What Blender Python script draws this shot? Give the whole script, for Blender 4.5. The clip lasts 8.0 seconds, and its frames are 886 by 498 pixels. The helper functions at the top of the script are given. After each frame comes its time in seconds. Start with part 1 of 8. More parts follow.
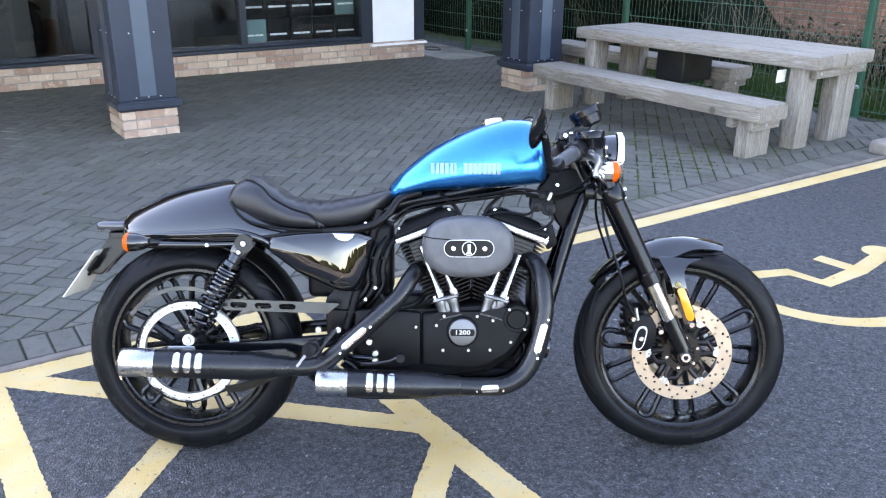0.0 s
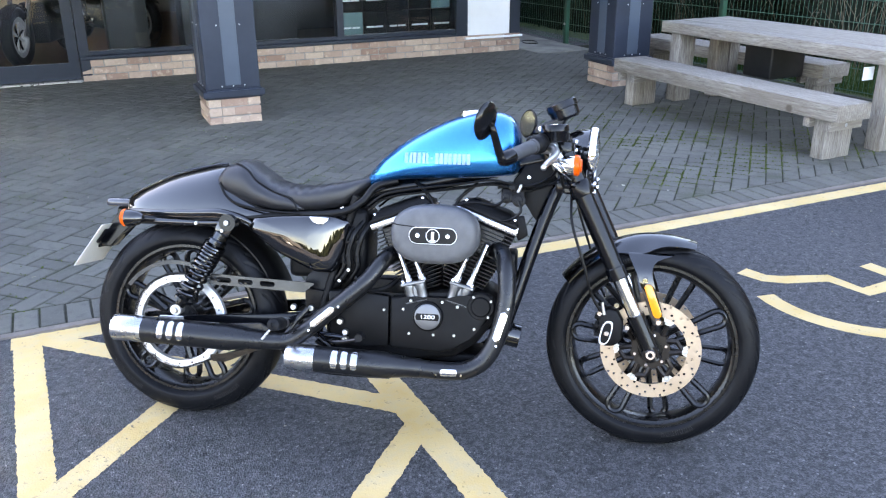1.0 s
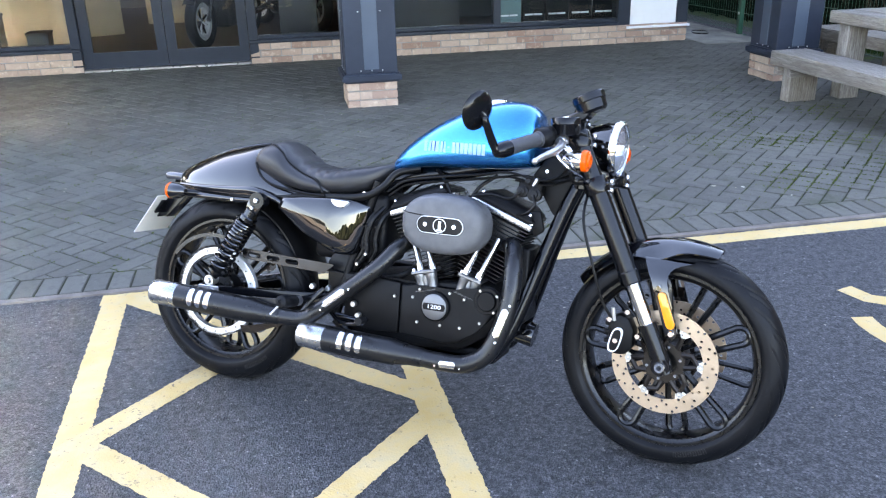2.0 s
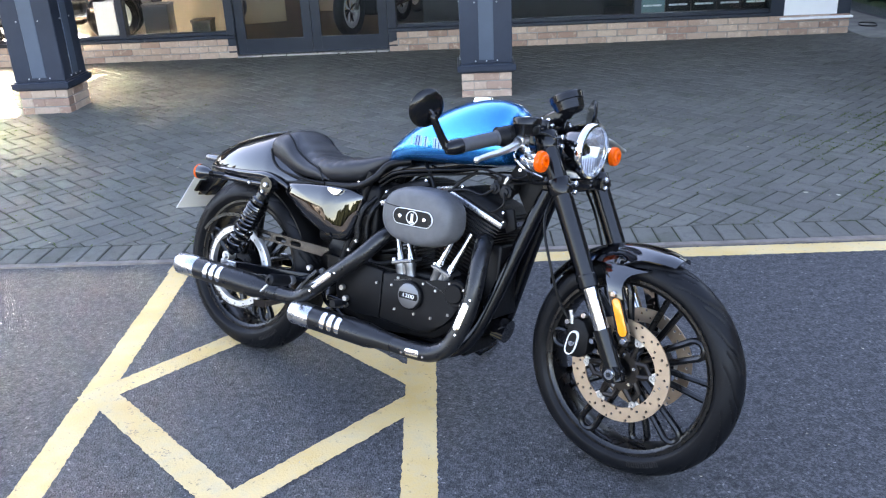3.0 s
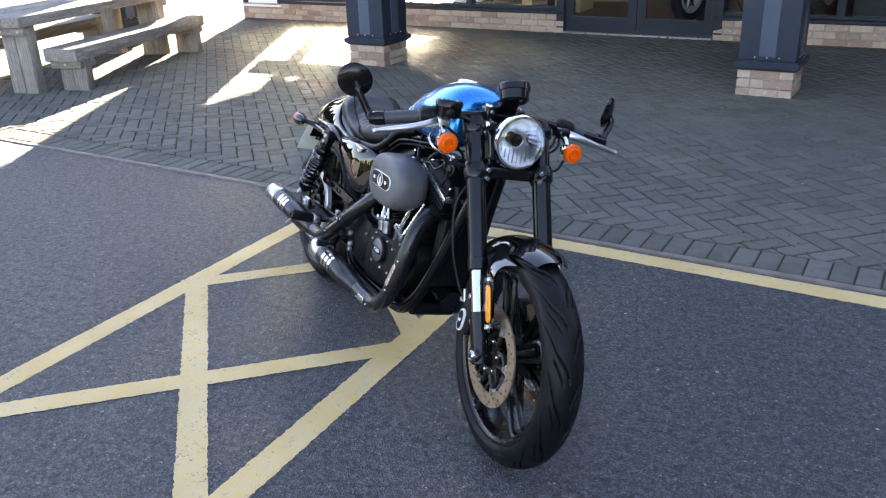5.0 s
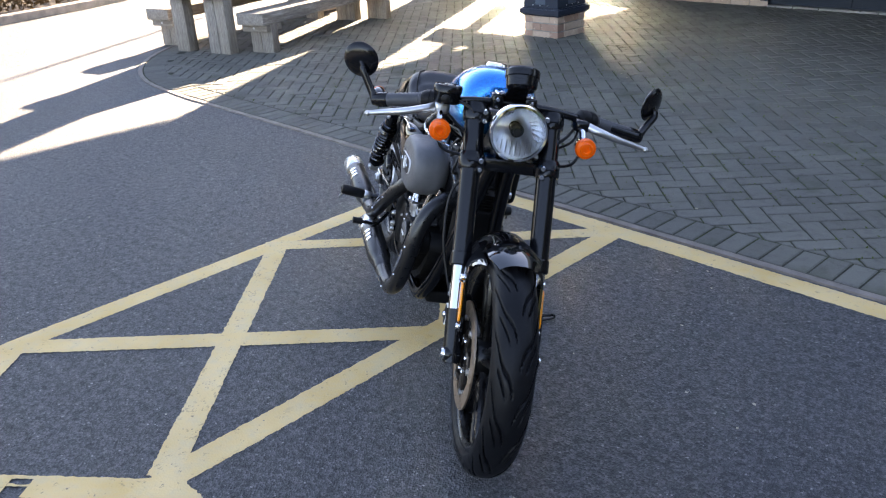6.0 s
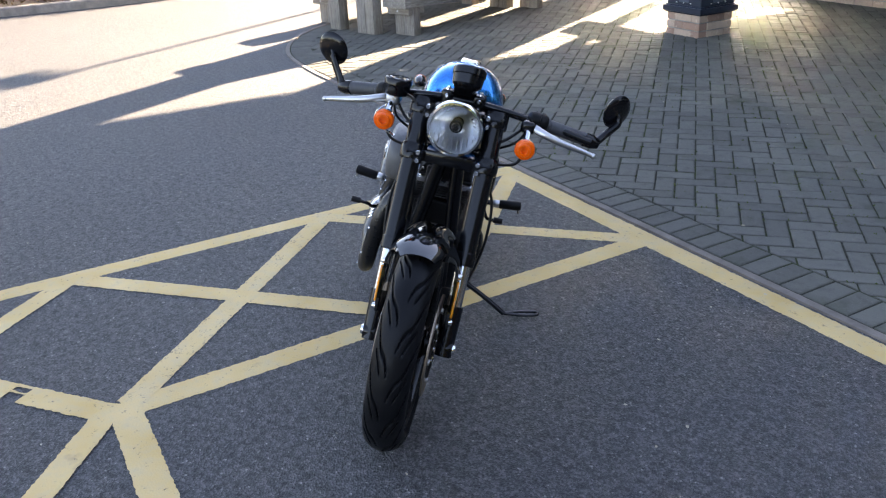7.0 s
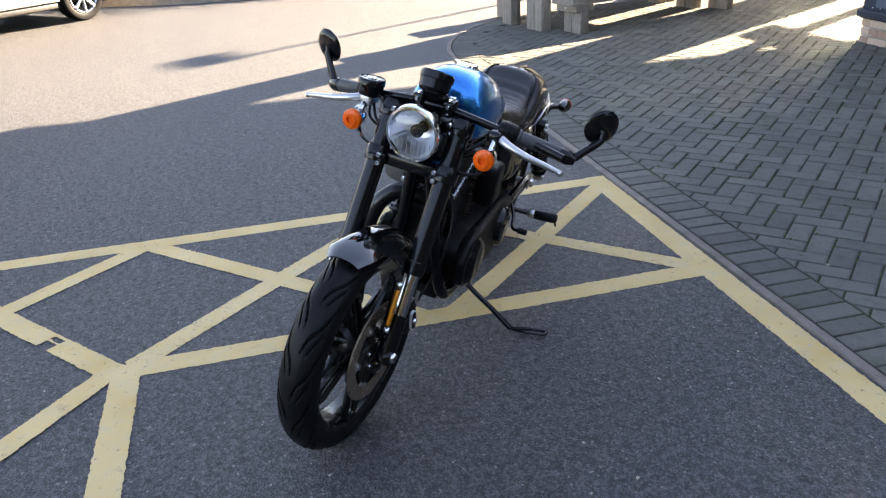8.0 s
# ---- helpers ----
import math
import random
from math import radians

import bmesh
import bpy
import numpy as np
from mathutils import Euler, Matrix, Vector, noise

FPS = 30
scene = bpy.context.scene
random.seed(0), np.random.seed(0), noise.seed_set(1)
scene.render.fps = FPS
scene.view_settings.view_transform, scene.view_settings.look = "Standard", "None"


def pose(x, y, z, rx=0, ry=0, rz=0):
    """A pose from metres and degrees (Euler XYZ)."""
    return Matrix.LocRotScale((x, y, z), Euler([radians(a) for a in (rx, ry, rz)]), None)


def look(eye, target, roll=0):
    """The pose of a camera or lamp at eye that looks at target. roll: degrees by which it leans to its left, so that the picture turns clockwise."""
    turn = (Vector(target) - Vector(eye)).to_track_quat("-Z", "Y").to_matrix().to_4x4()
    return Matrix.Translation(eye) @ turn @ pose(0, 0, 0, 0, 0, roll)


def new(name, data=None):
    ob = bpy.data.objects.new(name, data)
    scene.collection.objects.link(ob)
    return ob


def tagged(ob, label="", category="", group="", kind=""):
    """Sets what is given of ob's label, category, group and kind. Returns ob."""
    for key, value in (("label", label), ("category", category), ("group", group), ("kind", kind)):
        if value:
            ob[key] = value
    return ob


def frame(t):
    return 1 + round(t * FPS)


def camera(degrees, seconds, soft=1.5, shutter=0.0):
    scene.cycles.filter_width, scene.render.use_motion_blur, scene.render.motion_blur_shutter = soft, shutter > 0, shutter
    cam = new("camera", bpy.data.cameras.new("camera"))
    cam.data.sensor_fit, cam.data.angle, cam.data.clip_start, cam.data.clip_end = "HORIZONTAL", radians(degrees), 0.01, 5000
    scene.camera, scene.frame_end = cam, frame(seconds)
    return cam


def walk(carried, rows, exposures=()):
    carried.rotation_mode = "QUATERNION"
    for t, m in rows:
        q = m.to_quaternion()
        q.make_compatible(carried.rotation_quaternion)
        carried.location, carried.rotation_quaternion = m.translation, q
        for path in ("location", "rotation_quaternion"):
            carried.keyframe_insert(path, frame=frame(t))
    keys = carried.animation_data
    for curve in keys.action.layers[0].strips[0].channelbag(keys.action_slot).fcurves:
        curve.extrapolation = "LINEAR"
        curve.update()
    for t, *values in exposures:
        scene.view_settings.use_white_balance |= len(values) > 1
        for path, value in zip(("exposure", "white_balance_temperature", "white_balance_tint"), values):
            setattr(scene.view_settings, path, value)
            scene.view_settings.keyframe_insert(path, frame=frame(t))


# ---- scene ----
cam = camera(56.1, 8.0, soft=1.2)
PATH = [
    (0, (0.045, -0.014, 1.502), (1.085, 1.537, 0.786), 0.5),
    (0.5, (0.184, -0.158, 1.502), (1.118, 1.462, 0.79), -0.5),
    (1, (0.397, -0.304, 1.514), (1.179, 1.385, 0.783), -0.3),
    (1.5, (0.646, -0.326, 1.499), (1.246, 1.429, 0.751), -0.2),
    (2, (0.894, -0.437, 1.5), (1.251, 1.382, 0.75), -1.4),
    (2.2, (1.027, -0.529, 1.501), (1.291, 1.308, 0.755), -2.1),
    (3.3, (1.648, -0.572, 1.524), (1.461, 1.265, 0.757), -1.9),
    (3.5, (1.783, -0.604, 1.501), (1.501, 1.227, 0.749), -1.3),
    (4, (2.171, -0.627, 1.514), (1.641, 1.154, 0.774), -2.0),
    (4.2, (2.286, -0.585, 1.493), (1.668, 1.17, 0.758), -1.8),
    (5.3, (3.006, -0.27, 1.515), (1.929, 1.218, 0.723), -2.6),
    (5.5, (3.097, -0.17, 1.509), (1.936, 1.249, 0.71), -3.0),
    (6, (3.273, 0.106, 1.505), (1.925, 1.334, 0.685), -3.4),
    (6.5, (3.522, 0.342, 1.495), (2.027, 1.384, 0.669), -2.7),
    (7, (3.775, 0.609, 1.517), (2.174, 1.476, 0.689), -2.6),
    (7.5, (3.833, 0.958, 1.5), (2.13, 1.6, 0.672), -3.1),
    (8, (3.974, 1.317, 1.493), (2.19, 1.703, 0.676), -3.2),
]
walk(cam, [(t, look(eye, target, roll)) for t, eye, target, roll in PATH],
     exposures=[(0, 5.22, 7800, 27), (2, 5.2, 7700, 26), (3.5, 4.75, 7500, 27), (5.5, 4.28, 7500, 26), (6.5, 4.2, 7600, 26), (8, 4.16, 7950, 25)])

# ---- sky and sun: low winter sun behind the shop, from the north-north-west ----
SUN_AZ = math.atan2(0.86, -0.51)          # towards the sun, from the x axis
SUN_EL = radians(17.7)
world = bpy.data.worlds.new("sky")
scene.world = world
world.use_nodes = True
_nt = world.node_tree
_sky = _nt.nodes.new("ShaderNodeTexSky")
_sky.sky_type = "NISHITA"
_sky.sun_disc = False
_sky.sun_elevation = SUN_EL
_sky.sun_rotation = math.pi / 2 - SUN_AZ
_sky.air_density, _sky.dust_density, _sky.ozone_density = 1.0, 0.25, 1.2
_nt.links.new(_sky.outputs[0], _nt.nodes["Background"].inputs[0])
_nt.nodes["Background"].inputs[1].default_value = 0.05
_s = bpy.data.lights.new("sun", "SUN")
_s.energy, _s.angle, _s.color = 5.0, radians(0.53), (1.0, 0.93, 0.72)
sun = new("sun", _s)
_to = Vector((math.cos(SUN_AZ) * math.cos(SUN_EL), math.sin(SUN_AZ) * math.cos(SUN_EL), math.sin(SUN_EL)))
sun.matrix_world = look(_to * 40, (0, 0, 0))

# ---- materials ----
class Nodes:
    """A small writer of node materials."""
    def __init__(self, name):
        self.m = bpy.data.materials.new(name)
        self.m.use_nodes = True
        self.t = self.m.node_tree
        self.b = self.t.nodes["Principled BSDF"]
        self.pos = self.t.nodes.new("ShaderNodeNewGeometry").outputs["Position"]

    def node(self, kind, **sets):
        n = self.t.nodes.new("ShaderNode" + kind)
        for k, v in sets.items():
            n.inputs[k].default_value = v
        return n

    def link(self, a, b):
        self.t.links.new(a, b)

    def noise(self, scale, detail=4.0, rough=0.55, vec=None, distort=0.0):
        n = self.node("TexNoise", Scale=scale, Detail=detail, Roughness=rough, Distortion=distort)
        self.link(vec or self.pos, n.inputs["Vector"])
        return n.outputs["Fac"]

    def voro(self, scale, what="Distance", vec=None):
        n = self.node("TexVoronoi", Scale=scale)
        self.link(vec or self.pos, n.inputs["Vector"])
        return n.outputs[what]

    def span(self, x, lo, hi, a=0.0, b=1.0):
        n = self.t.nodes.new("ShaderNodeMapRange")
        n.inputs[1].default_value, n.inputs[2].default_value = lo, hi
        n.inputs[3].default_value, n.inputs[4].default_value = a, b
        self.link(x, n.inputs[0])
        return n.outputs[0]

    def mix(self, fac, a, b, kind="MIX"):
        n = self.t.nodes.new("ShaderNodeMix")
        n.data_type, n.blend_type = "RGBA", kind
        for i, v in ((0, fac), (6, a), (7, b)):
            if isinstance(v, (int, float)):
                n.inputs[i].default_value = v
            elif isinstance(v, tuple):
                n.inputs[i].default_value = (*v, 1.0)
            else:
                self.link(v, n.inputs[i])
        return n.outputs[2]

    def math(self, op, a, b=0.0):
        n = self.t.nodes.new("ShaderNodeMath")
        n.operation = op
        for i, v in ((0, a), (1, b)):
            if isinstance(v, (int, float)):
                n.inputs[i].default_value = v
            else:
                self.link(v, n.inputs[i])
        return n.outputs[0]

    def scaled(self, sx, sy, sz, turn=0.0):
        n = self.t.nodes.new("ShaderNodeMapping")
        n.inputs["Scale"].default_value = (sx, sy, sz)
        n.inputs["Rotation"].default_value = (0, 0, turn)
        self.link(self.pos, n.inputs["Vector"])
        return n.outputs[0]

    def local(self):
        self.pos = self.t.nodes.new("ShaderNodeTexCoord").outputs["Object"]
        return self

    def piece(self):
        return self.t.nodes.new("ShaderNodeObjectInfo").outputs["Random"]

    def island(self):
        return self.t.nodes.new("ShaderNodeNewGeometry").outputs["Random Per Island"]

    def sep(self, vec=None):
        n = self.t.nodes.new("ShaderNodeSeparateXYZ")
        self.link(vec or self.pos, n.inputs[0])
        return n.outputs

    def bump(self, h, strength, dist=0.002):
        n = self.node("Bump", Strength=strength, Distance=dist)
        self.link(h, n.inputs["Height"])
        self.link(n.outputs[0], self.b.inputs["Normal"])

    def out(self, color=None, rough=None, **sets):
        for key, v in (("Base Color", color), ("Roughness", rough)):
            if v is None:
                continue
            if isinstance(v, tuple):
                self.b.inputs[key].default_value = (*v, 1.0)
            elif isinstance(v, (int, float)):
                self.b.inputs[key].default_value = v
            else:
                self.link(v, self.b.inputs[key])
        for k, v in sets.items():
            k = k.replace("_", " ")
            self.b.inputs[k].default_value = (*v, 1.0) if isinstance(v, tuple) else v
        return self.m


def plain(name, color, rough=0.5, metal=0.0, coat=0.0, grain=60.0, vary=0.18, bump=0.0, dist=0.001, local=True, spec=0.5):
    """A surface with blotches, fine grain and uneven gloss."""
    n = Nodes(name)
    if local:
        n.local()
    big, fine = n.noise(grain * 0.08, 3), n.noise(grain, 5)
    dark = tuple(c * (1 - vary) for c in color)
    light = tuple(min(1.0, c * (1 + vary)) for c in color)
    col = n.mix(n.span(big, 0.3, 0.7), dark, light)
    col = n.mix(n.span(fine, 0.35, 0.75, 0.0, vary), col, tuple(c * 0.5 for c in color))
    r = n.span(n.noise(grain * 0.3, 4), 0.3, 0.7, max(0.02, rough * 0.85), min(1.0, rough * 1.18))
    if bump:
        n.bump(fine, bump, dist)
    return n.out(col, r, Metallic=metal, Coat_Weight=coat, Coat_Roughness=0.03, Specular_IOR_Level=spec)


def asphalt():
    n = Nodes("asphalt")
    stone = n.voro(165.0, "Color")
    grey = n.sep(stone)[0]
    col = n.mix(n.span(n.noise(0.6, 5), 0.3, 0.7), (0.035, 0.0365, 0.040), (0.053, 0.054, 0.058))
    tar = n.sep(n.voro(260.0, "Color"))[1]
    col = n.mix(n.span(tar, 0.5, 0.9, 0.0, 0.62), col, (0.012, 0.0125, 0.014))
    col = n.mix(n.span(grey, 0.35, 1.0, 0.0, 0.72), col, (0.132, 0.132, 0.135))
    col = n.mix(n.span(grey, 0.986, 0.995, 0.0, 0.8), col, (0.24, 0.235, 0.23))
    col = n.mix(n.span(n.noise(2.6, 6, 0.7), 0.62, 0.75, 0.0, 0.4), col, (0.085, 0.08, 0.07))
    col = n.mix(n.span(n.noise(9, 3), 0.64, 0.72, 0.0, 0.35), col, (0.02, 0.021, 0.023))
    col = n.mix(n.span(n.noise(34, 5, 0.75), 0.46, 0.62, 0.0, 0.75), col, (0.013, 0.0135, 0.015))
    col = n.mix(n.span(n.noise(75, 4, 0.7), 0.55, 0.66, 0.0, 0.6), col, (0.115, 0.114, 0.113))
    h = n.math("ADD", n.voro(165.0), n.noise(60, 4))
    n.bump(h, 1.0, 0.0045)
    return n.out(col, n.span(n.noise(30), 0.3, 0.7, 0.55, 0.75), Specular_IOR_Level=0.32)


def yellow_paint(name="worn_yellow_paint", bare=0.0):
    n = Nodes(name)
    stone = n.sep(n.voro(165.0, "Color"))[0]
    col = n.mix(n.span(n.noise(3.5, 5), 0.3, 0.7), (0.52, 0.345, 0.130), (0.63, 0.455, 0.225))
    col = n.mix(n.span(n.noise(14, 6, 0.7), 0.46, 0.72, 0.0, 0.6), col, (0.42, 0.35, 0.22))
    wear = n.math("ADD", n.noise(26, 6, 0.75), n.math("MULTIPLY", stone, 0.28))
    col = n.mix(bare * 1.6, col, (0.46, 0.42, 0.33))
    col = n.mix(n.span(wear, 0.81 - bare, 0.93 - bare, 0.0, 0.8), col, (0.07, 0.068, 0.065))
    col = n.mix(n.span(n.noise(5.5, 4), 0.68, 0.76, 0.0, 0.5), col, (0.16, 0.15, 0.13))
    n.bump(n.math("ADD", n.voro(165.0), n.noise(60, 4)), 0.3, 0.0022)
    return n.out(col, 0.8, Specular_IOR_Level=0.3)


def paver(seed_from):
    n = Nodes("paving_block_" + seed_from)
    r = n.piece() if seed_from == "piece" else n.island()
    col = n.mix(r, (0.110, 0.107, 0.092), (0.147, 0.142, 0.123))
    col = n.mix(n.span(n.noise(1.1, 5), 0.35, 0.7, 0.0, 0.45), col, (0.086, 0.085, 0.082))
    col = n.mix(n.span(n.noise(22, 6, 0.7), 0.5, 0.8, 0.0, 0.5), col, (0.038, 0.039, 0.037))
    col = n.mix(n.span(n.noise(170, 3), 0.6, 0.75, 0.0, 0.5), col, (0.22, 0.215, 0.205))
    # algae in the joints and corners
    col = n.mix(n.span(n.noise(3.1, 5), 0.56, 0.72, 0.0, 0.4), col, (0.046, 0.058, 0.03))
    n.bump(n.noise(240, 4), 0.7, 0.003)
    return n.out(col, n.span(n.noise(9), 0.3, 0.7, 0.75, 0.95), Specular_IOR_Level=0.05)


def joints():
    """Dark sand between the blocks with moss and pale crumbs."""
    n = Nodes("joint_sand")
    col = n.mix(n.span(n.noise(40, 4), 0.35, 0.7), (0.027, 0.0275, 0.022), (0.055, 0.053, 0.041))
    col = n.mix(n.span(n.noise(2.3, 5, 0.65), 0.50, 0.65, 0.0, 0.85), col, (0.040, 0.056, 0.016))
    col = n.mix(n.span(n.noise(70, 3), 0.70, 0.76, 0.0, 0.7), col, (0.17, 0.15, 0.11))
    n.bump(n.noise(150, 4), 0.8, 0.004)
    return n.out(col, 0.95, Specular_IOR_Level=0.1)


def brick(name, a, b, c, seed_from="piece"):
    n = Nodes(name)
    r = n.piece() if seed_from == "piece" else n.island()
    col = n.mix(r, a, b)
    col = n.mix(n.span(n.math("FRACT", n.math("MULTIPLY", r, 7.3)), 0.6, 0.9), col, c)
    col = n.mix(n.span(n.noise(30, 6, 0.7), 0.5, 0.8, 0.0, 0.5), col, tuple(v * 0.55 for v in a))
    col = n.mix(n.span(n.noise(5, 4), 0.6, 0.8, 0.0, 0.35), col, (0.13, 0.12, 0.11))
    col = n.mix(n.span(n.noise(17, 5, 0.7), 0.55, 0.72, 0.0, 0.6), col, tuple(min(0.75, v * 1.5) for v in b))
    n.bump(n.noise(70, 6, 0.7), 0.8, 0.006)
    return n.out(col, 0.9)


def weathered_wood():
    n = Nodes("weathered_timber").local()
    v = n.t.nodes.new("ShaderNodeMapping")
    v.inputs["Scale"].default_value = (9.0, 0.55, 9.0)
    n.link(n.pos, v.inputs["Vector"])
    grain = n.noise(7.0, 6, 0.65, v.outputs[0], 0.6)
    fine = n.noise(26.0, 4, 0.6, v.outputs[0], 0.3)
    wide = n.t.nodes.new("ShaderNodeMapping")
    wide.inputs["Scale"].default_value = (5.0, 0.5, 5.0)
    n.link(n.pos, wide.inputs["Vector"])
    figure = n.noise(3.0, 4, 0.6, wide.outputs[0], 1.6)
    col = n.mix(n.span(grain, 0.3, 0.7), (0.17, 0.150, 0.130), (0.42, 0.390, 0.350))
    col = n.mix(n.span(figure, 0.44, 0.5, 0.0, 0.45), col, (0.24, 0.205, 0.170))
    col = n.mix(n.span(figure, 0.56, 0.62, 0.0, 0.5), col, (0.47, 0.44, 0.40))
    rings = n.node("TexWave", Scale=3.2, Distortion=7.0, Detail=3.0)
    n.link(wide.outputs[0], rings.inputs["Vector"])
    col = n.mix(n.span(rings.outputs["Fac"], 0.62, 0.9, 0.0, 0.5), col, (0.16, 0.130, 0.105))
    col = n.mix(n.span(fine, 0.48, 0.66, 0.0, 0.75), col, (0.09, 0.073, 0.058))
    col = n.mix(n.piece(), col, n.mix(0.25, col, (0.3, 0.24, 0.17)))
    knots = n.voro(2.6)
    col = n.mix(n.span(knots, 0.05, 0.09, 0.85, 0.0), col, (0.10, 0.075, 0.05))
    col = n.mix(n.span(n.noise(3, 4), 0.58, 0.75, 0.0, 0.3), col, (0.13, 0.125, 0.085))
    n.bump(n.math("ADD", grain, fine), 0.7, 0.006)
    return n.out(col, 0.85)


def glass(name="window_glass", tint=(0.8, 0.86, 0.87)):
    n = Nodes(name)
    return n.out(tint, 0.0, Transmission_Weight=1.0, IOR=1.48)


def leaf(name, a, b):
    n = Nodes(name)
    col = n.mix(n.island(), a, b)
    col = n.mix(n.span(n.noise(1.3), 0.35, 0.7), col, tuple(v * 0.6 for v in a))
    return n.out(col, 0.75, Specular_IOR_Level=0.03)


def shop_floor():
    n = Nodes("shop_floor_boards")
    v = n.scaled(1.0, 8.0, 1.0)
    g = n.noise(4.0, 5, 0.6, v)
    col = n.mix(n.span(g, 0.3, 0.7), (0.06, 0.034, 0.020), (0.12, 0.07, 0.042))
    return n.out(col, 0.55, Specular_IOR_Level=0.3)


M_ASPHALT = asphalt()
M_YELLOW = yellow_paint()
M_YELLOW_BARE = yellow_paint("much_worn_yellow_paint", 0.045)
M_PAVER_PIECE, M_PAVER_BED = paver("piece"), paver("bed")
M_SAND = joints()
M_CONCRETE = plain("concrete_edging", (0.25, 0.218, 0.188), 0.9, grain=110, vary=0.25, bump=0.5, dist=0.002, local=False)
M_EDGING = plain("weathered_concrete_edging", (0.165, 0.138, 0.118), 0.9, grain=110, vary=0.3, bump=0.5, dist=0.002, local=False)
M_SLAB = plain("concrete_slab", (0.20, 0.19, 0.16), 0.9, grain=40, vary=0.35, bump=0.4, local=False)
M_BRICK = brick("buff_brick", (0.42, 0.29, 0.215), (0.53, 0.40, 0.30), (0.33, 0.205, 0.15))
M_REDBRICK = brick("red_brick", (0.26, 0.11, 0.075), (0.33, 0.15, 0.10), (0.19, 0.085, 0.065), "island")
M_MORTAR = plain("mortar", (0.30, 0.28, 0.25), 0.95, grain=120, vary=0.3, bump=0.4, local=False)
M_CLAD = plain("slate_blue_cladding", (0.026, 0.034, 0.049), 0.42, grain=14, vary=0.16, local=False, spec=0.22)
M_CLAD_STRIP = plain("lighter_cladding_strip", (0.062, 0.084, 0.112), 0.36, grain=12, vary=0.14, local=False, spec=0.35)
M_FRAME = plain("window_frame_coating", (0.019, 0.026, 0.037), 0.4, grain=14, vary=0.15, local=False, spec=0.25)
M_WHITE = plain("white_render_panel", (0.78, 0.78, 0.76), 0.7, grain=20, vary=0.04, local=False)
M_STEEL = plain("steel", (0.55, 0.55, 0.55), 0.3, 1.0, grain=80, vary=0.1)
M_WOOD = weathered_wood()
M_GLASS = glass()
M_WALL = plain("painted_wall", (0.36, 0.35, 0.32), 0.85, grain=10, vary=0.08, local=False)
M_INNER = plain("dark_display_wall", (0.10, 0.095, 0.09), 0.8, grain=10, vary=0.2, local=False)
M_SOFFIT = plain("soffit_boards", (0.24, 0.24, 0.25), 0.8, grain=8, vary=0.1, local=False)
M_ROOF = plain("roof_sheet", (0.06, 0.065, 0.075), 0.6, grain=8, local=False)
M_FLOOR = shop_floor()
M_FENCE = plain("green_fence_coating", (0.012, 0.075, 0.045), 0.4, grain=60, vary=0.25)
M_GRASS_SOIL = plain("rough_turf", (0.05, 0.075, 0.022), 0.95, grain=30, vary=0.5, bump=0.6, local=False)
M_GRASS = leaf("grass_blades", (0.03, 0.06, 0.014), (0.07, 0.105, 0.03))
M_MOSS = leaf("bright_moss", (0.06, 0.085, 0.018), (0.12, 0.15, 0.04))
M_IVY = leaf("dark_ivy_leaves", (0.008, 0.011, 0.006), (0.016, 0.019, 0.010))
# near-black colour standing in for deep shade among the ivy leaves
M_IVYSHADE = plain("painted_ivy_shade", (0.010, 0.012, 0.008), 0.95, grain=40, vary=0.5, bump=0.8, dist=0.02, local=False, spec=0.02)
M_TWIG = leaf("dry_twigs", (0.10, 0.08, 0.055), (0.20, 0.16, 0.115))
M_BROWNLEAF = leaf("brown_hedge_leaves", (0.075, 0.05, 0.025), (0.14, 0.09, 0.045))
M_SOIL = plain("bark_mulch", (0.06, 0.042, 0.03), 0.95, grain=60, vary=0.5, bump=0.8, dist=0.01, local=False)
M_BLACKPLASTIC = plain("black_plastic", (0.012, 0.012, 0.013), 0.45, grain=80)
M_PAPER = plain("white_card", (0.8, 0.8, 0.78), 0.8, grain=20, vary=0.05)
M_POSTER = plain("black_poster_card", (0.008, 0.008, 0.009), 0.6, grain=30, spec=0.15)
M_TEAL = plain("teal_poster_card", (0.10, 0.19, 0.19), 0.5, grain=30)

# ---- mesh helpers ----
def finish(name, bm, mat, sharp=35.0):
    bmesh.ops.recalc_face_normals(bm, faces=bm.faces)
    lim = radians(sharp)
    for f in bm.faces:
        f.smooth = True
    for e in bm.edges:
        e.smooth = len(e.link_faces) == 2 and e.calc_face_angle(0.0) < lim
    me = bpy.data.meshes.new(name)
    bm.to_mesh(me)
    bm.free()
    me.materials.append(mat)
    return me


def part(name, bm, mat, parent=None, label="", sharp=35.0):
    ob = new(name, finish(name, bm, mat, sharp))
    if parent is not None:
        ob.parent = parent
    return tagged(ob, label)


def thing(name, x=0.0, y=0.0, z=0.0, label="", category="", group="", kind="", turn=0.0):
    ob = new(name)
    ob.empty_display_size = 0.1
    ob.matrix_world = pose(x, y, z, 0, 0, turn)
    return tagged(ob, label, category, group, kind)


def box(bm, x0, x1, y0, y1, z0, z1, bevel=0.0, seg=1):
    m = Matrix.LocRotScale(((x0 + x1) / 2, (y0 + y1) / 2, (z0 + z1) / 2), None, (abs(x1 - x0), abs(y1 - y0), abs(z1 - z0)))
    vs = bmesh.ops.create_cube(bm, size=1.0, matrix=m)["verts"]
    if bevel:
        es = {e for v in vs for e in v.link_edges}
        bmesh.ops.bevel(bm, geom=list(es), offset=bevel, segments=seg, affect="EDGES", profile=0.5)
    return bm


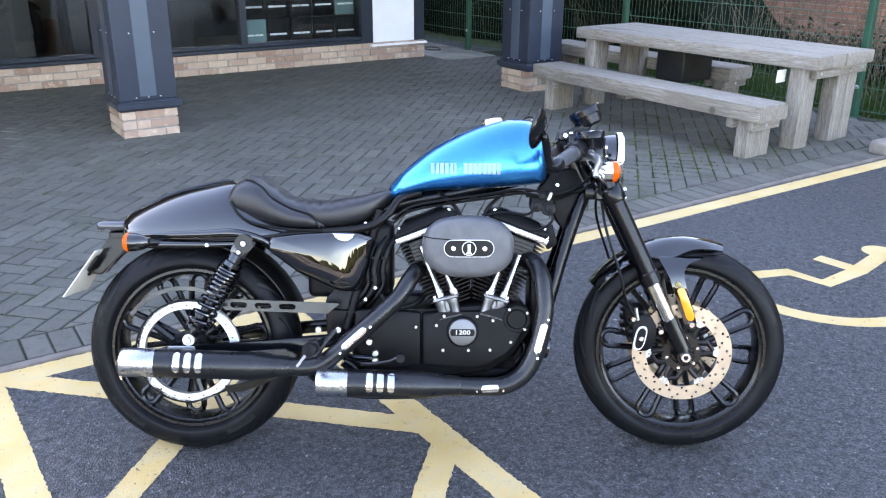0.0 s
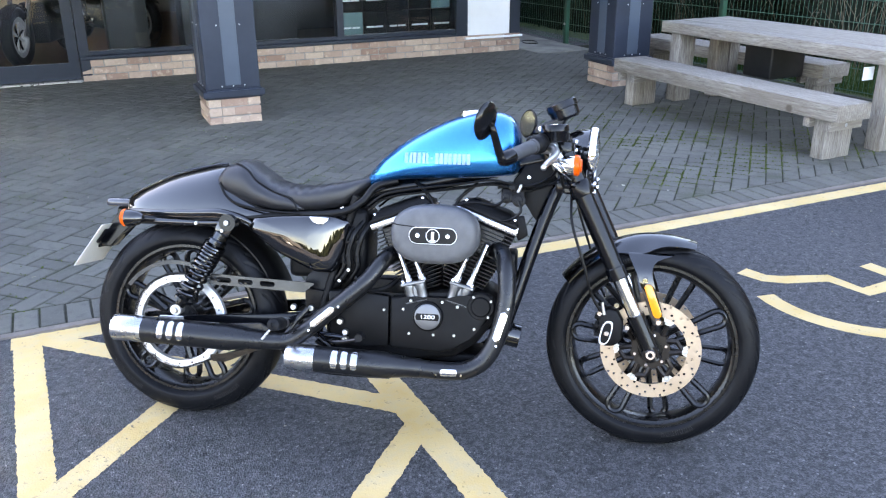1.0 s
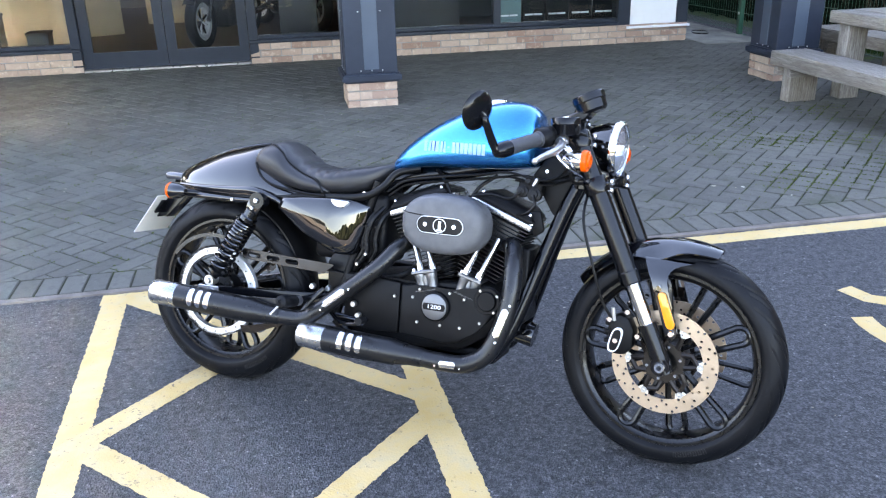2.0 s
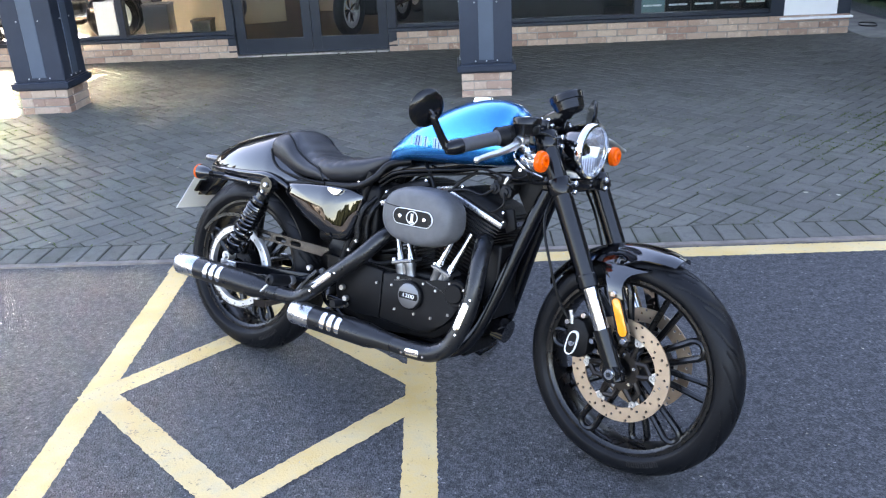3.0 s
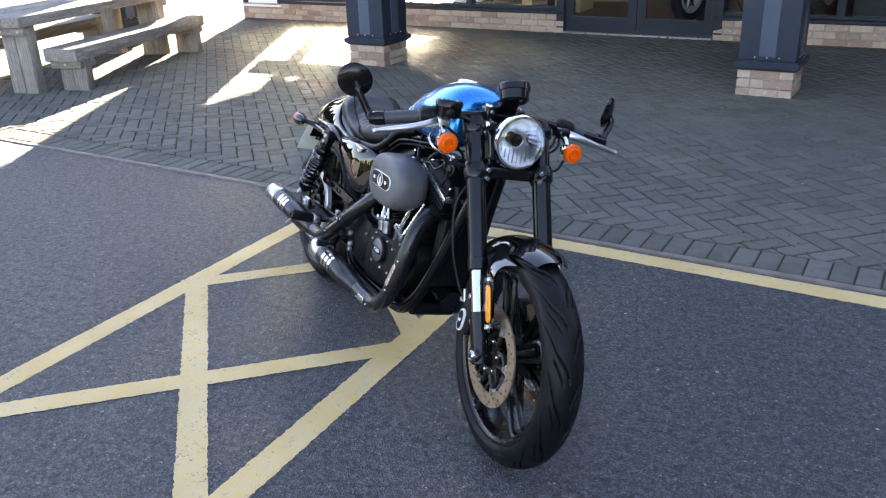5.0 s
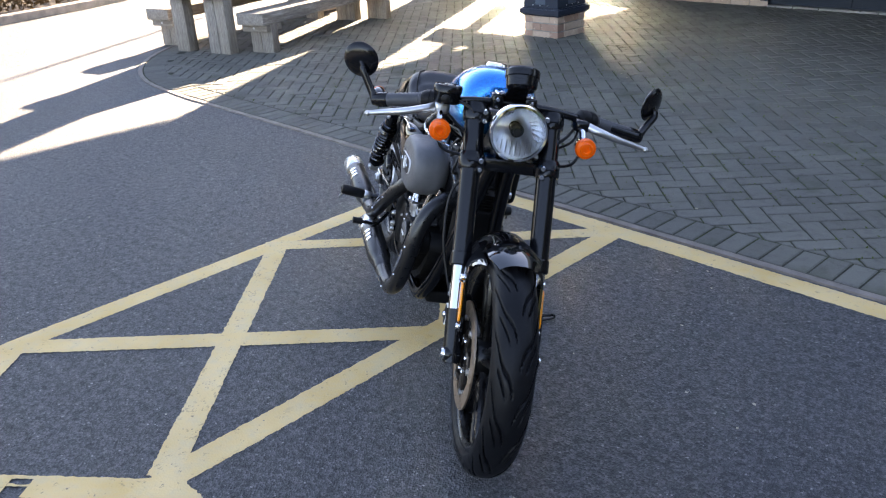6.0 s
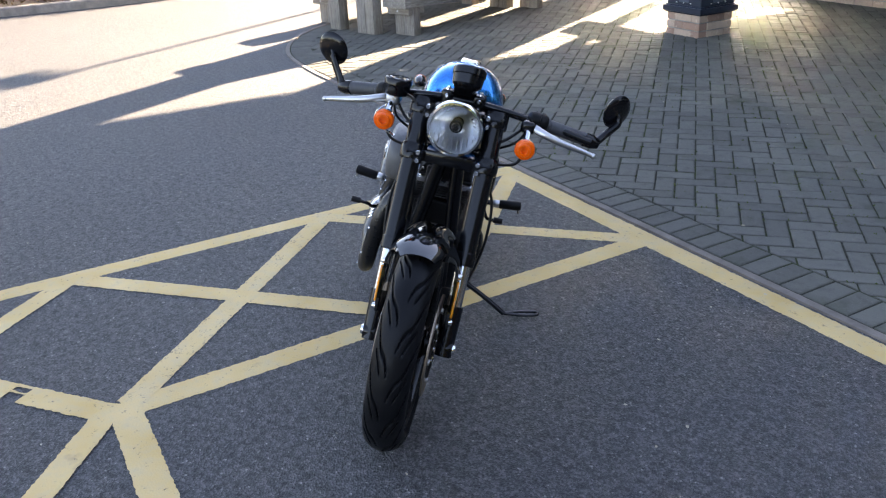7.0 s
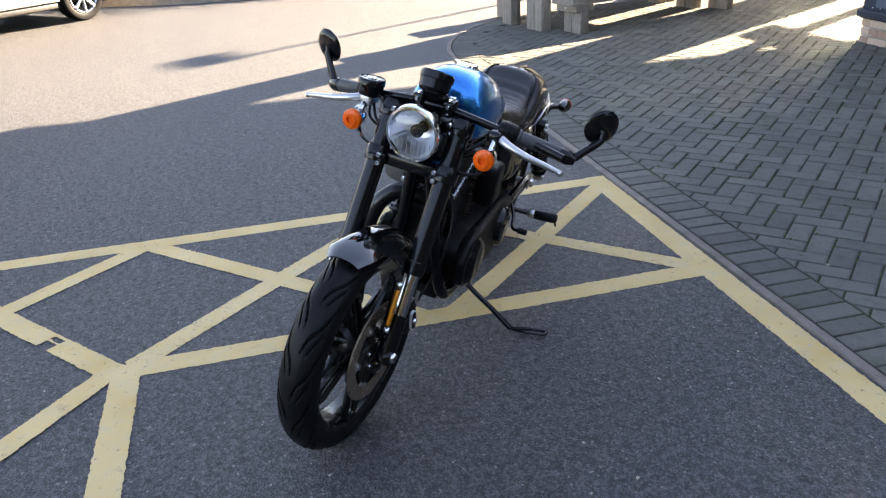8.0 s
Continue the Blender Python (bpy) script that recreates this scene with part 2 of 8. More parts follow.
def boxes(*rows, bevel=0.0):
    bm = bmesh.new()
    for r in rows:
        box(bm, *r, bevel=bevel, seg=3 if bevel >= 0.008 else 1)
    return bm


def prism(bm, pts, z0, z1):
    """An upright prism over a plan outline."""
    lo = [bm.verts.new((x, y, z0)) for x, y in pts]
    hi = [bm.verts.new((x, y, z1)) for x, y in pts]
    bm.faces.new(hi)
    bm.faces.new(lo[::-1])
    for i in range(len(pts)):
        j = (i + 1) % len(pts)
        bm.faces.new((lo[i], lo[j], hi[j], hi[i]))
    return bm


def smooth_path(pts, steps=8):
    """A Catmull-Rom line through the points."""
    p = [Vector(q) for q in pts]
    p = [p[0] * 2 - p[1]] + p + [p[-1] * 2 - p[-2]]
    out = []
    for i in range(1, len(p) - 2):
        a, b, c, d = p[i - 1:i + 3]
        for k in range(steps):
            t = k / steps
            out.append(0.5 * ((2 * b) + (c - a) * t + (2 * a - 5 * b + 4 * c - d) * t * t + (3 * b - a - 3 * c + d) * t ** 3))
    out.append(p[-2])
    return out


def sweep(bm, path, radius, seg=12, cap=True, squash=1.0):
    """A round tube along the path; radius is a number or a function of 0..1."""
    rings, n = [], len(path)
    ref = Vector((0, 1, 0.01))
    for i, p in enumerate(path):
        d = (path[min(i + 1, n - 1)] - path[max(i - 1, 0)]).normalized()
        u = ref - d * ref.dot(d)
        if u.length < 1e-3:
            u = Vector((0, 0, 1)) - d * d.z
        u.normalize()
        ref = u
        v = d.cross(u)
        r = radius(i / (n - 1)) if callable(radius) else radius
        rings.append([bm.verts.new(p + (u * math.cos(a) * squash + v * math.sin(a)) * r) for a in (2 * math.pi * k / seg for k in range(seg))])
    for a, b in zip(rings, rings[1:]):
        for k in range(seg):
            bm.faces.new((a[k], a[(k + 1) % seg], b[(k + 1) % seg], b[k]))
    if cap:
        bm.faces.new(rings[0][::-1])
        bm.faces.new(rings[-1])
    return bm


def wire(pts, radius, seg=8, steps=8, cap=True):
    return sweep(bmesh.new(), smooth_path(pts, steps), radius, seg, cap)


def rod(bm, a, b, radius, seg=12, radius2=None):
    a, b = Vector(a), Vector(b)
    r2 = radius if radius2 is None else radius2
    return sweep(bm, [a, b], lambda t: radius + (r2 - radius) * t, seg)


def sheet(name, x0, x1, y0, y1, z, mat, label="", cat="", steps=1):
    bm = bmesh.new()
    bmesh.ops.create_grid(bm, x_segments=steps, y_segments=steps, size=0.5, matrix=Matrix.LocRotScale(((x0 + x1) / 2, (y0 + y1) / 2, z), None, (x1 - x0, y1 - y0, 1)))
    return tagged(part(name, bm, mat), label, cat, kind="structure")


rng = random.Random(7)

# ---- ground ----
sheet("ground", -300, 300, -300, 300, 0.0, M_ASPHALT, "dark grey asphalt car park surface", "ground")


def stripe(name, a, b, width, lift, label, mat=M_YELLOW):
    """A painted line with slightly ragged edges, between two plan points."""
    a, b = Vector((*a, 0)), Vector((*b, 0))
    d = (b - a).normalized()
    s = Vector((-d.y, d.x, 0))
    n = max(2, int((b - a).length / 0.011))
    bm, rows = bmesh.new(), []
    for i in range(n + 1):
        p = a + (b - a) * (i / n)
        w0, w1 = (width / 2 + rng.uniform(-0.0030, 0.0026) for _ in range(2))
        rows.append((bm.verts.new(p + s * w0 + Vector((0, 0, lift))), bm.verts.new(p - s * w1 + Vector((0, 0, lift)))))
    for r, q in zip(rows, rows[1:]):
        bm.faces.new((r[0], r[1], q[1], q[0]))
    return tagged(part(name, bm, mat), label, "road marking", "yellow bay markings", "structure")


L_LINE = "worn yellow painted line on the asphalt"
stripe("marking_edge", (0.08, 2.996), (5.9, 2.975), 0.108, 0.0008, "long yellow painted line along the paving edge")
stripe("marking_border", (0.138, 3.03), (0.30, -3.2), 0.104, 0.0011, L_LINE)
stripe("marking_border", (1.268, 2.96), (1.334, 0.75), 0.106, 0.0014, L_LINE)
for i, (a, b) in enumerate((((0.19, 3.0), (1.29, 1.935)), ((1.22, 2.935), (0.14, 1.855)), ((0.17, 1.92), (1.31, 0.775)), ((1.29, 1.815), (0.20, 0.725)),
                            ((1.34, 0.715), (1.068, 0.485)), ((0.22, 0.73), (1.36, -0.45)), ((1.018, 0.443), (0.24, -0.215)))):
    stripe("marking_hatch", a, b, 0.094, 0.0017 + 0.0003 * i, "much worn pale yellow line on the asphalt" if i in (1, 2) else L_LINE, M_YELLOW_BARE if i in (1, 2) else M_YELLOW)
bare_a, bare_b = Vector((1.068, 0.485)), Vector((1.018, 0.443))
across = Vector((bare_a.y - bare_b.y, bare_b.x - bare_a.x)).normalized()
for off, w in ((-0.0385, 0.017), (-0.004, 0.010)):
    stripe("marking_remnant", bare_a + across * off, bare_b + across * off, w, 0.0030, "thin remains of worn yellow paint", M_YELLOW_BARE)
stripe("marking_hatch", (1.30, 0.755), (2.6, 0.762), 0.10, 0.0038, L_LINE)
stripe("marking_hatch", (1.29, 0.735), (2.6, -0.25), 0.09, 0.0041, L_LINE)


def ribbon(bm, pts, width, z):
    p = [Vector((x, y, 0)) for x, y in pts]
    rows = []
    for i, q in enumerate(p):
        d = (p[min(i + 1, len(p) - 1)] - p[max(i - 1, 0)]).normalized()
        s = Vector((-d.y, d.x, 0)) * width / 2
        rows.append((bm.verts.new(q + s + Vector((0, 0, z))), bm.verts.new(q - s + Vector((0, 0, z)))))
    for r, q in zip(rows, rows[1:]):
        bm.faces.new((r[0], r[1], q[1], q[0]))


def wheelchair_symbol():
    t = thing("wheelchair_symbol", 3.5, 1.9, 0, "yellow painted wheelchair symbol in a parking bay", "road marking", kind="structure")
    t.matrix_world = Matrix()
    bm = bmesh.new()
    arc = [(3.50 + 0.47 * math.cos(radians(a)), 1.97 + 0.46 * math.sin(radians(a))) for a in range(165, 330, 8)]
    ribbon(bm, arc, 0.085, 0.0009)
    part("wheel_arc", bm, M_YELLOW, t)
    bm = bmesh.new()
    ribbon(bm, [(3.15, 2.34), (3.18, 2.23), (3.26, 2.17)], 0.085, 0.0012)
    ribbon(bm, [(3.23, 2.185), (3.44, 2.105), (3.468, 1.925), (3.73, 1.932), (4.02, 1.985)], 0.085, 0.0015)
    part("seat_line", bm, M_YELLOW, t)
    bm = bmesh.new()
    ribbon(bm, [(3.725, 2.145), (3.745, 1.93)], 0.085, 0.0018)
    part("arm_line", bm, M_YELLOW, t)
    bm = bmesh.new()
    bmesh.ops.create_circle(bm, cap_ends=True, radius=0.085, segments=28, matrix=Matrix.Translation((4.07, 2.02, 0.0021)))
    part("head_disc", bm, M_YELLOW, t)


wheelchair_symbol()

# ---- kerb edging of the paved forecourt, with its rounded western end ----
ARC_C, ARC_R = Vector((-3.25, 5.47)), 2.37


def edging():
    bm = bmesh.new()
    path = [(5.95, 3.075)] + [(x, 3.075) for x in np.linspace(5.5, -2.9, 40)]
    path += [(ARC_C.x + (ARC_R) * math.cos(radians(a)), ARC_C.y + ARC_R * math.sin(radians(a))) for a in range(268, 150, -5)]
    path += [(-5.0, 7.6), (-5.0, 8.9)]
    rows = []
    p = [Vector((x, y, 0)) for x, y in path]
    for i, q in enumerate(p):
        d = (p[min(i + 1, len(p) - 1)] - p[max(i - 1, 0)]).normalized()
        s = Vector((-d.y, d.x, 0)) * 0.020
        up = Vector((0, 0, 0.008 + rng.uniform(-0.001, 0.001)))
        rows.append([bm.verts.new(v) for v in (q - s, q - s * 0.9 + up, q + s * 0.9 + up, q + s)])
    for r, q in zip(rows, rows[1:]):
        for k in range(3):
            bm.faces.new((r[k], r[k + 1], q[k + 1], q[k]))
    return tagged(part("kerb_edging", bm, M_EDGING), "narrow pale concrete edging flush with the paving", "kerb", kind="structure")


edging()


def end_kerb():
    bm = boxes((5.93, 6.9, 3.02, 3.20, 0.0, 0.10), bevel=0.02)
    return tagged(part("kerb", bm, M_CONCRETE), "raised pale concrete kerb stone beside the paving", "kerb", kind="structure")


end_kerb()

# ---- building: plinth, frames, panels, glass, roof ----
FX0, FX1, FY = -6.14, 5.81, 9.04
DOOR0, DOOR1 = -1.07, 0.66
HEAD = 2.37


def facade():
    wall = thing("wall_south", 0, 0, 0, "glazed shopfront with slate-blue frames above a buff brick plinth", "shopfront", kind="structure")
    core = bmesh.new()
    box(core, FX0 + 0.012, DOOR0 - 0.012, FY + 0.012, FY + 0.24, 0.0, 0.218)
    box(core, DOOR1 + 0.012, FX1 - 0.012, FY + 0.012, FY + 0.24, 0.0, 0.218)
    part("plinth_core", core, M_MORTAR, wall)
    for x0, x1 in ((FX0 + 0.75, DOOR0), (DOOR1, 4.92)):
        part("window_sill", boxes((x0, x1, FY - 0.02, FY + 0.20, 0.222, 0.262), bevel=0.006), M_FRAME, wall, "dark slate-blue metal sill")
    part("header_beam", boxes((FX0, FX1, FY + 0.02, FY + 0.22, HEAD, 2.75)), M_FRAME, wall)
    for x0, x1 in ((FX0 + 0.10, FX0 + 0.66), (5.08, 5.67)):
        part("white_panel", boxes((x0, x1, FY + 0.03, FY + 0.2, 0.20, HEAD)), M_WHITE, wall, "plain white rendered panel")
    for x0, x1 in ((FX0, FX0 + 0.76), (5.03, FX1 + 0.02)):
        part("panel_sill", boxes((x0, x1, FY - 0.03, FY + 0.2, 0.175, 0.20), bevel=0.004), M_WHITE, wall, "thin white sill strip")
    for x0, x1 in ((FX0, FX0 + 0.098), (FX0 + 0.662, FX0 + 0.76), (4.925, 5.078), (5.672, FX1)):
        part("corner_frame", boxes((x0, x1, FY + 0.01, FY + 0.21, 0.20, HEAD), bevel=0.004), M_FRAME, wall)
    for x in (-3.85, -2.36, 1.90, 3.46):
        part("mullion", boxes((x - 0.04, x + 0.04, FY + 0.03, FY + 0.15, 0.262, HEAD), bevel=0.004), M_FRAME, wall)
    bays = ((FX0 + 0.76, -3.89), (-3.81, -2.40), (-2.32, DOOR0 - 0.10), (DOOR1 + 0.10, 1.86), (1.94, 3.42), (3.50, 4.925))
    for x0, x1 in bays:
        part("bottom_rail", boxes((x0, x1, FY + 0.04, FY + 0.14, 0.262, 0.30), bevel=0.003), M_FRAME, wall)
        if x0 < DOOR0:
            part("transom", boxes((max(x0, -5.03), x1, FY + 0.04, FY + 0.14, 1.05, 1.26), bevel=0.003), M_FRAME, wall)
        p = part("pane", boxes((x0 + 0.001, x1 - 0.001, FY + 0.085, FY + 0.095, 0.30, HEAD)), M_GLASS, wall, "clear shop window glass")
        p.visible_shadow = False
    return wall


facade()


def shop_doors():
    d = thing("door_1", 0, 0, 0, "closed slate-blue double glass door with a pale threshold", "door", kind="structure")
    for x0, x1 in ((DOOR0 - 0.10, DOOR0), (DOOR1, DOOR1 + 0.10)):
        part("jamb", boxes((x0 + 0.001, x1 - 0.001, FY + 0.0, FY + 0.2, 0.0, HEAD), bevel=0.004), M_FRAME, d)
    mid = (DOOR0 + DOOR1) / 2
    for x0, x1 in ((DOOR0 + 0.006, mid - 0.004), (mid + 0.004, DOOR1 - 0.006)):
        leaf_ob = part("door_leaf", boxes((x0, x0 + 0.10, FY + 0.04, FY + 0.10, 0.035, HEAD - 0.01), (x1 - 0.10, x1, FY + 0.04, FY + 0.10, 0.035, HEAD - 0.01),
                                          (x0 + 0.1, x1 - 0.1, FY + 0.042, FY + 0.098, 0.035, 0.20), (x0 + 0.1, x1 - 0.1, FY + 0.042, FY + 0.098, 2.22, HEAD - 0.01)), M_FRAME, d)
        p = part("pane", boxes((x0 + 0.101, x1 - 0.101, FY + 0.066, FY + 0.074, 0.20, 2.22)), M_GLASS, leaf_ob)
        p.visible_shadow = False
        hx = x1 - 0.05 if x1 < mid + 0.01 else x0 + 0.05
        part("handle", rod(bmesh.new(), (hx, FY + 0.0, 0.95), (hx, FY + 0.0, 1.5), 0.014), M_STEEL, leaf_ob, "steel pull handle")
    part("threshold", boxes((DOOR0, DOOR1, FY - 0.02, FY + 0.2, 0.0, 0.032), bevel=0.006), M_STEEL, d, "worn metal threshold strip")


shop_doors()


def side_walls():
    west = thing("wall_west", 0, 0, 0, "glazed side wall of the shop above a low plinth", "wall", kind="structure")
    part("plinth", boxes((FX0 + 0.001, FX0 + 0.2, FY + 0.245, 15.99, 0.0, 0.22)), M_MORTAR, west)
    part("header", boxes((FX0 + 0.001, FX0 + 0.2, FY + 0.225, 15.99, HEAD, 2.75)), M_FRAME, west)
    for y, h in ((11.55, 0.088), (13.6, 0.06)):
        part("mullion", boxes((FX0 + 0.03, FX0 + 0.15, y - h, y + h, 0.22, HEAD)), M_FRAME, west)
    part("corner_wall", boxes((FX0 + 0.001, FX0 + 0.2, FY + 0.245, 10.51, 0.22, HEAD)), M_WALL, west)
    part("end_wall", boxes((FX0 + 0.001, FX0 + 0.2, 15.2, 15.99, 0.22, HEAD)), M_WALL, west)
    for y0, y1 in ((10.52, 11.46), (11.64, 13.54), (13.66, 15.2)):
        p = part("pane", boxes((FX0 + 0.085, FX0 + 0.095, y0, y1, 0.22, HEAD)), M_GLASS, west)
        p.visible_shadow = False
    e = part("wall_east", boxes((FX1 - 0.2, FX1 - 0.001, FY + 0.245, 15.99, 0.0, 2.75)), M_WALL)
    tagged(e, "plain side wall of the shop", "wall", kind="structure")
    n = part("wall_north", boxes((FX0, FX1, 16.0, 16.2, 0.0, 2.75)), M_INNER)
    tagged(n, "dark-toned back wall of the shop", "wall", kind="structure")
    f = part("floor", boxes((FX0 + 0.201, FX1 - 0.201, FY + 0.245, 15.99, 0.001, 0.03)), M_FLOOR)
    tagged(f, "brown wooden shop floor", "floor", kind="structure")
    c = part("ceiling", boxes((FX0, FX1, FY + 0.0, 16.2, 2.751, 2.9)), M_SOFFIT)
    tagged(c, "light grey shop ceiling", "ceiling", kind="structure")
    u = part("wall_upper", boxes((FX0, FX1, FY - 0.0, 16.2, 2.901, 5.7)), M_WALL)
    tagged(u, "plain upper storey wall of the shop", "wall", kind="structure")
    # out-of-view block added to keep the sun off the ivy and garden wall
    w = part("wall_sun_block", boxes((0.0, FX1, 16.21, 36.0, 0.0, 7.0)), M_WALL)
    tagged(w, "unseen plain block behind the shop, added to shade the ivy and garden wall", "wall", kind="structure")


side_walls()


def canopy():
    c = thing("canopy", 0, 0, 0, "flat entrance canopy carried on clad pillars", "canopy", kind="structure")
    part("soffit", boxes((FX0, 6.3, 6.05, FY - 0.001, 2.40, 2.44)), M_SOFFIT, c)
    part("fascia", boxes((FX0 - 0.03, 6.33, 6.0, 6.049, 2.36, 2.9)), M_FRAME, c)
    part("side_fascia", boxes((FX0 - 0.03, FX0 - 0.001, 6.05, FY - 0.001, 2.36, 2.9)), M_FRAME, c)
    part("side_fascia", boxes((6.301, 6.33, 6.05, FY - 0.001, 2.36, 2.9)), M_FRAME, c)
    part("roof", boxes((FX0, 6.3, 6.05, FY - 0.001, 2.8, 2.9)), M_ROOF, c)


canopy()


def pillar(x, y, w=0.43):
    """A clad square pillar on a low brick base; x, y: its south-west corner."""
    t = thing("pillar", x + w / 2, y + w / 2, 0, "slate-blue metal-clad square pillar on a buff brick base", "pillar", "canopy pillars", "structure")
    h = w / 2
    part("casing", boxes((-h, h, -h, h, 0.282, 2.399), bevel=0.006), M_CLAD, t)
    for turn in range(4):
        bm = boxes((-0.062, 0.062, -h - 0.004, -h + 0.02, 0.312, 2.38), bevel=0.003)
        bmesh.ops.rotate(bm, verts=bm.verts, cent=(0, 0, 0), matrix=Matrix.Rotation(turn * math.pi / 2, 3, "Z"))
        part("strip", bm, M_CLAD_STRIP, t, "lighter vertical cover strip")
        for rx, rz in ((-0.09, 0.307), (0.0, 0.307), (0.09, 0.307), (-0.09, 0.78), (0.09, 0.78)):
            bm = bmesh.new()
            bmesh.ops.create_uvsphere(bm, u_segments=8, v_segments=5, radius=0.006, matrix=Matrix.Translation((rx, -h - 0.004, rz)))
            bmesh.ops.rotate(bm, verts=bm.verts, cent=(0, 0, 0), matrix=Matrix.Rotation(turn * math.pi / 2, 3, "Z"))
            part("rivet", bm, M_STEEL, t)
    part("skirt", boxes((-h - 0.03, h + 0.03, -h - 0.03, h + 0.03, 0.222, 0.272), (-h - 0.012, h + 0.012, -h - 0.012, h + 0.012, 0.207, 0.2819), bevel=0.005), M_CLAD, t, "projecting metal skirt")
    b = h - 0.005
    part("base_core", boxes((-b + 0.012, b - 0.012, -b + 0.012, b - 0.012, 0.0, 0.206)), M_MORTAR, t)
    return t, b


PILLARS = [pillar(x, 6.45) for x in (-6.15, -2.31, 1.47)] + [pillar(5.32, 6.39)]


# ---- round the car park: a dark tree line closes the place, tall northern rows block low sky ----
def tree_line():
    rng = random.Random(21)
    bm = bmesh.new()
    for x0, y0, x1, y1, n in ((-34, -26, 34, -30, 60), (17, -12, 15, 10, 22), (34, -30, 17, -12, 14), (-34, -26, -36, 8, 30), (-36, 8, -30, 34, 24), (-30, 34, 16, 44, 40)):
        for k in range(n):
            t = (k + rng.uniform(-0.3, 0.3)) / n
            # north and north-west rows are added out of view, tall enough to cut sky glow
            h = rng.uniform(1.8, 3.8) * (2.2 if x1 in (15, 16, -30) else 1.0)
            c = Vector((x0 + (x1 - x0) * t, y0 + (y1 - y0) * t, h * 0.46)) + Vector((rng.uniform(-0.8, 0.8), rng.uniform(-0.8, 0.8), 0))
            r = bmesh.ops.create_icosphere(bm, subdivisions=2, radius=1.0)
            for v in r["verts"]:
                f = rng.uniform(0.8, 1.2)
                v.co = Vector((v.co.x * 1.5 * f, v.co.y * 1.3 * f, v.co.z * h * 0.54 * f)) + c
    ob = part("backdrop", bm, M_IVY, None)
    tagged(ob, "dark hedge and trees round the car park, tall northern rows added to block low sky", "hedge", kind="structure")


tree_line()

# ---- motorcycle ----
def gloss(name, color, coat_rough=0.02):
    n = Nodes(name).local()
    dust = n.span(n.noise(60, 6, 0.7), 0.55, 0.85, 0.0, 0.015)
    col = n.mix(dust, color, (0.25, 0.24, 0.22))
    return n.out(col, 0.5, Specular_IOR_Level=0.0, Coat_Weight=1.0, Coat_Roughness=coat_rough, Coat_IOR=1.8)


def metallic_blue():
    n = Nodes("metallic_blue_lacquer").local()
    fl = n.voro(1500.0, "Color")
    col = n.mix(n.span(n.sep(fl)[0], 0.0, 1.0), (0.0, 0.165, 0.50), (0.0, 0.31, 0.80))
    return n.out(col, 0.24, Metallic=0.92, Coat_Weight=0.5, Coat_Roughness=0.015, Coat_IOR=1.5)


def rubber():
    n = Nodes("tyre_rubber").local()
    col = n.mix(n.span(n.noise(14, 5), 0.35, 0.7), (0.0036, 0.0038, 0.0048), (0.0066, 0.0070, 0.0082))
    col = n.mix(n.span(n.noise(90, 5, 0.7), 0.55, 0.8, 0.0, 0.2), col, (0.034, 0.035, 0.038))
    n.bump(n.noise(400, 3), 0.25, 0.0008)
    return n.out(col, n.span(n.noise(30), 0.3, 0.7, 0.34, 0.5), Specular_IOR_Level=0.15)


def leather():
    n = Nodes("black_seat_vinyl").local()
    col = n.mix(n.noise(12), (0.010, 0.010, 0.0115), (0.017, 0.017, 0.019))
    n.bump(n.voro(420.0), 0.35, 0.0006)
    return n.out(col, n.span(n.noise(30), 0.3, 0.7, 0.34, 0.48), Specular_IOR_Level=0.5)


def brushed(name, color, rough=0.32):
    n = Nodes(name).local()
    v = n.t.nodes.new("ShaderNodeMapping")
    v.inputs["Scale"].default_value = (6.0, 6.0, 260.0)
    n.link(n.pos, v.inputs["Vector"])
    g = n.noise(8.0, 4, 0.6, v.outputs[0])
    return n.out(n.mix(g, tuple(c * 0.8 for c in color), color), n.span(g, 0.3, 0.7, rough * 0.8, rough * 1.3), Metallic=1.0)


def lens(name, color):
    n = Nodes(name).local()
    return n.out(color, 0.3, Specular_IOR_Level=0.25, Coat_Weight=0.2, Coat_Roughness=0.03)


M_GLOSS = gloss("gloss_black_lacquer", (0.0025, 0.0025, 0.003))
M_BLUE = metallic_blue()
M_RUBBER = rubber()
M_LETTER = plain("worn_sidewall_rubber", (0.009, 0.009, 0.010), 0.5, grain=120, vary=0.3, spec=0.3)
M_SEAT = leather()
M_SATIN = plain("satin_black_coating", (0.0032, 0.0036, 0.0048), 0.17, grain=120, vary=0.12, spec=0.3)
M_MATT = plain("matt_black_casting", (0.0045, 0.0045, 0.005), 0.45, grain=300, vary=0.2, bump=0.25, dist=0.0006, spec=0.15)
M_WHEEL = plain("gloss_black_wheel", (0.0026, 0.0026, 0.003), 0.28, coat=0.15, grain=80, spec=0.35)
M_CHROME = plain("polished_chrome", (0.82, 0.83, 0.84), 0.07, 1.0, grain=60, vary=0.04)
M_LIFT = plain("grey_cast_lifter", (0.20, 0.205, 0.215), 0.36, 0.9, grain=200, vary=0.2, bump=0.2, dist=0.0005)
M_PIPE = plain("satin_exhaust_coating", (0.007, 0.0073, 0.0085), 0.30, grain=160, vary=0.15, spec=0.45)
M_TUBE = plain("polished_tube_steel", (0.50, 0.51, 0.52), 0.10, 1.0, grain=60, vary=0.1)
M_BAND = plain("machined_rocker_band", (0.50, 0.51, 0.53), 0.28, 1.0, grain=160, vary=0.1)
M_FIN = plain("black_fin_paint", (0.0055, 0.0055, 0.006), 0.32, grain=120, vary=0.2, spec=0.4)
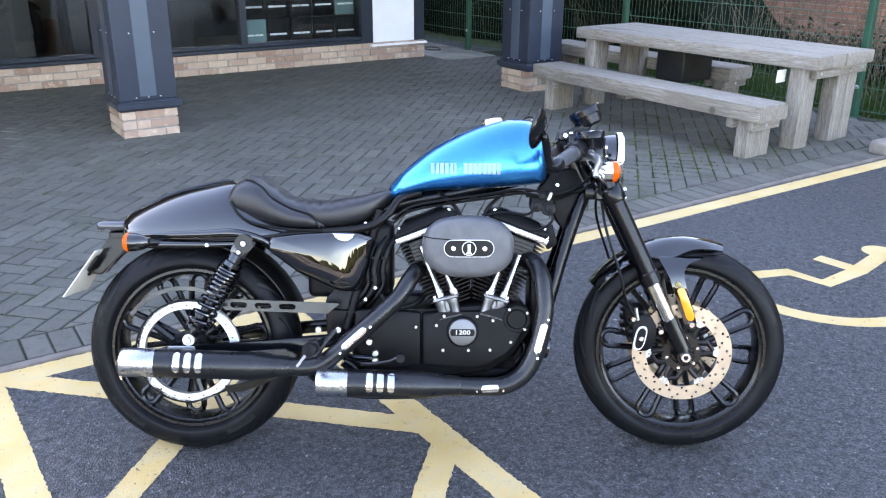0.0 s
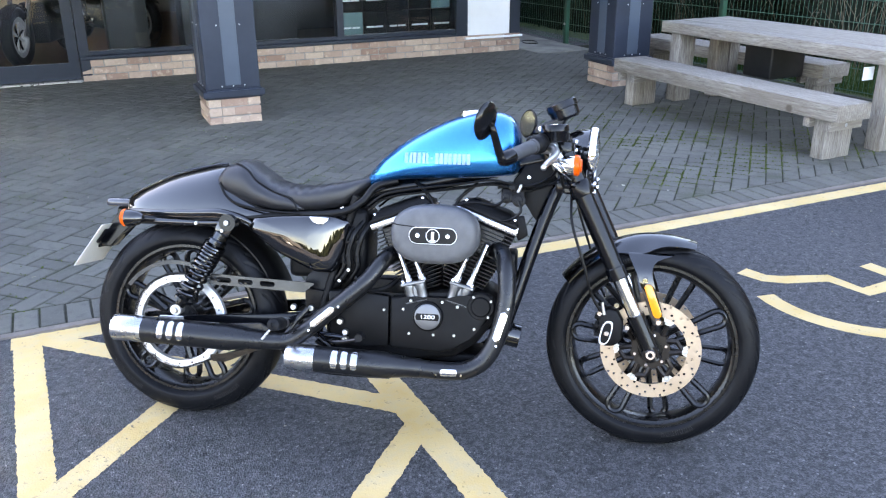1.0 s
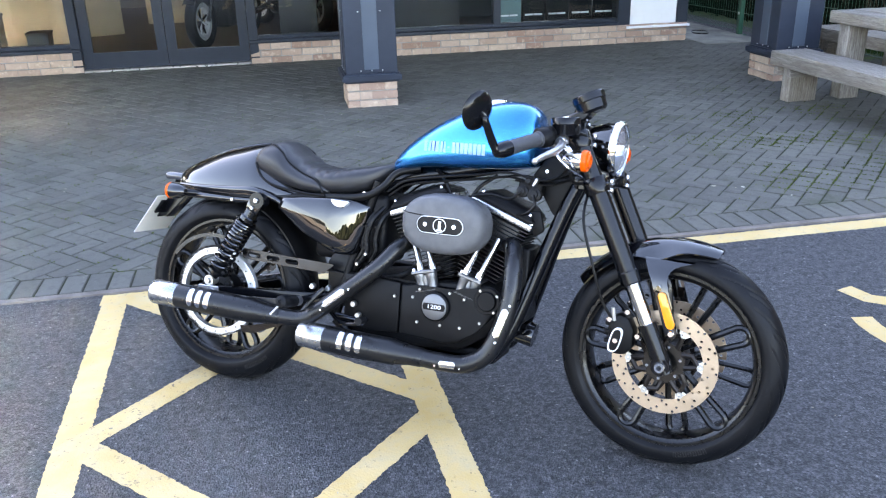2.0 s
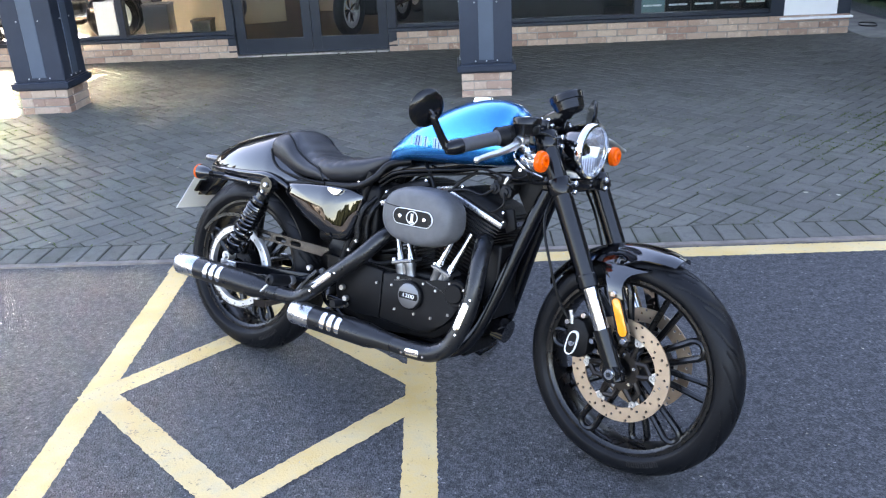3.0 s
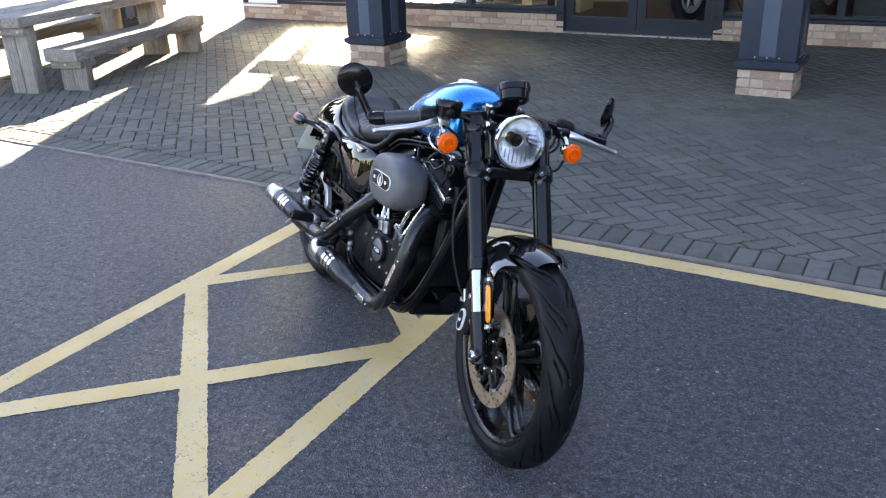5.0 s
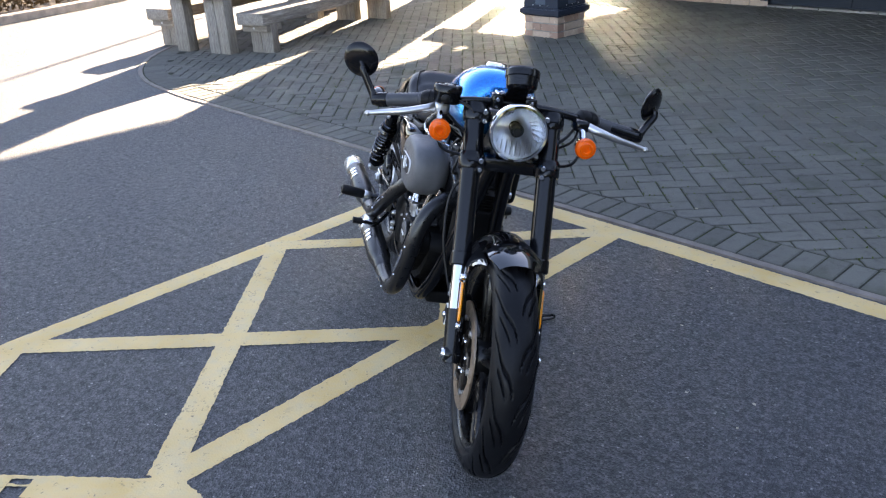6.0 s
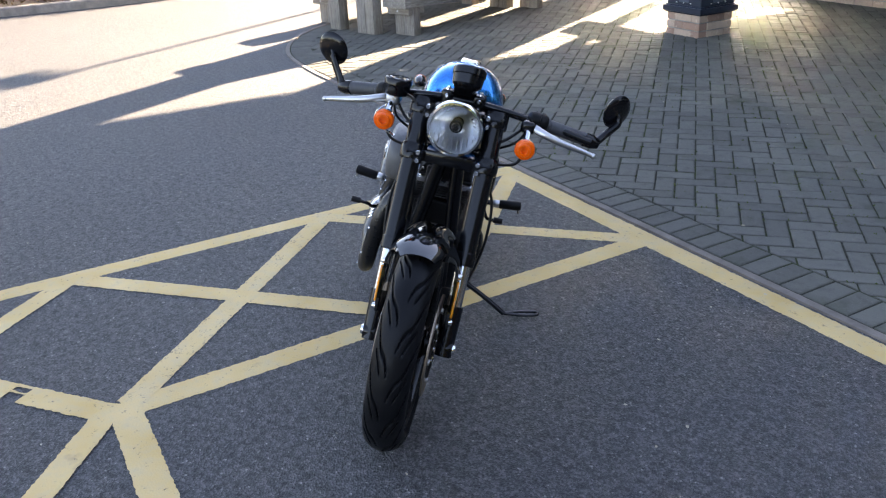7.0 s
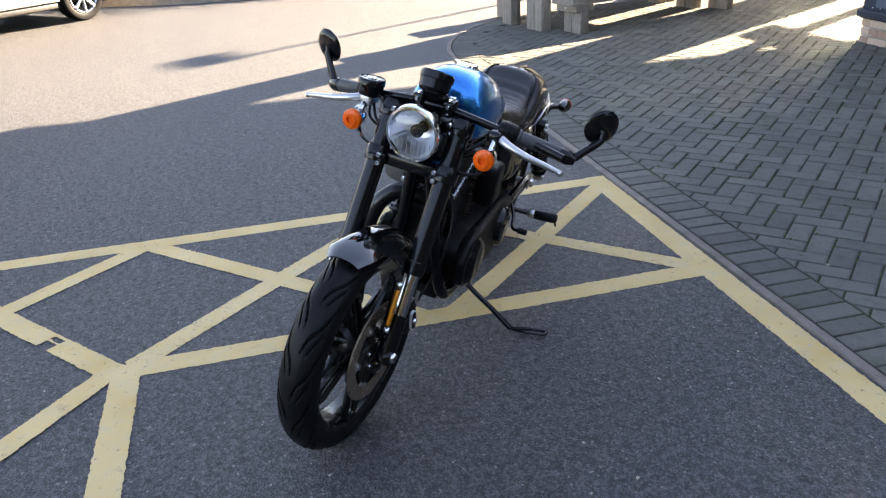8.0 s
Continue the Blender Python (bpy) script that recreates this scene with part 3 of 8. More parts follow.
M_BADGE = brushed("brushed_grey_badge", (0.19, 0.195, 0.205), 0.42)
M_GUARD = plain("grey_guard_coating", (0.055, 0.059, 0.066), 0.22, 1.0, grain=120)
M_CAST = plain("silver_casting", (0.52, 0.52, 0.52), 0.35, 1.0, grain=200, vary=0.12, bump=0.2, dist=0.0005)
M_GREY = plain("grey_wrinkle_coating", (0.083, 0.084, 0.088), 0.48, grain=420, vary=0.14, bump=0.35, dist=0.0006)
M_DISC = plain("bronzed_brake_steel", (0.50, 0.385, 0.29), 0.42, 1.0, grain=140, vary=0.12)
M_DISCLUG = plain("bright_disc_steel", (0.78, 0.75, 0.70), 0.42, 1.0, grain=140, vary=0.1)
M_BRONZE = plain("dark_bronze_carrier", (0.022, 0.017, 0.014), 0.38, 0.6, grain=140, vary=0.15)
M_PULLEY = plain("pale_silver_pulley", (0.66, 0.66, 0.66), 0.36, 0.7, grain=120, vary=0.08)
M_AMBER = lens("amber_lens", (0.80, 0.095, 0.001))
M_REFLECT = plain("amber_reflector", (0.95, 0.29, 0.010), 0.2, coat=0.8, grain=300, vary=0.1)
M_PLATE = plain("number_plate_plastic", (0.66, 0.65, 0.60), 0.35, grain=40, vary=0.05)
M_SILVERINK = plain("silver_tank_lettering", (0.20, 0.31, 0.44), 0.35, 0.3, grain=60, vary=0.05)
M_SMOKE = plain("smoked_tail_lens", (0.045, 0.045, 0.05), 0.12, coat=1.0, grain=60)
M_BOWL = plain("lamp_reflector", (0.74, 0.76, 0.79), 0.30, 1.0, grain=30, vary=0.12)
M_LENSGLASS = glass("headlamp_glass", (0.97, 0.98, 1.0))
M_SLOT = plain("bright_slot_steel", (0.66, 0.66, 0.67), 0.12, 1.0, grain=120, vary=0.05)
M_GRIP = plain("grey_worn_grip_rubber", (0.045, 0.047, 0.052), 0.5, grain=150, vary=0.2, spec=0.35)
M_CABLE = plain("black_cable_sheath", (0.0035, 0.0035, 0.0038), 0.4, grain=100, spec=0.22)

LEAN = 15.0
BIKE = Matrix.Translation((0.645, 2.223, 0)) @ Matrix.Rotation(radians(-33.0), 4, "Z") @ Matrix.Rotation(radians(-LEAN), 4, "X")
bike = new("motorcycle")
bike.matrix_world = BIKE
tagged(bike, "blue and black cafe-style motorcycle leaning on its side stand", "motorcycle")

AXIS_P, RAKE, STEER = Vector((1.19, 0, 0.79)), radians(26.0), radians(-6.3)
TURNED = Matrix.Translation(AXIS_P) @ Matrix.Rotation(STEER, 4, Vector((-math.sin(RAKE), 0, math.cos(RAKE)))) @ Matrix.Translation(-AXIS_P)


def bp(name, bm, mat, parent=None, label="", sharp=35.0):
    return part(name, bm, mat, parent or bike, label, sharp)


def fp(name, bm, mat, parent=None, label="", sharp=35.0):
    """A part of the steered front end."""
    bmesh.ops.transform(bm, matrix=TURNED, verts=bm.verts)
    return part(name, bm, mat, parent or bike, label, sharp)


def side_plate(outline, y0, y1, bevel=0.0, seg=2):
    """A plate with an outline in x, z between two y planes."""
    bm = bmesh.new()
    a = [bm.verts.new((x, y0, z)) for x, z in outline]
    b = [bm.verts.new((x, y1, z)) for x, z in outline]
    bm.faces.new(a)
    bm.faces.new(b[::-1])
    n = len(outline)
    for i in range(n):
        bm.faces.new((a[i], b[i], b[(i + 1) % n], a[(i + 1) % n]))
    if bevel:
        bmesh.ops.bevel(bm, geom=list(bm.edges), offset=bevel, segments=seg, affect="EDGES", profile=0.5, clamp_overlap=True)
    return bm


def lathe(bm, profile, origin, axis, seg=48, closed=False):
    """Revolve (radius, along) points round an axis."""
    axis = Vector(axis).normalized()
    u = axis.orthogonal().normalized()
    v = axis.cross(u)
    o = Vector(origin)
    rings = []
    for r, h in profile:
        if r < 1e-6:
            rings.append([bm.verts.new(o + axis * h)])
        else:
            rings.append([bm.verts.new(o + axis * h + (u * math.cos(2 * math.pi * k / seg) + v * math.sin(2 * math.pi * k / seg)) * r) for k in range(seg)])
    pairs = list(zip(rings, rings[1:])) + ([(rings[-1], rings[0])] if closed else [])
    for a, b in pairs:
        for k in range(seg):
            j = (k + 1) % seg
            if len(a) == 1 and len(b) > 1:
                bm.faces.new((a[0], b[j], b[k]))
            elif len(b) == 1 and len(a) > 1:
                bm.faces.new((a[k], a[j], b[0]))
            elif len(a) > 1:
                bm.faces.new((a[k], a[j], b[j], b[k]))
    return bm


def loft(rings, caps=True):
    bm = bmesh.new()
    rows = [[bm.verts.new(p) for p in r] for r in rings]
    n = len(rows[0])
    for a, b in zip(rows, rows[1:]):
        for k in range(n):
            bm.faces.new((a[k], a[(k + 1) % n], b[(k + 1) % n], b[k]))
    if caps:
        bm.faces.new(rows[0][::-1])
        bm.faces.new(rows[-1])
    return bm


def between(rows, steps):
    """Smoothly more rows of numbers between the given ones."""
    out = []
    for i in range(len(rows) - 1):
        a, b, c, d = (np.array(rows[min(max(k, 0), len(rows) - 1)], float) for k in (i - 1, i, i + 1, i + 2))
        for k in range(steps):
            t = k / steps
            out.append(0.5 * (2 * b + (c - a) * t + (2 * a - 5 * b + 4 * c - d) * t * t + (3 * b - a - 3 * c + d) * t ** 3))
    out.append(np.array(rows[-1], float))
    return out


def ring_section(x, zb, zt, w, up=0.85, low=0.55, wide=0.4, n=36):
    """A rounded section across the bike, widest at a share of its height."""
    zc = zb + (zt - zb) * wide
    pts = []
    for k in range(n):
        a = 2 * math.pi * k / n
        c, s = math.cos(a), math.sin(a)
        e = up if s >= 0 else low
        y = w * math.copysign(abs(c) ** e, c)
        z = zc + (zt - zc if s >= 0 else zc - zb) * math.copysign(abs(s) ** (0.95 if s >= 0 else 0.7), s)
        pts.append(Vector((x, y, z)))
    return pts


def bolt(bm, p, r=0.006, h=0.005, d=(0, -1, 0), seg=10):
    return lathe(bm, [(0, h), (r * 0.8, h), (r, h * 0.6), (r, -0.002)], p, d, seg)


# -- wheels --
def tyre_mesh(c, R, half, bead, seed):
    """A tyre round the y axis with swept tread grooves."""
    prof = []
    crown = 52
    a_max = 1.42
    for k in range(crown + 1):
        a = -a_max + 2 * a_max * k / crown
        prof.append((R - half * 0.86 * (1 - math.cos(a)), half * math.sin(a) / math.sin(a_max), True))
    r_edge = prof[0][0]
    lo = [(bead, -half * 0.72, False), (bead + 0.008, -half * 0.80, False), ((bead + r_edge) / 2, -half * 0.99, False), (r_edge - 0.01, -half * 1.01, False)]
    hi = [(r, -y, f) for r, y, f in reversed(lo)]
    prof = lo + prof + hi
    bm, rings, N = bmesh.new(), [], 760
    for r, y, tread in prof:
        ring = []
        s = abs(y) / half
        for k in range(N):
            th = 2 * math.pi * k / N
            cut = 0.0
            if tread and 0.08 < s < 0.97:
                turn = th / (2 * math.pi) * 15
                ph = (turn + (0.5 if y > 0 else 0.0) + 1.5 * s + 0.14 * math.sin(6.5 * s + seed)) % 1.0
                ph2 = (turn + (0.27 if y > 0 else 0.77) + 1.2 * s) % 1.0
                wd = 0.074 * (1.0 - 0.3 * s)
                fade = min(1.0, (s - 0.08) / 0.06, (0.97 - s) / 0.05)
                cut = 0.0075 * fade * min(1.0, max(0.0, 1.7 - 1.7 * abs(ph - 0.5) / wd))
                if 0.36 < s < 0.82:
                    cut = max(cut, 0.0060 * min(1.0, (s - 0.36) / 0.05, (0.82 - s) / 0.05) * min(1.0, max(0.0, 1.7 - 1.7 * abs(ph2 - 0.5) / 0.055)))
            q = r - cut
            ring.append(bm.verts.new((c[0] + q * math.sin(th), y, c[2] + q * math.cos(th))))
        rings.append(ring)
    for a, b in zip(rings, rings[1:]):
        for k in range(N):
            bm.faces.new((a[k], a[(k + 1) % N], b[(k + 1) % N], b[k]))
    return bm


def sidewall_bars(c, r, y, arcs, height=0.020):
    """Low raised bars that stand for the moulded lettering of a sidewall; arcs: start angle, number."""
    bm = bmesh.new()
    for a0, count in arcs:
        for k in range(count):
            t0 = radians(a0) + k * 0.052
            for w0, w1, h0, h1 in ((0.0, 0.009, 0.0, 1.0), (0.026, 0.034, 0.0, 1.0), (0.009, 0.026, 0.78, 1.0) if k % 3 else (0.009, 0.026, 0.0, 0.22)):
                rows = []
                for dy in (0.0, 0.0014 if y > 0 else -0.0014):
                    rows.append([bm.verts.new((c[0] + q * math.sin(t), y + dy, c[2] + q * math.cos(t))) for q, t in ((r + height * h0, t0 + w0), (r + height * h0, t0 + w1), (r + height * h1, t0 + w1), (r + height * h1, t0 + w0))])
                bm.faces.new(rows[1])
                for i in range(4):
                    j = (i + 1) % 4
                    bm.faces.new((rows[0][i], rows[0][j], rows[1][j], rows[1][i]))
    return bm


def rim_mesh(c, r, half):
    prof = [(r + 0.004, -half), (r + 0.006, -half + 0.004), (r - 0.004, -half + 0.008), (r - 0.010, -half * 0.7), (r - 0.014, -half * 0.45), (r - 0.014, 0),
            (r - 0.014, half * 0.45), (r - 0.010, half * 0.7), (r - 0.004, half - 0.008), (r + 0.006, half - 0.004), (r + 0.004, half),
            (r - 0.004, half), (r - 0.008, half * 0.90), (r - 0.014, half * 0.86), (r - 0.020, half * 0.5), (r - 0.021, 0), (r - 0.020, -half * 0.5), (r - 0.014, -half * 0.86), (r - 0.008, -half * 0.90), (r - 0.004, -half)]
    return lathe(bmesh.new(), prof, c, (0, 1, 0), 96, closed=True)


def spoke_loop(c, r0, r1, ang, y0, y1, w=0.021):
    """A split spoke: a slim elongated loop from hub to rim."""
    pts = [(r0, -w * 0.55, y0), (r0 + (r1 - r0) * 0.5, -w * 0.8, (y0 + y1) / 2), (r1 - w, -w, y1)]
    arc = [(r1 - w + w * math.sin(t), -w * math.cos(t), y1) for t in (0.5, 1.05, math.pi / 2, 2.1, 2.65)]
    pts += arc + [(r, -l, y) for r, l, y in reversed(pts)]
    ca, sa = math.cos(ang), math.sin(ang)
    path = [Vector((c[0] + r * sa + l * ca, y, c[2] + r * ca - l * sa)) for r, l, y in pts]
    return sweep(bmesh.new(), path, 0.0094, 8, True, 1.25)


def disc_mesh(c, y, r0, r1, thick, cells=60):
    """A drilled brake disc: two drilled faces, rims and hole walls."""
    bm = bmesh.new()
    rows = np.linspace(r0, r1, 5)

    def at(r, th, back):
        return bm.verts.new((c[0] + r * math.sin(th), y + (thick if back else 0.0), c[2] + r * math.cos(th)))

    def wall(pts):
        f, k = [at(*p, False) for p in pts], [at(*p, True) for p in pts]
        for i in range(len(pts) - 1):
            bm.faces.new((f[i], f[i + 1], k[i + 1], k[i]))
    for back in (False, True):
        for i in range(4):
            ra, rb = rows[i], rows[i + 1]
            for k in range(cells):
                t0, t1 = 2 * math.pi * k / cells, 2 * math.pi * (k + 1) / cells
                rm, tm = (ra + rb) / 2, (t0 + t1) / 2
                hole = (i in (1, 2) and k % 4 == (0 if i == 1 else 2)) or (i == 0 and k % 4 == 1) or (i == 3 and k % 4 == 3)
                if not hole:
                    bm.faces.new([at(*p, back) for p in ((ra, t0), (ra, t1), (rb, t1), (rb, t0))])
                    continue
                ring_o, ring_i = [], []
                for n in range(8):
                    g = n * math.pi / 4
                    e = 1.0 / max(abs(math.cos(g)), abs(math.sin(g)))
                    ring_o.append((rm + (rb - ra) / 2 * e * math.sin(g), tm + (t1 - t0) / 2 * e * math.cos(g)))
                    ring_i.append((rm + 0.0040 * math.sin(g), tm + 0.0040 / rm * math.cos(g)))
                vo, vi = [at(*p, back) for p in ring_o], [at(*p, back) for p in ring_i]
                for n in range(8):
                    bm.faces.new((vo[n], vo[(n + 1) % 8], vi[(n + 1) % 8], vi[n]))
                if not back:
                    wall(ring_i + ring_i[:1])
    for r in (r0, r1):
        wall([(r, 2 * math.pi * k / cells) for k in range(cells + 1)])
    bmesh.ops.remove_doubles(bm, verts=bm.verts, dist=0.0002)
    bmesh.ops.recalc_face_normals(bm, faces=bm.faces)
    return bm


FC, RC = (1.474, 0.0, 0.320), (0.0, 0.0, 0.322)
TYRE_R, REAR_R = 0.317, 0.320


def wheels():
    fw = fp("front_wheel", rim_mesh(FC, 0.248, 0.047), M_WHEEL, None, "gloss black cast front wheel with split spokes")
    fp("tyre", tyre_mesh(FC, TYRE_R, 0.056, 0.245, 0.3), M_RUBBER, fw, "black road tyre with swept grooves", 50)
    fp("hub", lathe(bmesh.new(), [(0, -0.062), (0.034, -0.062), (0.036, -0.05), (0.05, -0.044), (0.056, -0.02), (0.056, 0.02), (0.05, 0.044), (0.036, 0.05), (0.034, 0.062), (0, 0.062)], FC, (0, 1, 0), 40), M_WHEEL, fw)
    for k in range(10):
        s = 1 if k % 2 else -1
        fp("spoke", spoke_loop(FC, 0.05, 0.237, radians(36 * k - 10), s * 0.024, s * 0.033, 0.024), M_WHEEL, fw)
    for s in (-1, 1):
        d = fp("brake_disc", disc_mesh(FC, s * 0.074, 0.106, 0.147, -s * 0.005), M_DISC, fw, "drilled bronze-tinted brake disc", 30)
        fp("disc_carrier", lathe(bmesh.new(), [(0.036, -0.004), (0.058, -0.004), (0.058, 0.004), (0.036, 0.004)], (FC[0], s * 0.072, FC[2]), (0, 1, 0), 40, True), M_BRONZE, d, "dark bronze disc carrier")

        def spot(r, a, y):
            return Vector((FC[0] + r * math.sin(a), s * y, FC[2] + r * math.cos(a)))
        for k in range(6):
            a = radians(60 * k + 12)
            tip = a + 0.28
            for lead in (-0.30, 0.46):
                fp("carrier_arm", sweep(bmesh.new(), [spot(0.055, a + lead * 0.9, 0.072), spot(0.080, a + 0.08 + lead * 0.55, 0.072), spot(0.094, tip, 0.072)], lambda t: 0.0085 - 0.0015 * t, 6), M_BRONZE, d)
            fp("carrier_bolt", bolt(bmesh.new(), spot(0.047, a, 0.077), 0.0055, 0.004, (0, s, 0), 8), M_CHROME, d)
            # bright lug reaching in from the ring, with its floating button
            lug = bmesh.new()
            rows = []
            for y in (0.0738, 0.0692):
                rows.append([lug.verts.new(spot(r, tip + w, y)) for r, w in ((0.109, -0.17), (0.100, -0.14), (0.092, -0.10), (0.089, 0.0), (0.092, 0.10), (0.100, 0.14), (0.109, 0.17))])
            lug.faces.new(rows[0])
            lug.faces.new(rows[1][::-1])
            for i in range(7):
                j = (i + 1) % 7
                lug.faces.new((rows[0][i], rows[1][i], rows[1][j], rows[0][j]))
            fp("disc_lug", lug, M_DISCLUG, d)
            fp("bobbin", lathe(bmesh.new(), [(0.0040, 0.001), (0.0088, 0.001), (0.0088, -0.004), (0.0040, -0.004)], spot(0.099, tip, 0.079), (0, s, 0), 16, True), M_CAST, d, "bright disc fixing")
    rw = bp("rear_wheel", rim_mesh(RC, 0.236, 0.058), M_WHEEL, None, "gloss black cast rear wheel with split spokes")
    bp("tyre", tyre_mesh(RC, REAR_R, 0.073, 0.234, 1.7), M_RUBBER, rw, "wide black rear tyre with a worn tread", 50)
    bp("hub", lathe(bmesh.new(), [(0, -0.085), (0.04, -0.085), (0.055, -0.06), (0.06, 0.06), (0.04, 0.085), (0, 0.085)], RC, (0, 1, 0), 40), M_WHEEL, rw)
    for k in range(10):
        s = 1 if k % 2 else -1
        bp("spoke", spoke_loop(RC, 0.05, 0.225, radians(36 * k + 6), s * 0.030, s * 0.040, 0.024), M_WHEEL, rw)
    for s in (-1, 1):
        bp("sidewall_lettering", sidewall_bars(RC, 0.268, s * 0.0738, ((-74, 8), (212, 9), (138, 7)), 0.013), M_LETTER, rw, "faint raised bars on the sidewall")["kind"] = "stuff"
        fp("sidewall_lettering", sidewall_bars(FC, 0.266, s * 0.0562, ((150, 7), (-20, 7)), 0.014), M_LETTER, fw, "faint raised bars on the sidewall")["kind"] = "stuff"
    bp("pulley", lathe(bmesh.new(), [(0.127, -0.008), (0.149, -0.008), (0.153, -0.005), (0.153, 0.012), (0.127, 0.012)], (0, -0.098, RC[2]), (0, 1, 0), 72, True), M_PULLEY, rw, "pale silver belt pulley ring")
    arms = lathe(bmesh.new(), [(0.03, -0.004), (0.062, -0.004), (0.062, 0.006), (0.03, 0.006)], (0, -0.096, RC[2]), (0, 1, 0), 40, True)
    for k in range(5):
        a = radians(72 * k + 20)
        sweep(arms, [Vector((0.055 * math.sin(a), -0.095, RC[2] + 0.055 * math.cos(a))), Vector((0.122 * math.sin(a), -0.095, RC[2] + 0.122 * math.cos(a)))], 0.013, 8)
    bp("pulley_carrier", arms, M_WHEEL, rw)
    for k in range(20):
        a = radians(18 * k)
        bp("pulley_bolt", bolt(bmesh.new(), (0.138 * math.sin(a), -0.106, RC[2] + 0.138 * math.cos(a)), 0.0028, 0.001), M_MATT, rw)
    # belt from the pulley forward to the gearbox
    belt = bmesh.new()
    out = [(0.155 * math.cos(radians(a)), RC[2] + 0.155 * math.sin(radians(a))) for a in range(84, 277, 8)] + [(0.50, 0.352), (0.545, 0.372), (0.555, 0.40), (0.545, 0.425), (0.50, 0.442)]
    inn = [(x * 0.97 + 0.008, (z - 0.36) * 0.95 + 0.36) for x, z in out]
    n = len(out)
    for y0, y1 in ((-0.106, -0.088),):
        v = [[belt.verts.new((x, y, z)) for x, z in ring] for ring in (out, inn) for y in (y0, y1)]
        for a, b in ((v[0], v[1]), (v[2], v[3]), (v[0], v[2]), (v[1], v[3])):
            for k in range(n):
                belt.faces.new((a[k], a[(k + 1) % n], b[(k + 1) % n], b[k]))
    bp("drive_belt", belt, M_RUBBER, None, "black toothed drive belt")


wheels()


# -- front end --
STAY = [(0.398, 1.488, 1.496, 0.104), (0.404, 1.478, 1.503, 0.104), (0.416, 1.471, 1.506, 0.104), (0.45, 1.459, 1.498, 0.104), (0.52, 1.434, 1.474, 0.104), (0.55, 1.424, 1.466, 0.103),
        (0.568, 1.414, 1.466, 0.097), (0.580, 1.408, 1.471, 0.090), (0.589, 1.403, 1.480, 0.083), (0.596, 1.399, 1.495, 0.077), (0.602, 1.396, 1.515, 0.071), (0.609, 1.394, 1.53, 0.066)]
REFL = [(1.445, 0.514), (1.449, 0.522), (1.458, 0.525), (1.467, 0.521), (1.499, 0.441), (1.498, 0.431), (1.491, 0.425), (1.481, 0.426), (1.475, 0.433)]


MIRROR = {-1: (1.024, -0.430, 0.984), 1: (1.016, 0.447, 0.971)}


def fork_x(z):
    return 1.478 - (z - 0.318) * (0.228 / 0.472)


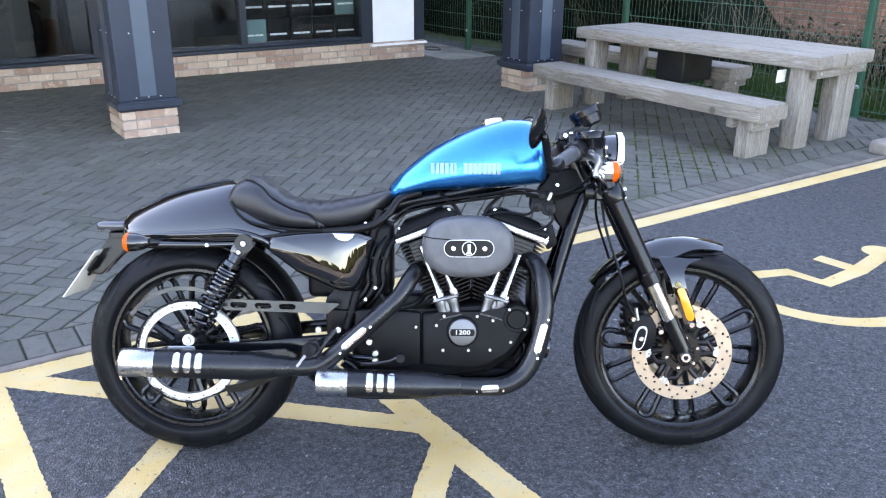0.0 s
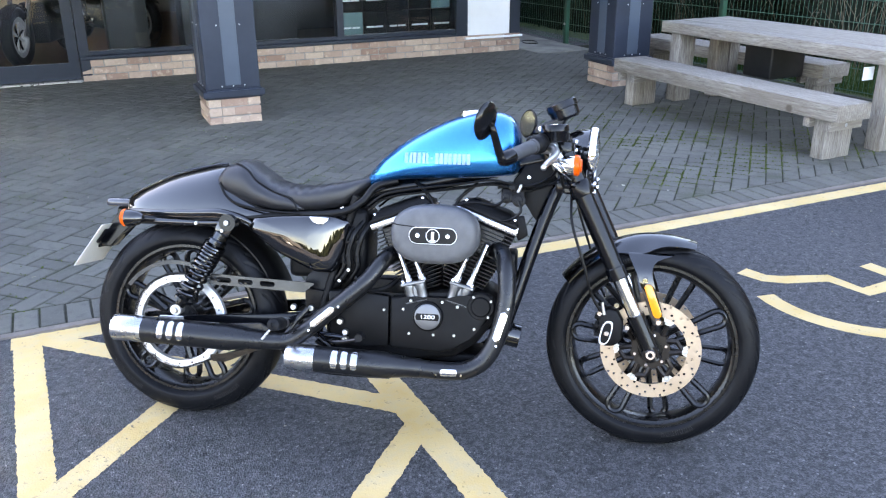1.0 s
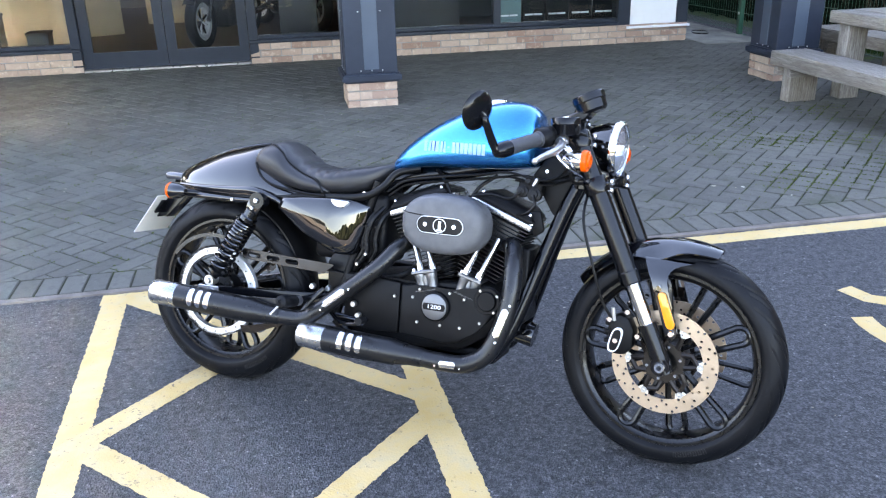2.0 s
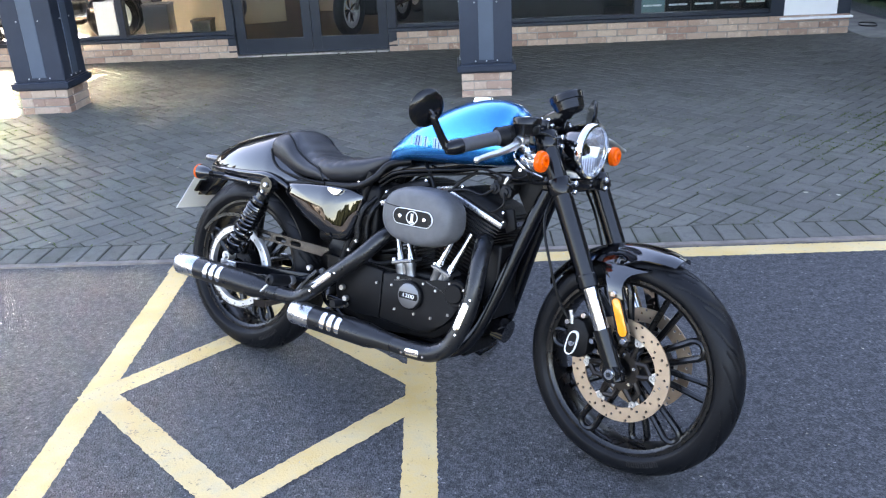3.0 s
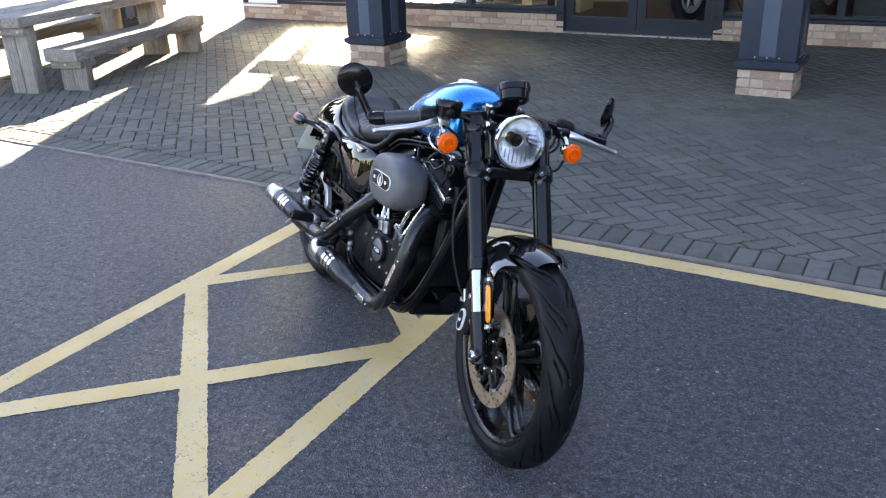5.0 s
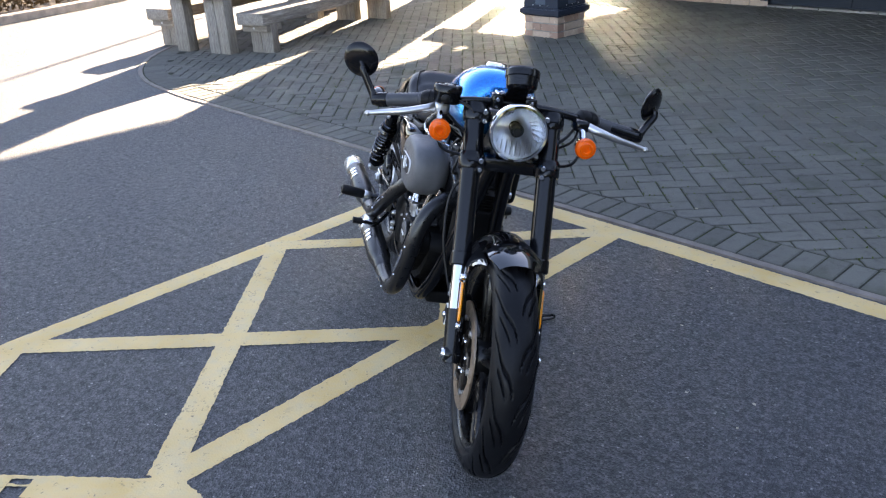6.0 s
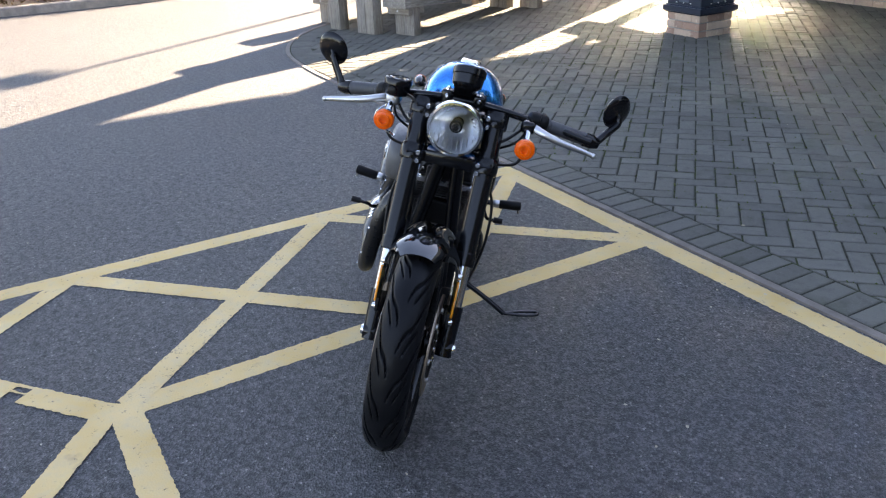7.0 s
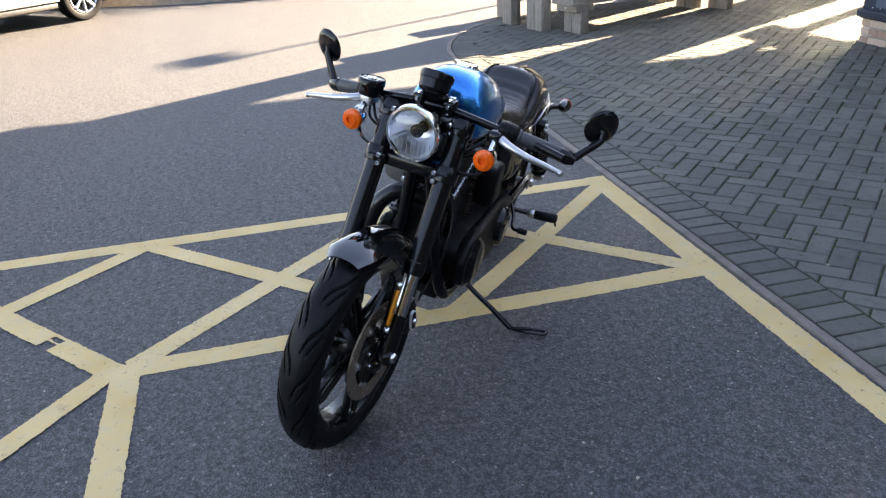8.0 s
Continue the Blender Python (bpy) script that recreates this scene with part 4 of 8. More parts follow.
def front_end():
    for s in (-1, 1):
        y = s * 0.107
        leg = fp("fork_leg", rod(bmesh.new(), (fork_x(0.93), y, 0.93), (fork_x(0.535), y, 0.535), 0.0275, 24), M_SATIN, None, "satin black upper fork tube")
        fp("fork_collar", lathe(bmesh.new(), [(0.0275, 0), (0.030, 0.003), (0.030, 0.035), (0.0275, 0.038)], (fork_x(0.57), y, 0.57), (0.435, 0, -0.9), 24), M_SATIN, leg)
        fp("slider", rod(bmesh.new(), (fork_x(0.535), y, 0.535), (fork_x(0.425), y, 0.425), 0.0215, 24), M_TUBE, leg, "polished fork slider")
        foot = bmesh.new()
        rod(foot, (fork_x(0.43), y, 0.43), (fork_x(0.30), y, 0.30), 0.027, 20, 0.024)
        lathe(foot, [(0, -0.022), (0.024, -0.022), (0.027, -0.016), (0.027, 0.016), (0.024, 0.022), (0, 0.022)], (FC[0], y, FC[2]), (0, 1, 0), 24)
        fp("fork_foot", foot, M_SATIN, leg)
        fp("axle_nut", lathe(bmesh.new(), [(0.007, 0.030), (0.013, 0.030), (0.016, 0.024), (0.016, 0.0), (0.007, 0.0)], (FC[0], y, FC[2]), (0, s, 0), 24, True), M_CHROME, leg, "bright hollow axle end")
        # stay between mudguard and fork foot, with its reflector
        st = loft([[Vector((x0, s * y, z)), Vector(((x0 + x1) / 2, s * (y + 0.002), z)), Vector((x1, s * y, z)), Vector((x1, s * (y - 0.007), z)), Vector((x0, s * (y - 0.007), z))] for z, x0, x1, y in STAY])
        stay = fp("mudguard_stay", st, M_GLOSS, leg, "gloss black stay flowing out of the mudguard", 60)
        rf = side_plate(REFL, s * 0.1055, s * 0.1115, 0.002, 2)
        fp("reflector", rf, M_REFLECT, stay, "amber side reflector")
        for p in ((1.447, s * 0.106, 0.535), (1.491, s * 0.106, 0.413)):
            fp("stay_bolt", bolt(bmesh.new(), p, 0.009, 0.008, (0, s, 0), 12), M_CHROME, stay)
        # caliper
        cal = side_plate([(1.318, 0.425), (1.345, 0.445), (1.372, 0.440), (1.392, 0.405), (1.390, 0.352), (1.368, 0.330), (1.335, 0.328), (1.321, 0.36)], s * 0.055, s * 0.114, 0.010, 2)
        co = fp("brake_caliper", cal, M_MATT, None, "black brake caliper")
        ov = []
        for k in range(20):
            a = 2 * math.pi * k / 20
            c, q = math.cos(a), math.sin(a)
            dz = 0.036 * math.copysign(abs(q) ** 0.65, q)
            ov.append((1.343 + 0.0165 * math.copysign(abs(c) ** 0.8, c) + 0.22 * dz, 0.372 + dz))
        fp("caliper_badge", side_plate(ov, s * 0.114, s * 0.1205), M_WHITE, co, "bright oval caliper badge")
        fp("badge_centre", side_plate([(1.345 + (x - 1.345) * 0.76, 0.372 + (z - 0.372) * 0.86) for x, z in ov], s * 0.1205, s * 0.1222), M_MATT, co)
        for p in ((1.370, s * 0.112, 0.456), (1.403, s * 0.112, 0.392), (1.322, s * 0.112, 0.428), (1.345, s * 0.1215, 0.372)):
            fp("caliper_bolt", bolt(bmesh.new(), p, 0.0085, 0.007, (0, s, 0), 12), M_CHROME, co)
        for i in range(3):
            fp("caliper_rib", boxes((1.308, 1.324, s * 0.070, s * 0.108, 0.356 + i * 0.026, 0.370 + i * 0.026), bevel=0.003), M_MATT, co)
        fp("hose_union", rod(bmesh.new(), (1.335, s * 0.112, 0.425), (1.328, s * 0.114, 0.462), 0.0055, 10), M_CAST, co)
        # flexible brake hose
        fp("brake_hose", wire([(1.22, s * 0.07, 0.79), (1.23, s * 0.14, 0.70), (1.27, s * 0.15, 0.58), (1.30, s * 0.13, 0.48), (1.335, s * 0.11, 0.42)], 0.0042, 8), M_CABLE)
    # clamps
    for z, n in ((0.795, "lower_clamp"), (0.915, "upper_clamp")):
        bm = bmesh.new()
        box(bm, fork_x(z) - 0.075, fork_x(z) + 0.02, -0.075, 0.075, z - 0.02, z + 0.018, 0.008, 2)
        for s in (-1, 1):
            lathe(bm, [(0.0, -0.024), (0.033, -0.024), (0.035, -0.018), (0.035, 0.016), (0.032, 0.022), (0.0, 0.022)], (fork_x(z), s * 0.107, z), (-0.435, 0, 0.9), 24)
            box(bm, fork_x(z) - 0.05, fork_x(z) + 0.035, s * 0.07, s * 0.124, z - 0.018, z + 0.016, 0.006, 1)
        cl = fp(n, bm, M_SATIN, None, "black fork clamp")
        for s in (-1, 1):
            for dz in (-0.012, 0.012):
                fp("clamp_bolt", bolt(bmesh.new(), (fork_x(z) + 0.037, s * 0.086, z + dz), 0.0075, 0.006, (1, 0, 0), 12), M_CHROME, cl)
    bp("steering_head", rod(bmesh.new(), (1.13, 0, 0.91), (1.185, 0, 0.79), 0.035, 20), M_SATIN)
    # mudguard
    bm, rows = bmesh.new(), []
    for k in range(33):
        a = radians(70 + 74 * k / 32)
        t = k / 32
        row = []
        for layer in (0, 1):
            for m in range(13):
                u = -1 + m / 6
                if layer:
                    u = -u
                w = 0.069 - 0.022 * max(0.0, 0.12 - t) / 0.12 - 0.012 * max(0.0, t - 0.8) / 0.2
                drop = (0.018 + 0.012 * min(1.0, t / 0.3) + 0.024 * math.exp(-((t - 0.40) / 0.13) ** 2)) * abs(u) ** 2.6
                r = (0.3385 if layer else 0.342) - drop
                row.append(bm.verts.new((FC[0] + r * math.cos(a), w * u * (0.985 if layer else 1.0), FC[2] + r * math.sin(a))))
        rows.append(row)
    for a, b in zip(rows, rows[1:]):
        for m in range(26):
            bm.faces.new((a[m], a[(m + 1) % 26], b[(m + 1) % 26], b[m]))
    bm.faces.new(rows[0])
    bm.faces.new(rows[-1][::-1])
    fp("front_mudguard", bm, M_GLOSS, None, "short gloss black front mudguard")
    # headlamp
    ax = Vector((1, 0, -0.05)).normalized()
    o = Vector((1.272, 0.003, 0.892))
    hl = fp("headlamp", lathe(bmesh.new(), [(0, -0.105), (0.03, -0.10), (0.055, -0.08), (0.069, -0.045), (0.074, 0.0), (0.071, 0.0), (0.066, -0.04), (0.05, -0.072), (0, -0.09)], o, ax, 48), M_GLOSS, None, "round headlamp with a bright rim")
    fp("rim", lathe(bmesh.new(), [(0.074, -0.012), (0.080, -0.008), (0.0805, 0.004), (0.077, 0.011), (0.071, 0.012), (0.069, 0.004), (0.072, -0.01)], o, ax, 56, True), M_CHROME, hl, "polished headlamp rim")
    fp("reflector_bowl", lathe(bmesh.new(), [(0.0695, 0.002), (0.066, -0.012), (0.060, -0.025), (0.050, -0.040), (0.040, -0.050), (0.030, -0.057), (0.016, -0.062)], o, ax, 28), M_BOWL, hl, "", 9.0)
    shield = fp("bulb_shield", lathe(bmesh.new(), [(0.0, -0.006), (0.010, -0.008), (0.0125, -0.014), (0.0125, -0.060)], o, ax, 24), M_BRONZE, hl)
    fp("shield_ring", lathe(bmesh.new(), [(0.0125, -0.018), (0.0185, -0.020), (0.0185, -0.026), (0.0125, -0.028)], o, ax, 24, True), M_CABLE, shield)
    flutes = bmesh.new()
    for k in range(-4, 5):
        h = math.sqrt(max(0.0, 0.062 ** 2 - (k * 0.0135) ** 2))
        box(flutes, 1.2715, 1.2735, 0.003 + k * 0.0135 - 0.0011, 0.003 + k * 0.0135 + 0.0011, 0.892 - h, 0.892 - 0.020)
    fp("lens_flutes", flutes, M_CAST, hl)
    fp("lens", lathe(bmesh.new(), [(0, 0.022), (0.03, 0.019), (0.055, 0.012), (0.0705, 0.003), (0.0705, 0.0), (0.055, 0.009), (0.03, 0.016), (0, 0.019)], o, ax, 48), M_LENSGLASS, hl, "clear fluted headlamp lens")
    fp("mount", boxes((1.20, 1.25, -0.012, 0.012, 0.80, 0.83), bevel=0.004), M_CAST, hl)
    # speedometer drum
    ax = Vector((-0.42, 0, 0.9)).normalized()
    o = Vector((1.178, 0.006, 1.018))
    sp = fp("speedometer", lathe(bmesh.new(), [(0, -0.030), (0.036, -0.030), (0.043, -0.023), (0.045, 0.002), (0.048, 0.004), (0.048, 0.021), (0.045, 0.025), (0.042, 0.021), (0, 0.021)], o, ax, 44), M_SATIN, None, "black drum speedometer above the headlamp")
    fp("dial_glass", lathe(bmesh.new(), [(0, 0.0235), (0.0415, 0.023), (0.0415, 0.0215), (0, 0.0215)], o, ax, 36), M_SMOKE, sp)
    fp("bracket", side_plate([(1.09, 0.945), (1.10, 0.968), (1.165, 0.998), (1.195, 0.995), (1.18, 0.972), (1.13, 0.945)], -0.03, 0.03, 0.005, 1), M_SATIN, sp)
    for s in (-1, 1):
        fp("bracket_bolt", bolt(bmesh.new(), (1.115, s * 0.031, 0.962), 0.0075, 0.005, (0, s, 0), 12), M_CHROME, sp)
    # handlebar and its fittings
    hb = wire([(1.12, 0.385, 0.892), (1.12, 0.267, 0.913), (1.135, 0.21, 0.922), (1.152, 0.12, 0.938), (1.145, 0.05, 0.942), (1.145, 0, 0.942)], 0.0112, 12, 6)
    hb2 = wire([(1.078, -0.345, 0.893), (1.115, -0.267, 0.912), (1.135, -0.21, 0.922), (1.152, -0.12, 0.938), (1.145, -0.05, 0.942), (1.145, 0, 0.942)], 0.0112, 12, 6)
    bars = fp("handlebar", hb, M_SATIN, None, "low black handlebar")
    fp("bar_half", hb2, M_SATIN, bars)
    fp("bar_clamp", boxes((1.12, 1.165, -0.065, -0.03, 0.915, 0.968), (1.12, 1.165, 0.03, 0.065, 0.915, 0.968), bevel=0.008), M_SATIN, bars)
    for s in (-1, 1):
        for dx in (-0.012, 0.012):
            fp("clamp_bolt", bolt(bmesh.new(), (1.142 + dx, s * 0.048, 0.968), 0.006, 0.005, (0, 0, 1), 10), M_CHROME, bars)
        for z in (0.930, 0.953):
            fp("clamp_bolt", bolt(bmesh.new(), (1.166, s * 0.048, z), 0.006, 0.005, (1, 0, 0), 12), M_CHROME, bars)
        g = bmesh.new()
        a, b = Vector((1.124, s * 0.248, 0.917)), Vector((1.086, 0.388, 0.886)) if s > 0 else Vector((1.068, -0.364, 0.888))
        d = (b - a).normalized()
        L = (b - a).length
        prof = [(0.0, 0.0), (0.0215, 0.0), (0.0215, 0.006), (0.0185, 0.009)] + [(0.0185 + (0.0012 if k % 2 else 0.0), 0.012 + k * (L - 0.022) / 18) for k in range(19)] + [(0.0200, L - 0.006), (0.0200, L), (0, L)]
        lathe(g, prof, a, d, 20)
        fp("grip", g, M_GRIP, bars, "ribbed black rubber grip")
        sw = fp("switch_housing", lathe(bmesh.new(), [(0, -0.002), (0.019, -0.002), (0.0245, 0.003), (0.027, 0.012), (0.027, 0.0265), (0.0255, 0.0275), (0.0255, 0.0285), (0.027, 0.0295), (0.0268, 0.044), (0.023, 0.054), (0.016, 0.058), (0, 0.058)], a, -d, 28), M_MATT, bars, "rounded black switch housing")
        for k, (u, v) in enumerate(((0.013, 0.010), (0.036, 0.008))):
            fp("switch_button", lathe(bmesh.new(), [(0, 0.0045), (v * 0.8, 0.004), (v, 0.002), (v, -0.006)], a - d * u + Vector((-0.021, 0, 0.017)), (-0.78, 0, 0.62), 16), M_CABLE, sw)
        # lever
        lv = wire([(1.168, s * 0.215, 0.912), (1.186, s * 0.25, 0.905), (1.188, s * 0.30, 0.892), (1.176, s * 0.36, 0.878), (1.172, s * 0.395, 0.870)], lambda t: 0.0132 - 0.0068 * t, 12)
        lever = fp("lever", lv, M_CAST, bars, "silver hand lever")
        ball = bmesh.new()
        bmesh.ops.create_uvsphere(ball, u_segments=14, v_segments=10, radius=0.0085, matrix=Matrix.Translation((1.172, s * 0.398, 0.869)))
        fp("lever_tip", ball, M_CAST, lever)
        fp("lever_perch", boxes((1.13, 1.186, s * 0.178, s * 0.222, 0.895, 0.930), bevel=0.012), M_SATIN if s > 0 else M_CAST, bars)
        # bar-end mirror: bracket round the bar end, stem, round head
        mx, my, mz = MIRROR[s]
        if s < 0:
            stem = [(1.070, -0.362, 0.888), (1.062, -0.378, 0.887), (1.053, -0.388, 0.902), (mx + 0.018, -0.418, mz - 0.030), (mx + 0.014, -0.422, mz - 0.014)]
        else:
            stem = [(1.09, 0.386, 0.887), (1.078, 0.404, 0.888), (1.055, 0.426, 0.908), (mx + 0.016, 0.455, mz - 0.034), (mx + 0.010, 0.456, mz - 0.016)]
        br = fp("mirror", wire(stem, lambda t: 0.0135 - 0.0045 * t, 14), M_SATIN, None, "round black bar-end mirror on an angled stem")
        facing = Vector((-0.90, 0.30, 0.22)) if s < 0 else Vector((-0.66, -0.60, 0.10))
        ml = bmesh.new()
        lathe(ml, [(0, -0.012), (0.012, -0.0115), (0.034, -0.008), (0.048, -0.002), (0.0515, 0.003), (0.049, 0.007), (0.047, 0.006), (0, 0.006)], MIRROR[s], facing, 44)
        fp("mirror_head", ml, M_SATIN, br)
        fp("mirror_glass", lathe(bmesh.new(), [(0, 0.0075), (0.0445, 0.0075), (0.0445, 0.0065), (0, 0.0065)], MIRROR[s], facing, 40), M_CHROME, br, "mirror glass")
        fp("pivot", rod(bmesh.new(), stem[-1], (mx + 0.006, my, mz - 0.002), 0.0065, 10), M_SATIN, br)
        fp("mirror_joint", lathe(bmesh.new(), [(0, -0.034), (0.019, -0.034), (0.0212, -0.031), (0.0212, -0.006), (0.018, 0.004), (0.015, 0.014), (0, 0.016)], b + d * 0.008, d, 20), M_SATIN, br)
        # indicator
        body = lathe(bmesh.new(), [(0, -0.056), (0.012, -0.053), (0.021, -0.040), (0.0268, -0.016), (0.0285, 0.004), (0, 0.004)], (1.233, s * 0.204, 0.866), (1, 0, 0), 28)
        ind = fp("indicator", body, M_CHROME, None, "front indicator with an amber lens")
        fp("lens", lathe(bmesh.new(), [(0.0290, 0.002), (0.0295, 0.010), (0.027, 0.016), (0.019, 0.0185), (0.017, 0.0225), (0.010, 0.0225), (0.009, 0.016), (0, 0.015)], (1.233, s * 0.204, 0.866), (1, 0, 0), 32), M_AMBER, ind, "round amber lens")
        fp("stalk", wire([(1.205, s * 0.204, 0.872), (1.19, s * 0.203, 0.892), (1.17, s * 0.20, 0.908)], 0.0095, 12), M_CHROME, ind)
        fp("cable", wire([(1.20, s * 0.203, 0.835), (1.205, s * 0.18, 0.805), (1.215, s * 0.12, 0.80), (1.19, s * 0.05, 0.815)], 0.0045, 8), M_CABLE, ind)
        fp("control_cable", wire([(1.15, s * 0.19, 0.905), (1.20, s * 0.15, 0.875), (1.205, s * 0.10, 0.84), (1.16, s * 0.05, 0.80), (1.08, s * 0.05, 0.785)], 0.0045, 8), M_CABLE, bars)
        fp("control_cable", wire([(1.15, s * 0.20, 0.900), (1.185, s * 0.175, 0.865), (1.16, s * 0.12, 0.825), (1.10, s * 0.09, 0.795), (1.0, s * 0.085, 0.785)], 0.004, 8), M_CABLE, bars)
    o, up = Vector((1.178, -0.190, 0.927)), Vector((-0.08, 0, 1))
    mc = fp("brake_reservoir", lathe(bmesh.new(), [(0, 0), (0.030, 0), (0.036, 0.005), (0.037, 0.030), (0.0395, 0.032), (0.0395, 0.046), (0.037, 0.050), (0.034, 0.0505), (0.033, 0.0485), (0, 0.0485)], o, up, 44), M_SATIN, None, "round black brake fluid reservoir on the bar", 50)
    fp("sight_ring", lathe(bmesh.new(), [(0.008, 0), (0.013, 0), (0.013, 0.0022), (0.008, 0.0022)], o + up * 0.0492, up, 24, True), M_CHROME, mc)
    fp("sight_glass", lathe(bmesh.new(), [(0, 0.003), (0.009, 0.003), (0.012, 0.001), (0.012, -0.01)], o + Vector((0.034, -0.008, 0.018)), (1, -0.2, 0), 20), M_CABLE, mc)
    for k in range(2):
        fp("cap_screw", bolt(bmesh.new(), o + up * 0.0485 + Vector((0.0, 0.024 * (1 - 2 * k), 0.0)), 0.004, 0.002, (0, 0, 1), 10), M_CAST, mc)
    fp("brake_line", wire([(1.185, -0.165, 0.94), (1.215, -0.12, 0.925), (1.225, -0.09, 0.87), (1.22, -0.07, 0.79)], 0.0045, 8), M_CABLE, mc)
    fp("brake_line", wire([(1.16, -0.19, 0.905), (1.175, -0.235, 0.875), (1.205, -0.23, 0.845), (1.225, -0.17, 0.82)], 0.0035, 8), M_CHROME, mc)


front_end()


# -- tank, seat, tail --
def domed(outline, s):
    """A cover bulging outwards from its outline, turning in towards its front edge."""
    edge = [Vector((p[0], 0, p[1])) for p in outline]
    fine = []
    n = len(edge)
    for i in range(n):
        for k in range(5):
            a, b, c, d = (edge[(i + j) % n] for j in (-1, 0, 1, 2))
            t = k / 5
            fine.append((b.lerp(c, t)) * 0.75 + 0.25 * (0.5 * (2 * b + (c - a) * t + (2 * a - 5 * b + 4 * c - d) * t * t + (3 * b - a - 3 * c + d) * t ** 3)))
    mid = sum(fine, Vector()) / len(fine)
    rings = []
    for k, h in ((0.98, -0.03), (1.0, 0.0), (0.99, 0.007), (0.955, 0.0125), (0.89, 0.0165), (0.75, 0.0205), (0.55, 0.024), (0.3, 0.026), (0.05, 0.0265)):
        row = []
        for p in fine:
            q = mid + (p - mid) * k
            turn = max(0.0, (q.x - 0.42) / 0.12)
            q.y = s * (0.128 - 0.040 * turn ** 1.6 + h)
            row.append(q)
        rings.append(row)
    return loft(rings)


TANK = between([(0.583, 0.766, 0.794, 0.024), (0.598, 0.770, 0.820, 0.046), (0.640, 0.783, 0.864, 0.075), (0.72, 0.796, 0.924, 0.101), (0.82, 0.801, 0.975, 0.120),
                (0.90, 0.805, 1.001, 0.127), (0.968, 0.810, 1.009, 0.126), (1.015, 0.815, 1.000, 0.118), (1.043, 0.822, 0.974, 0.100), (1.056, 0.838, 0.935, 0.066)], 5)


def tank_skin(x, z):
    """Half width of the tank at a place on its flank."""
    i = min(range(len(TANK)), key=lambda k: abs(TANK[k][0] - x))
    _, zb, zt, w = TANK[i]
    zc = zb + (zt - zb) * 0.36
    s = (z - zc) / (zt - zc if z > zc else zc - zb)
    s = min(0.999, abs(s)) ** (1 / (0.95 if z > zc else 0.7))
    return w * math.cos(math.asin(min(1.0, s))) ** (0.80 if z > zc else 0.42)


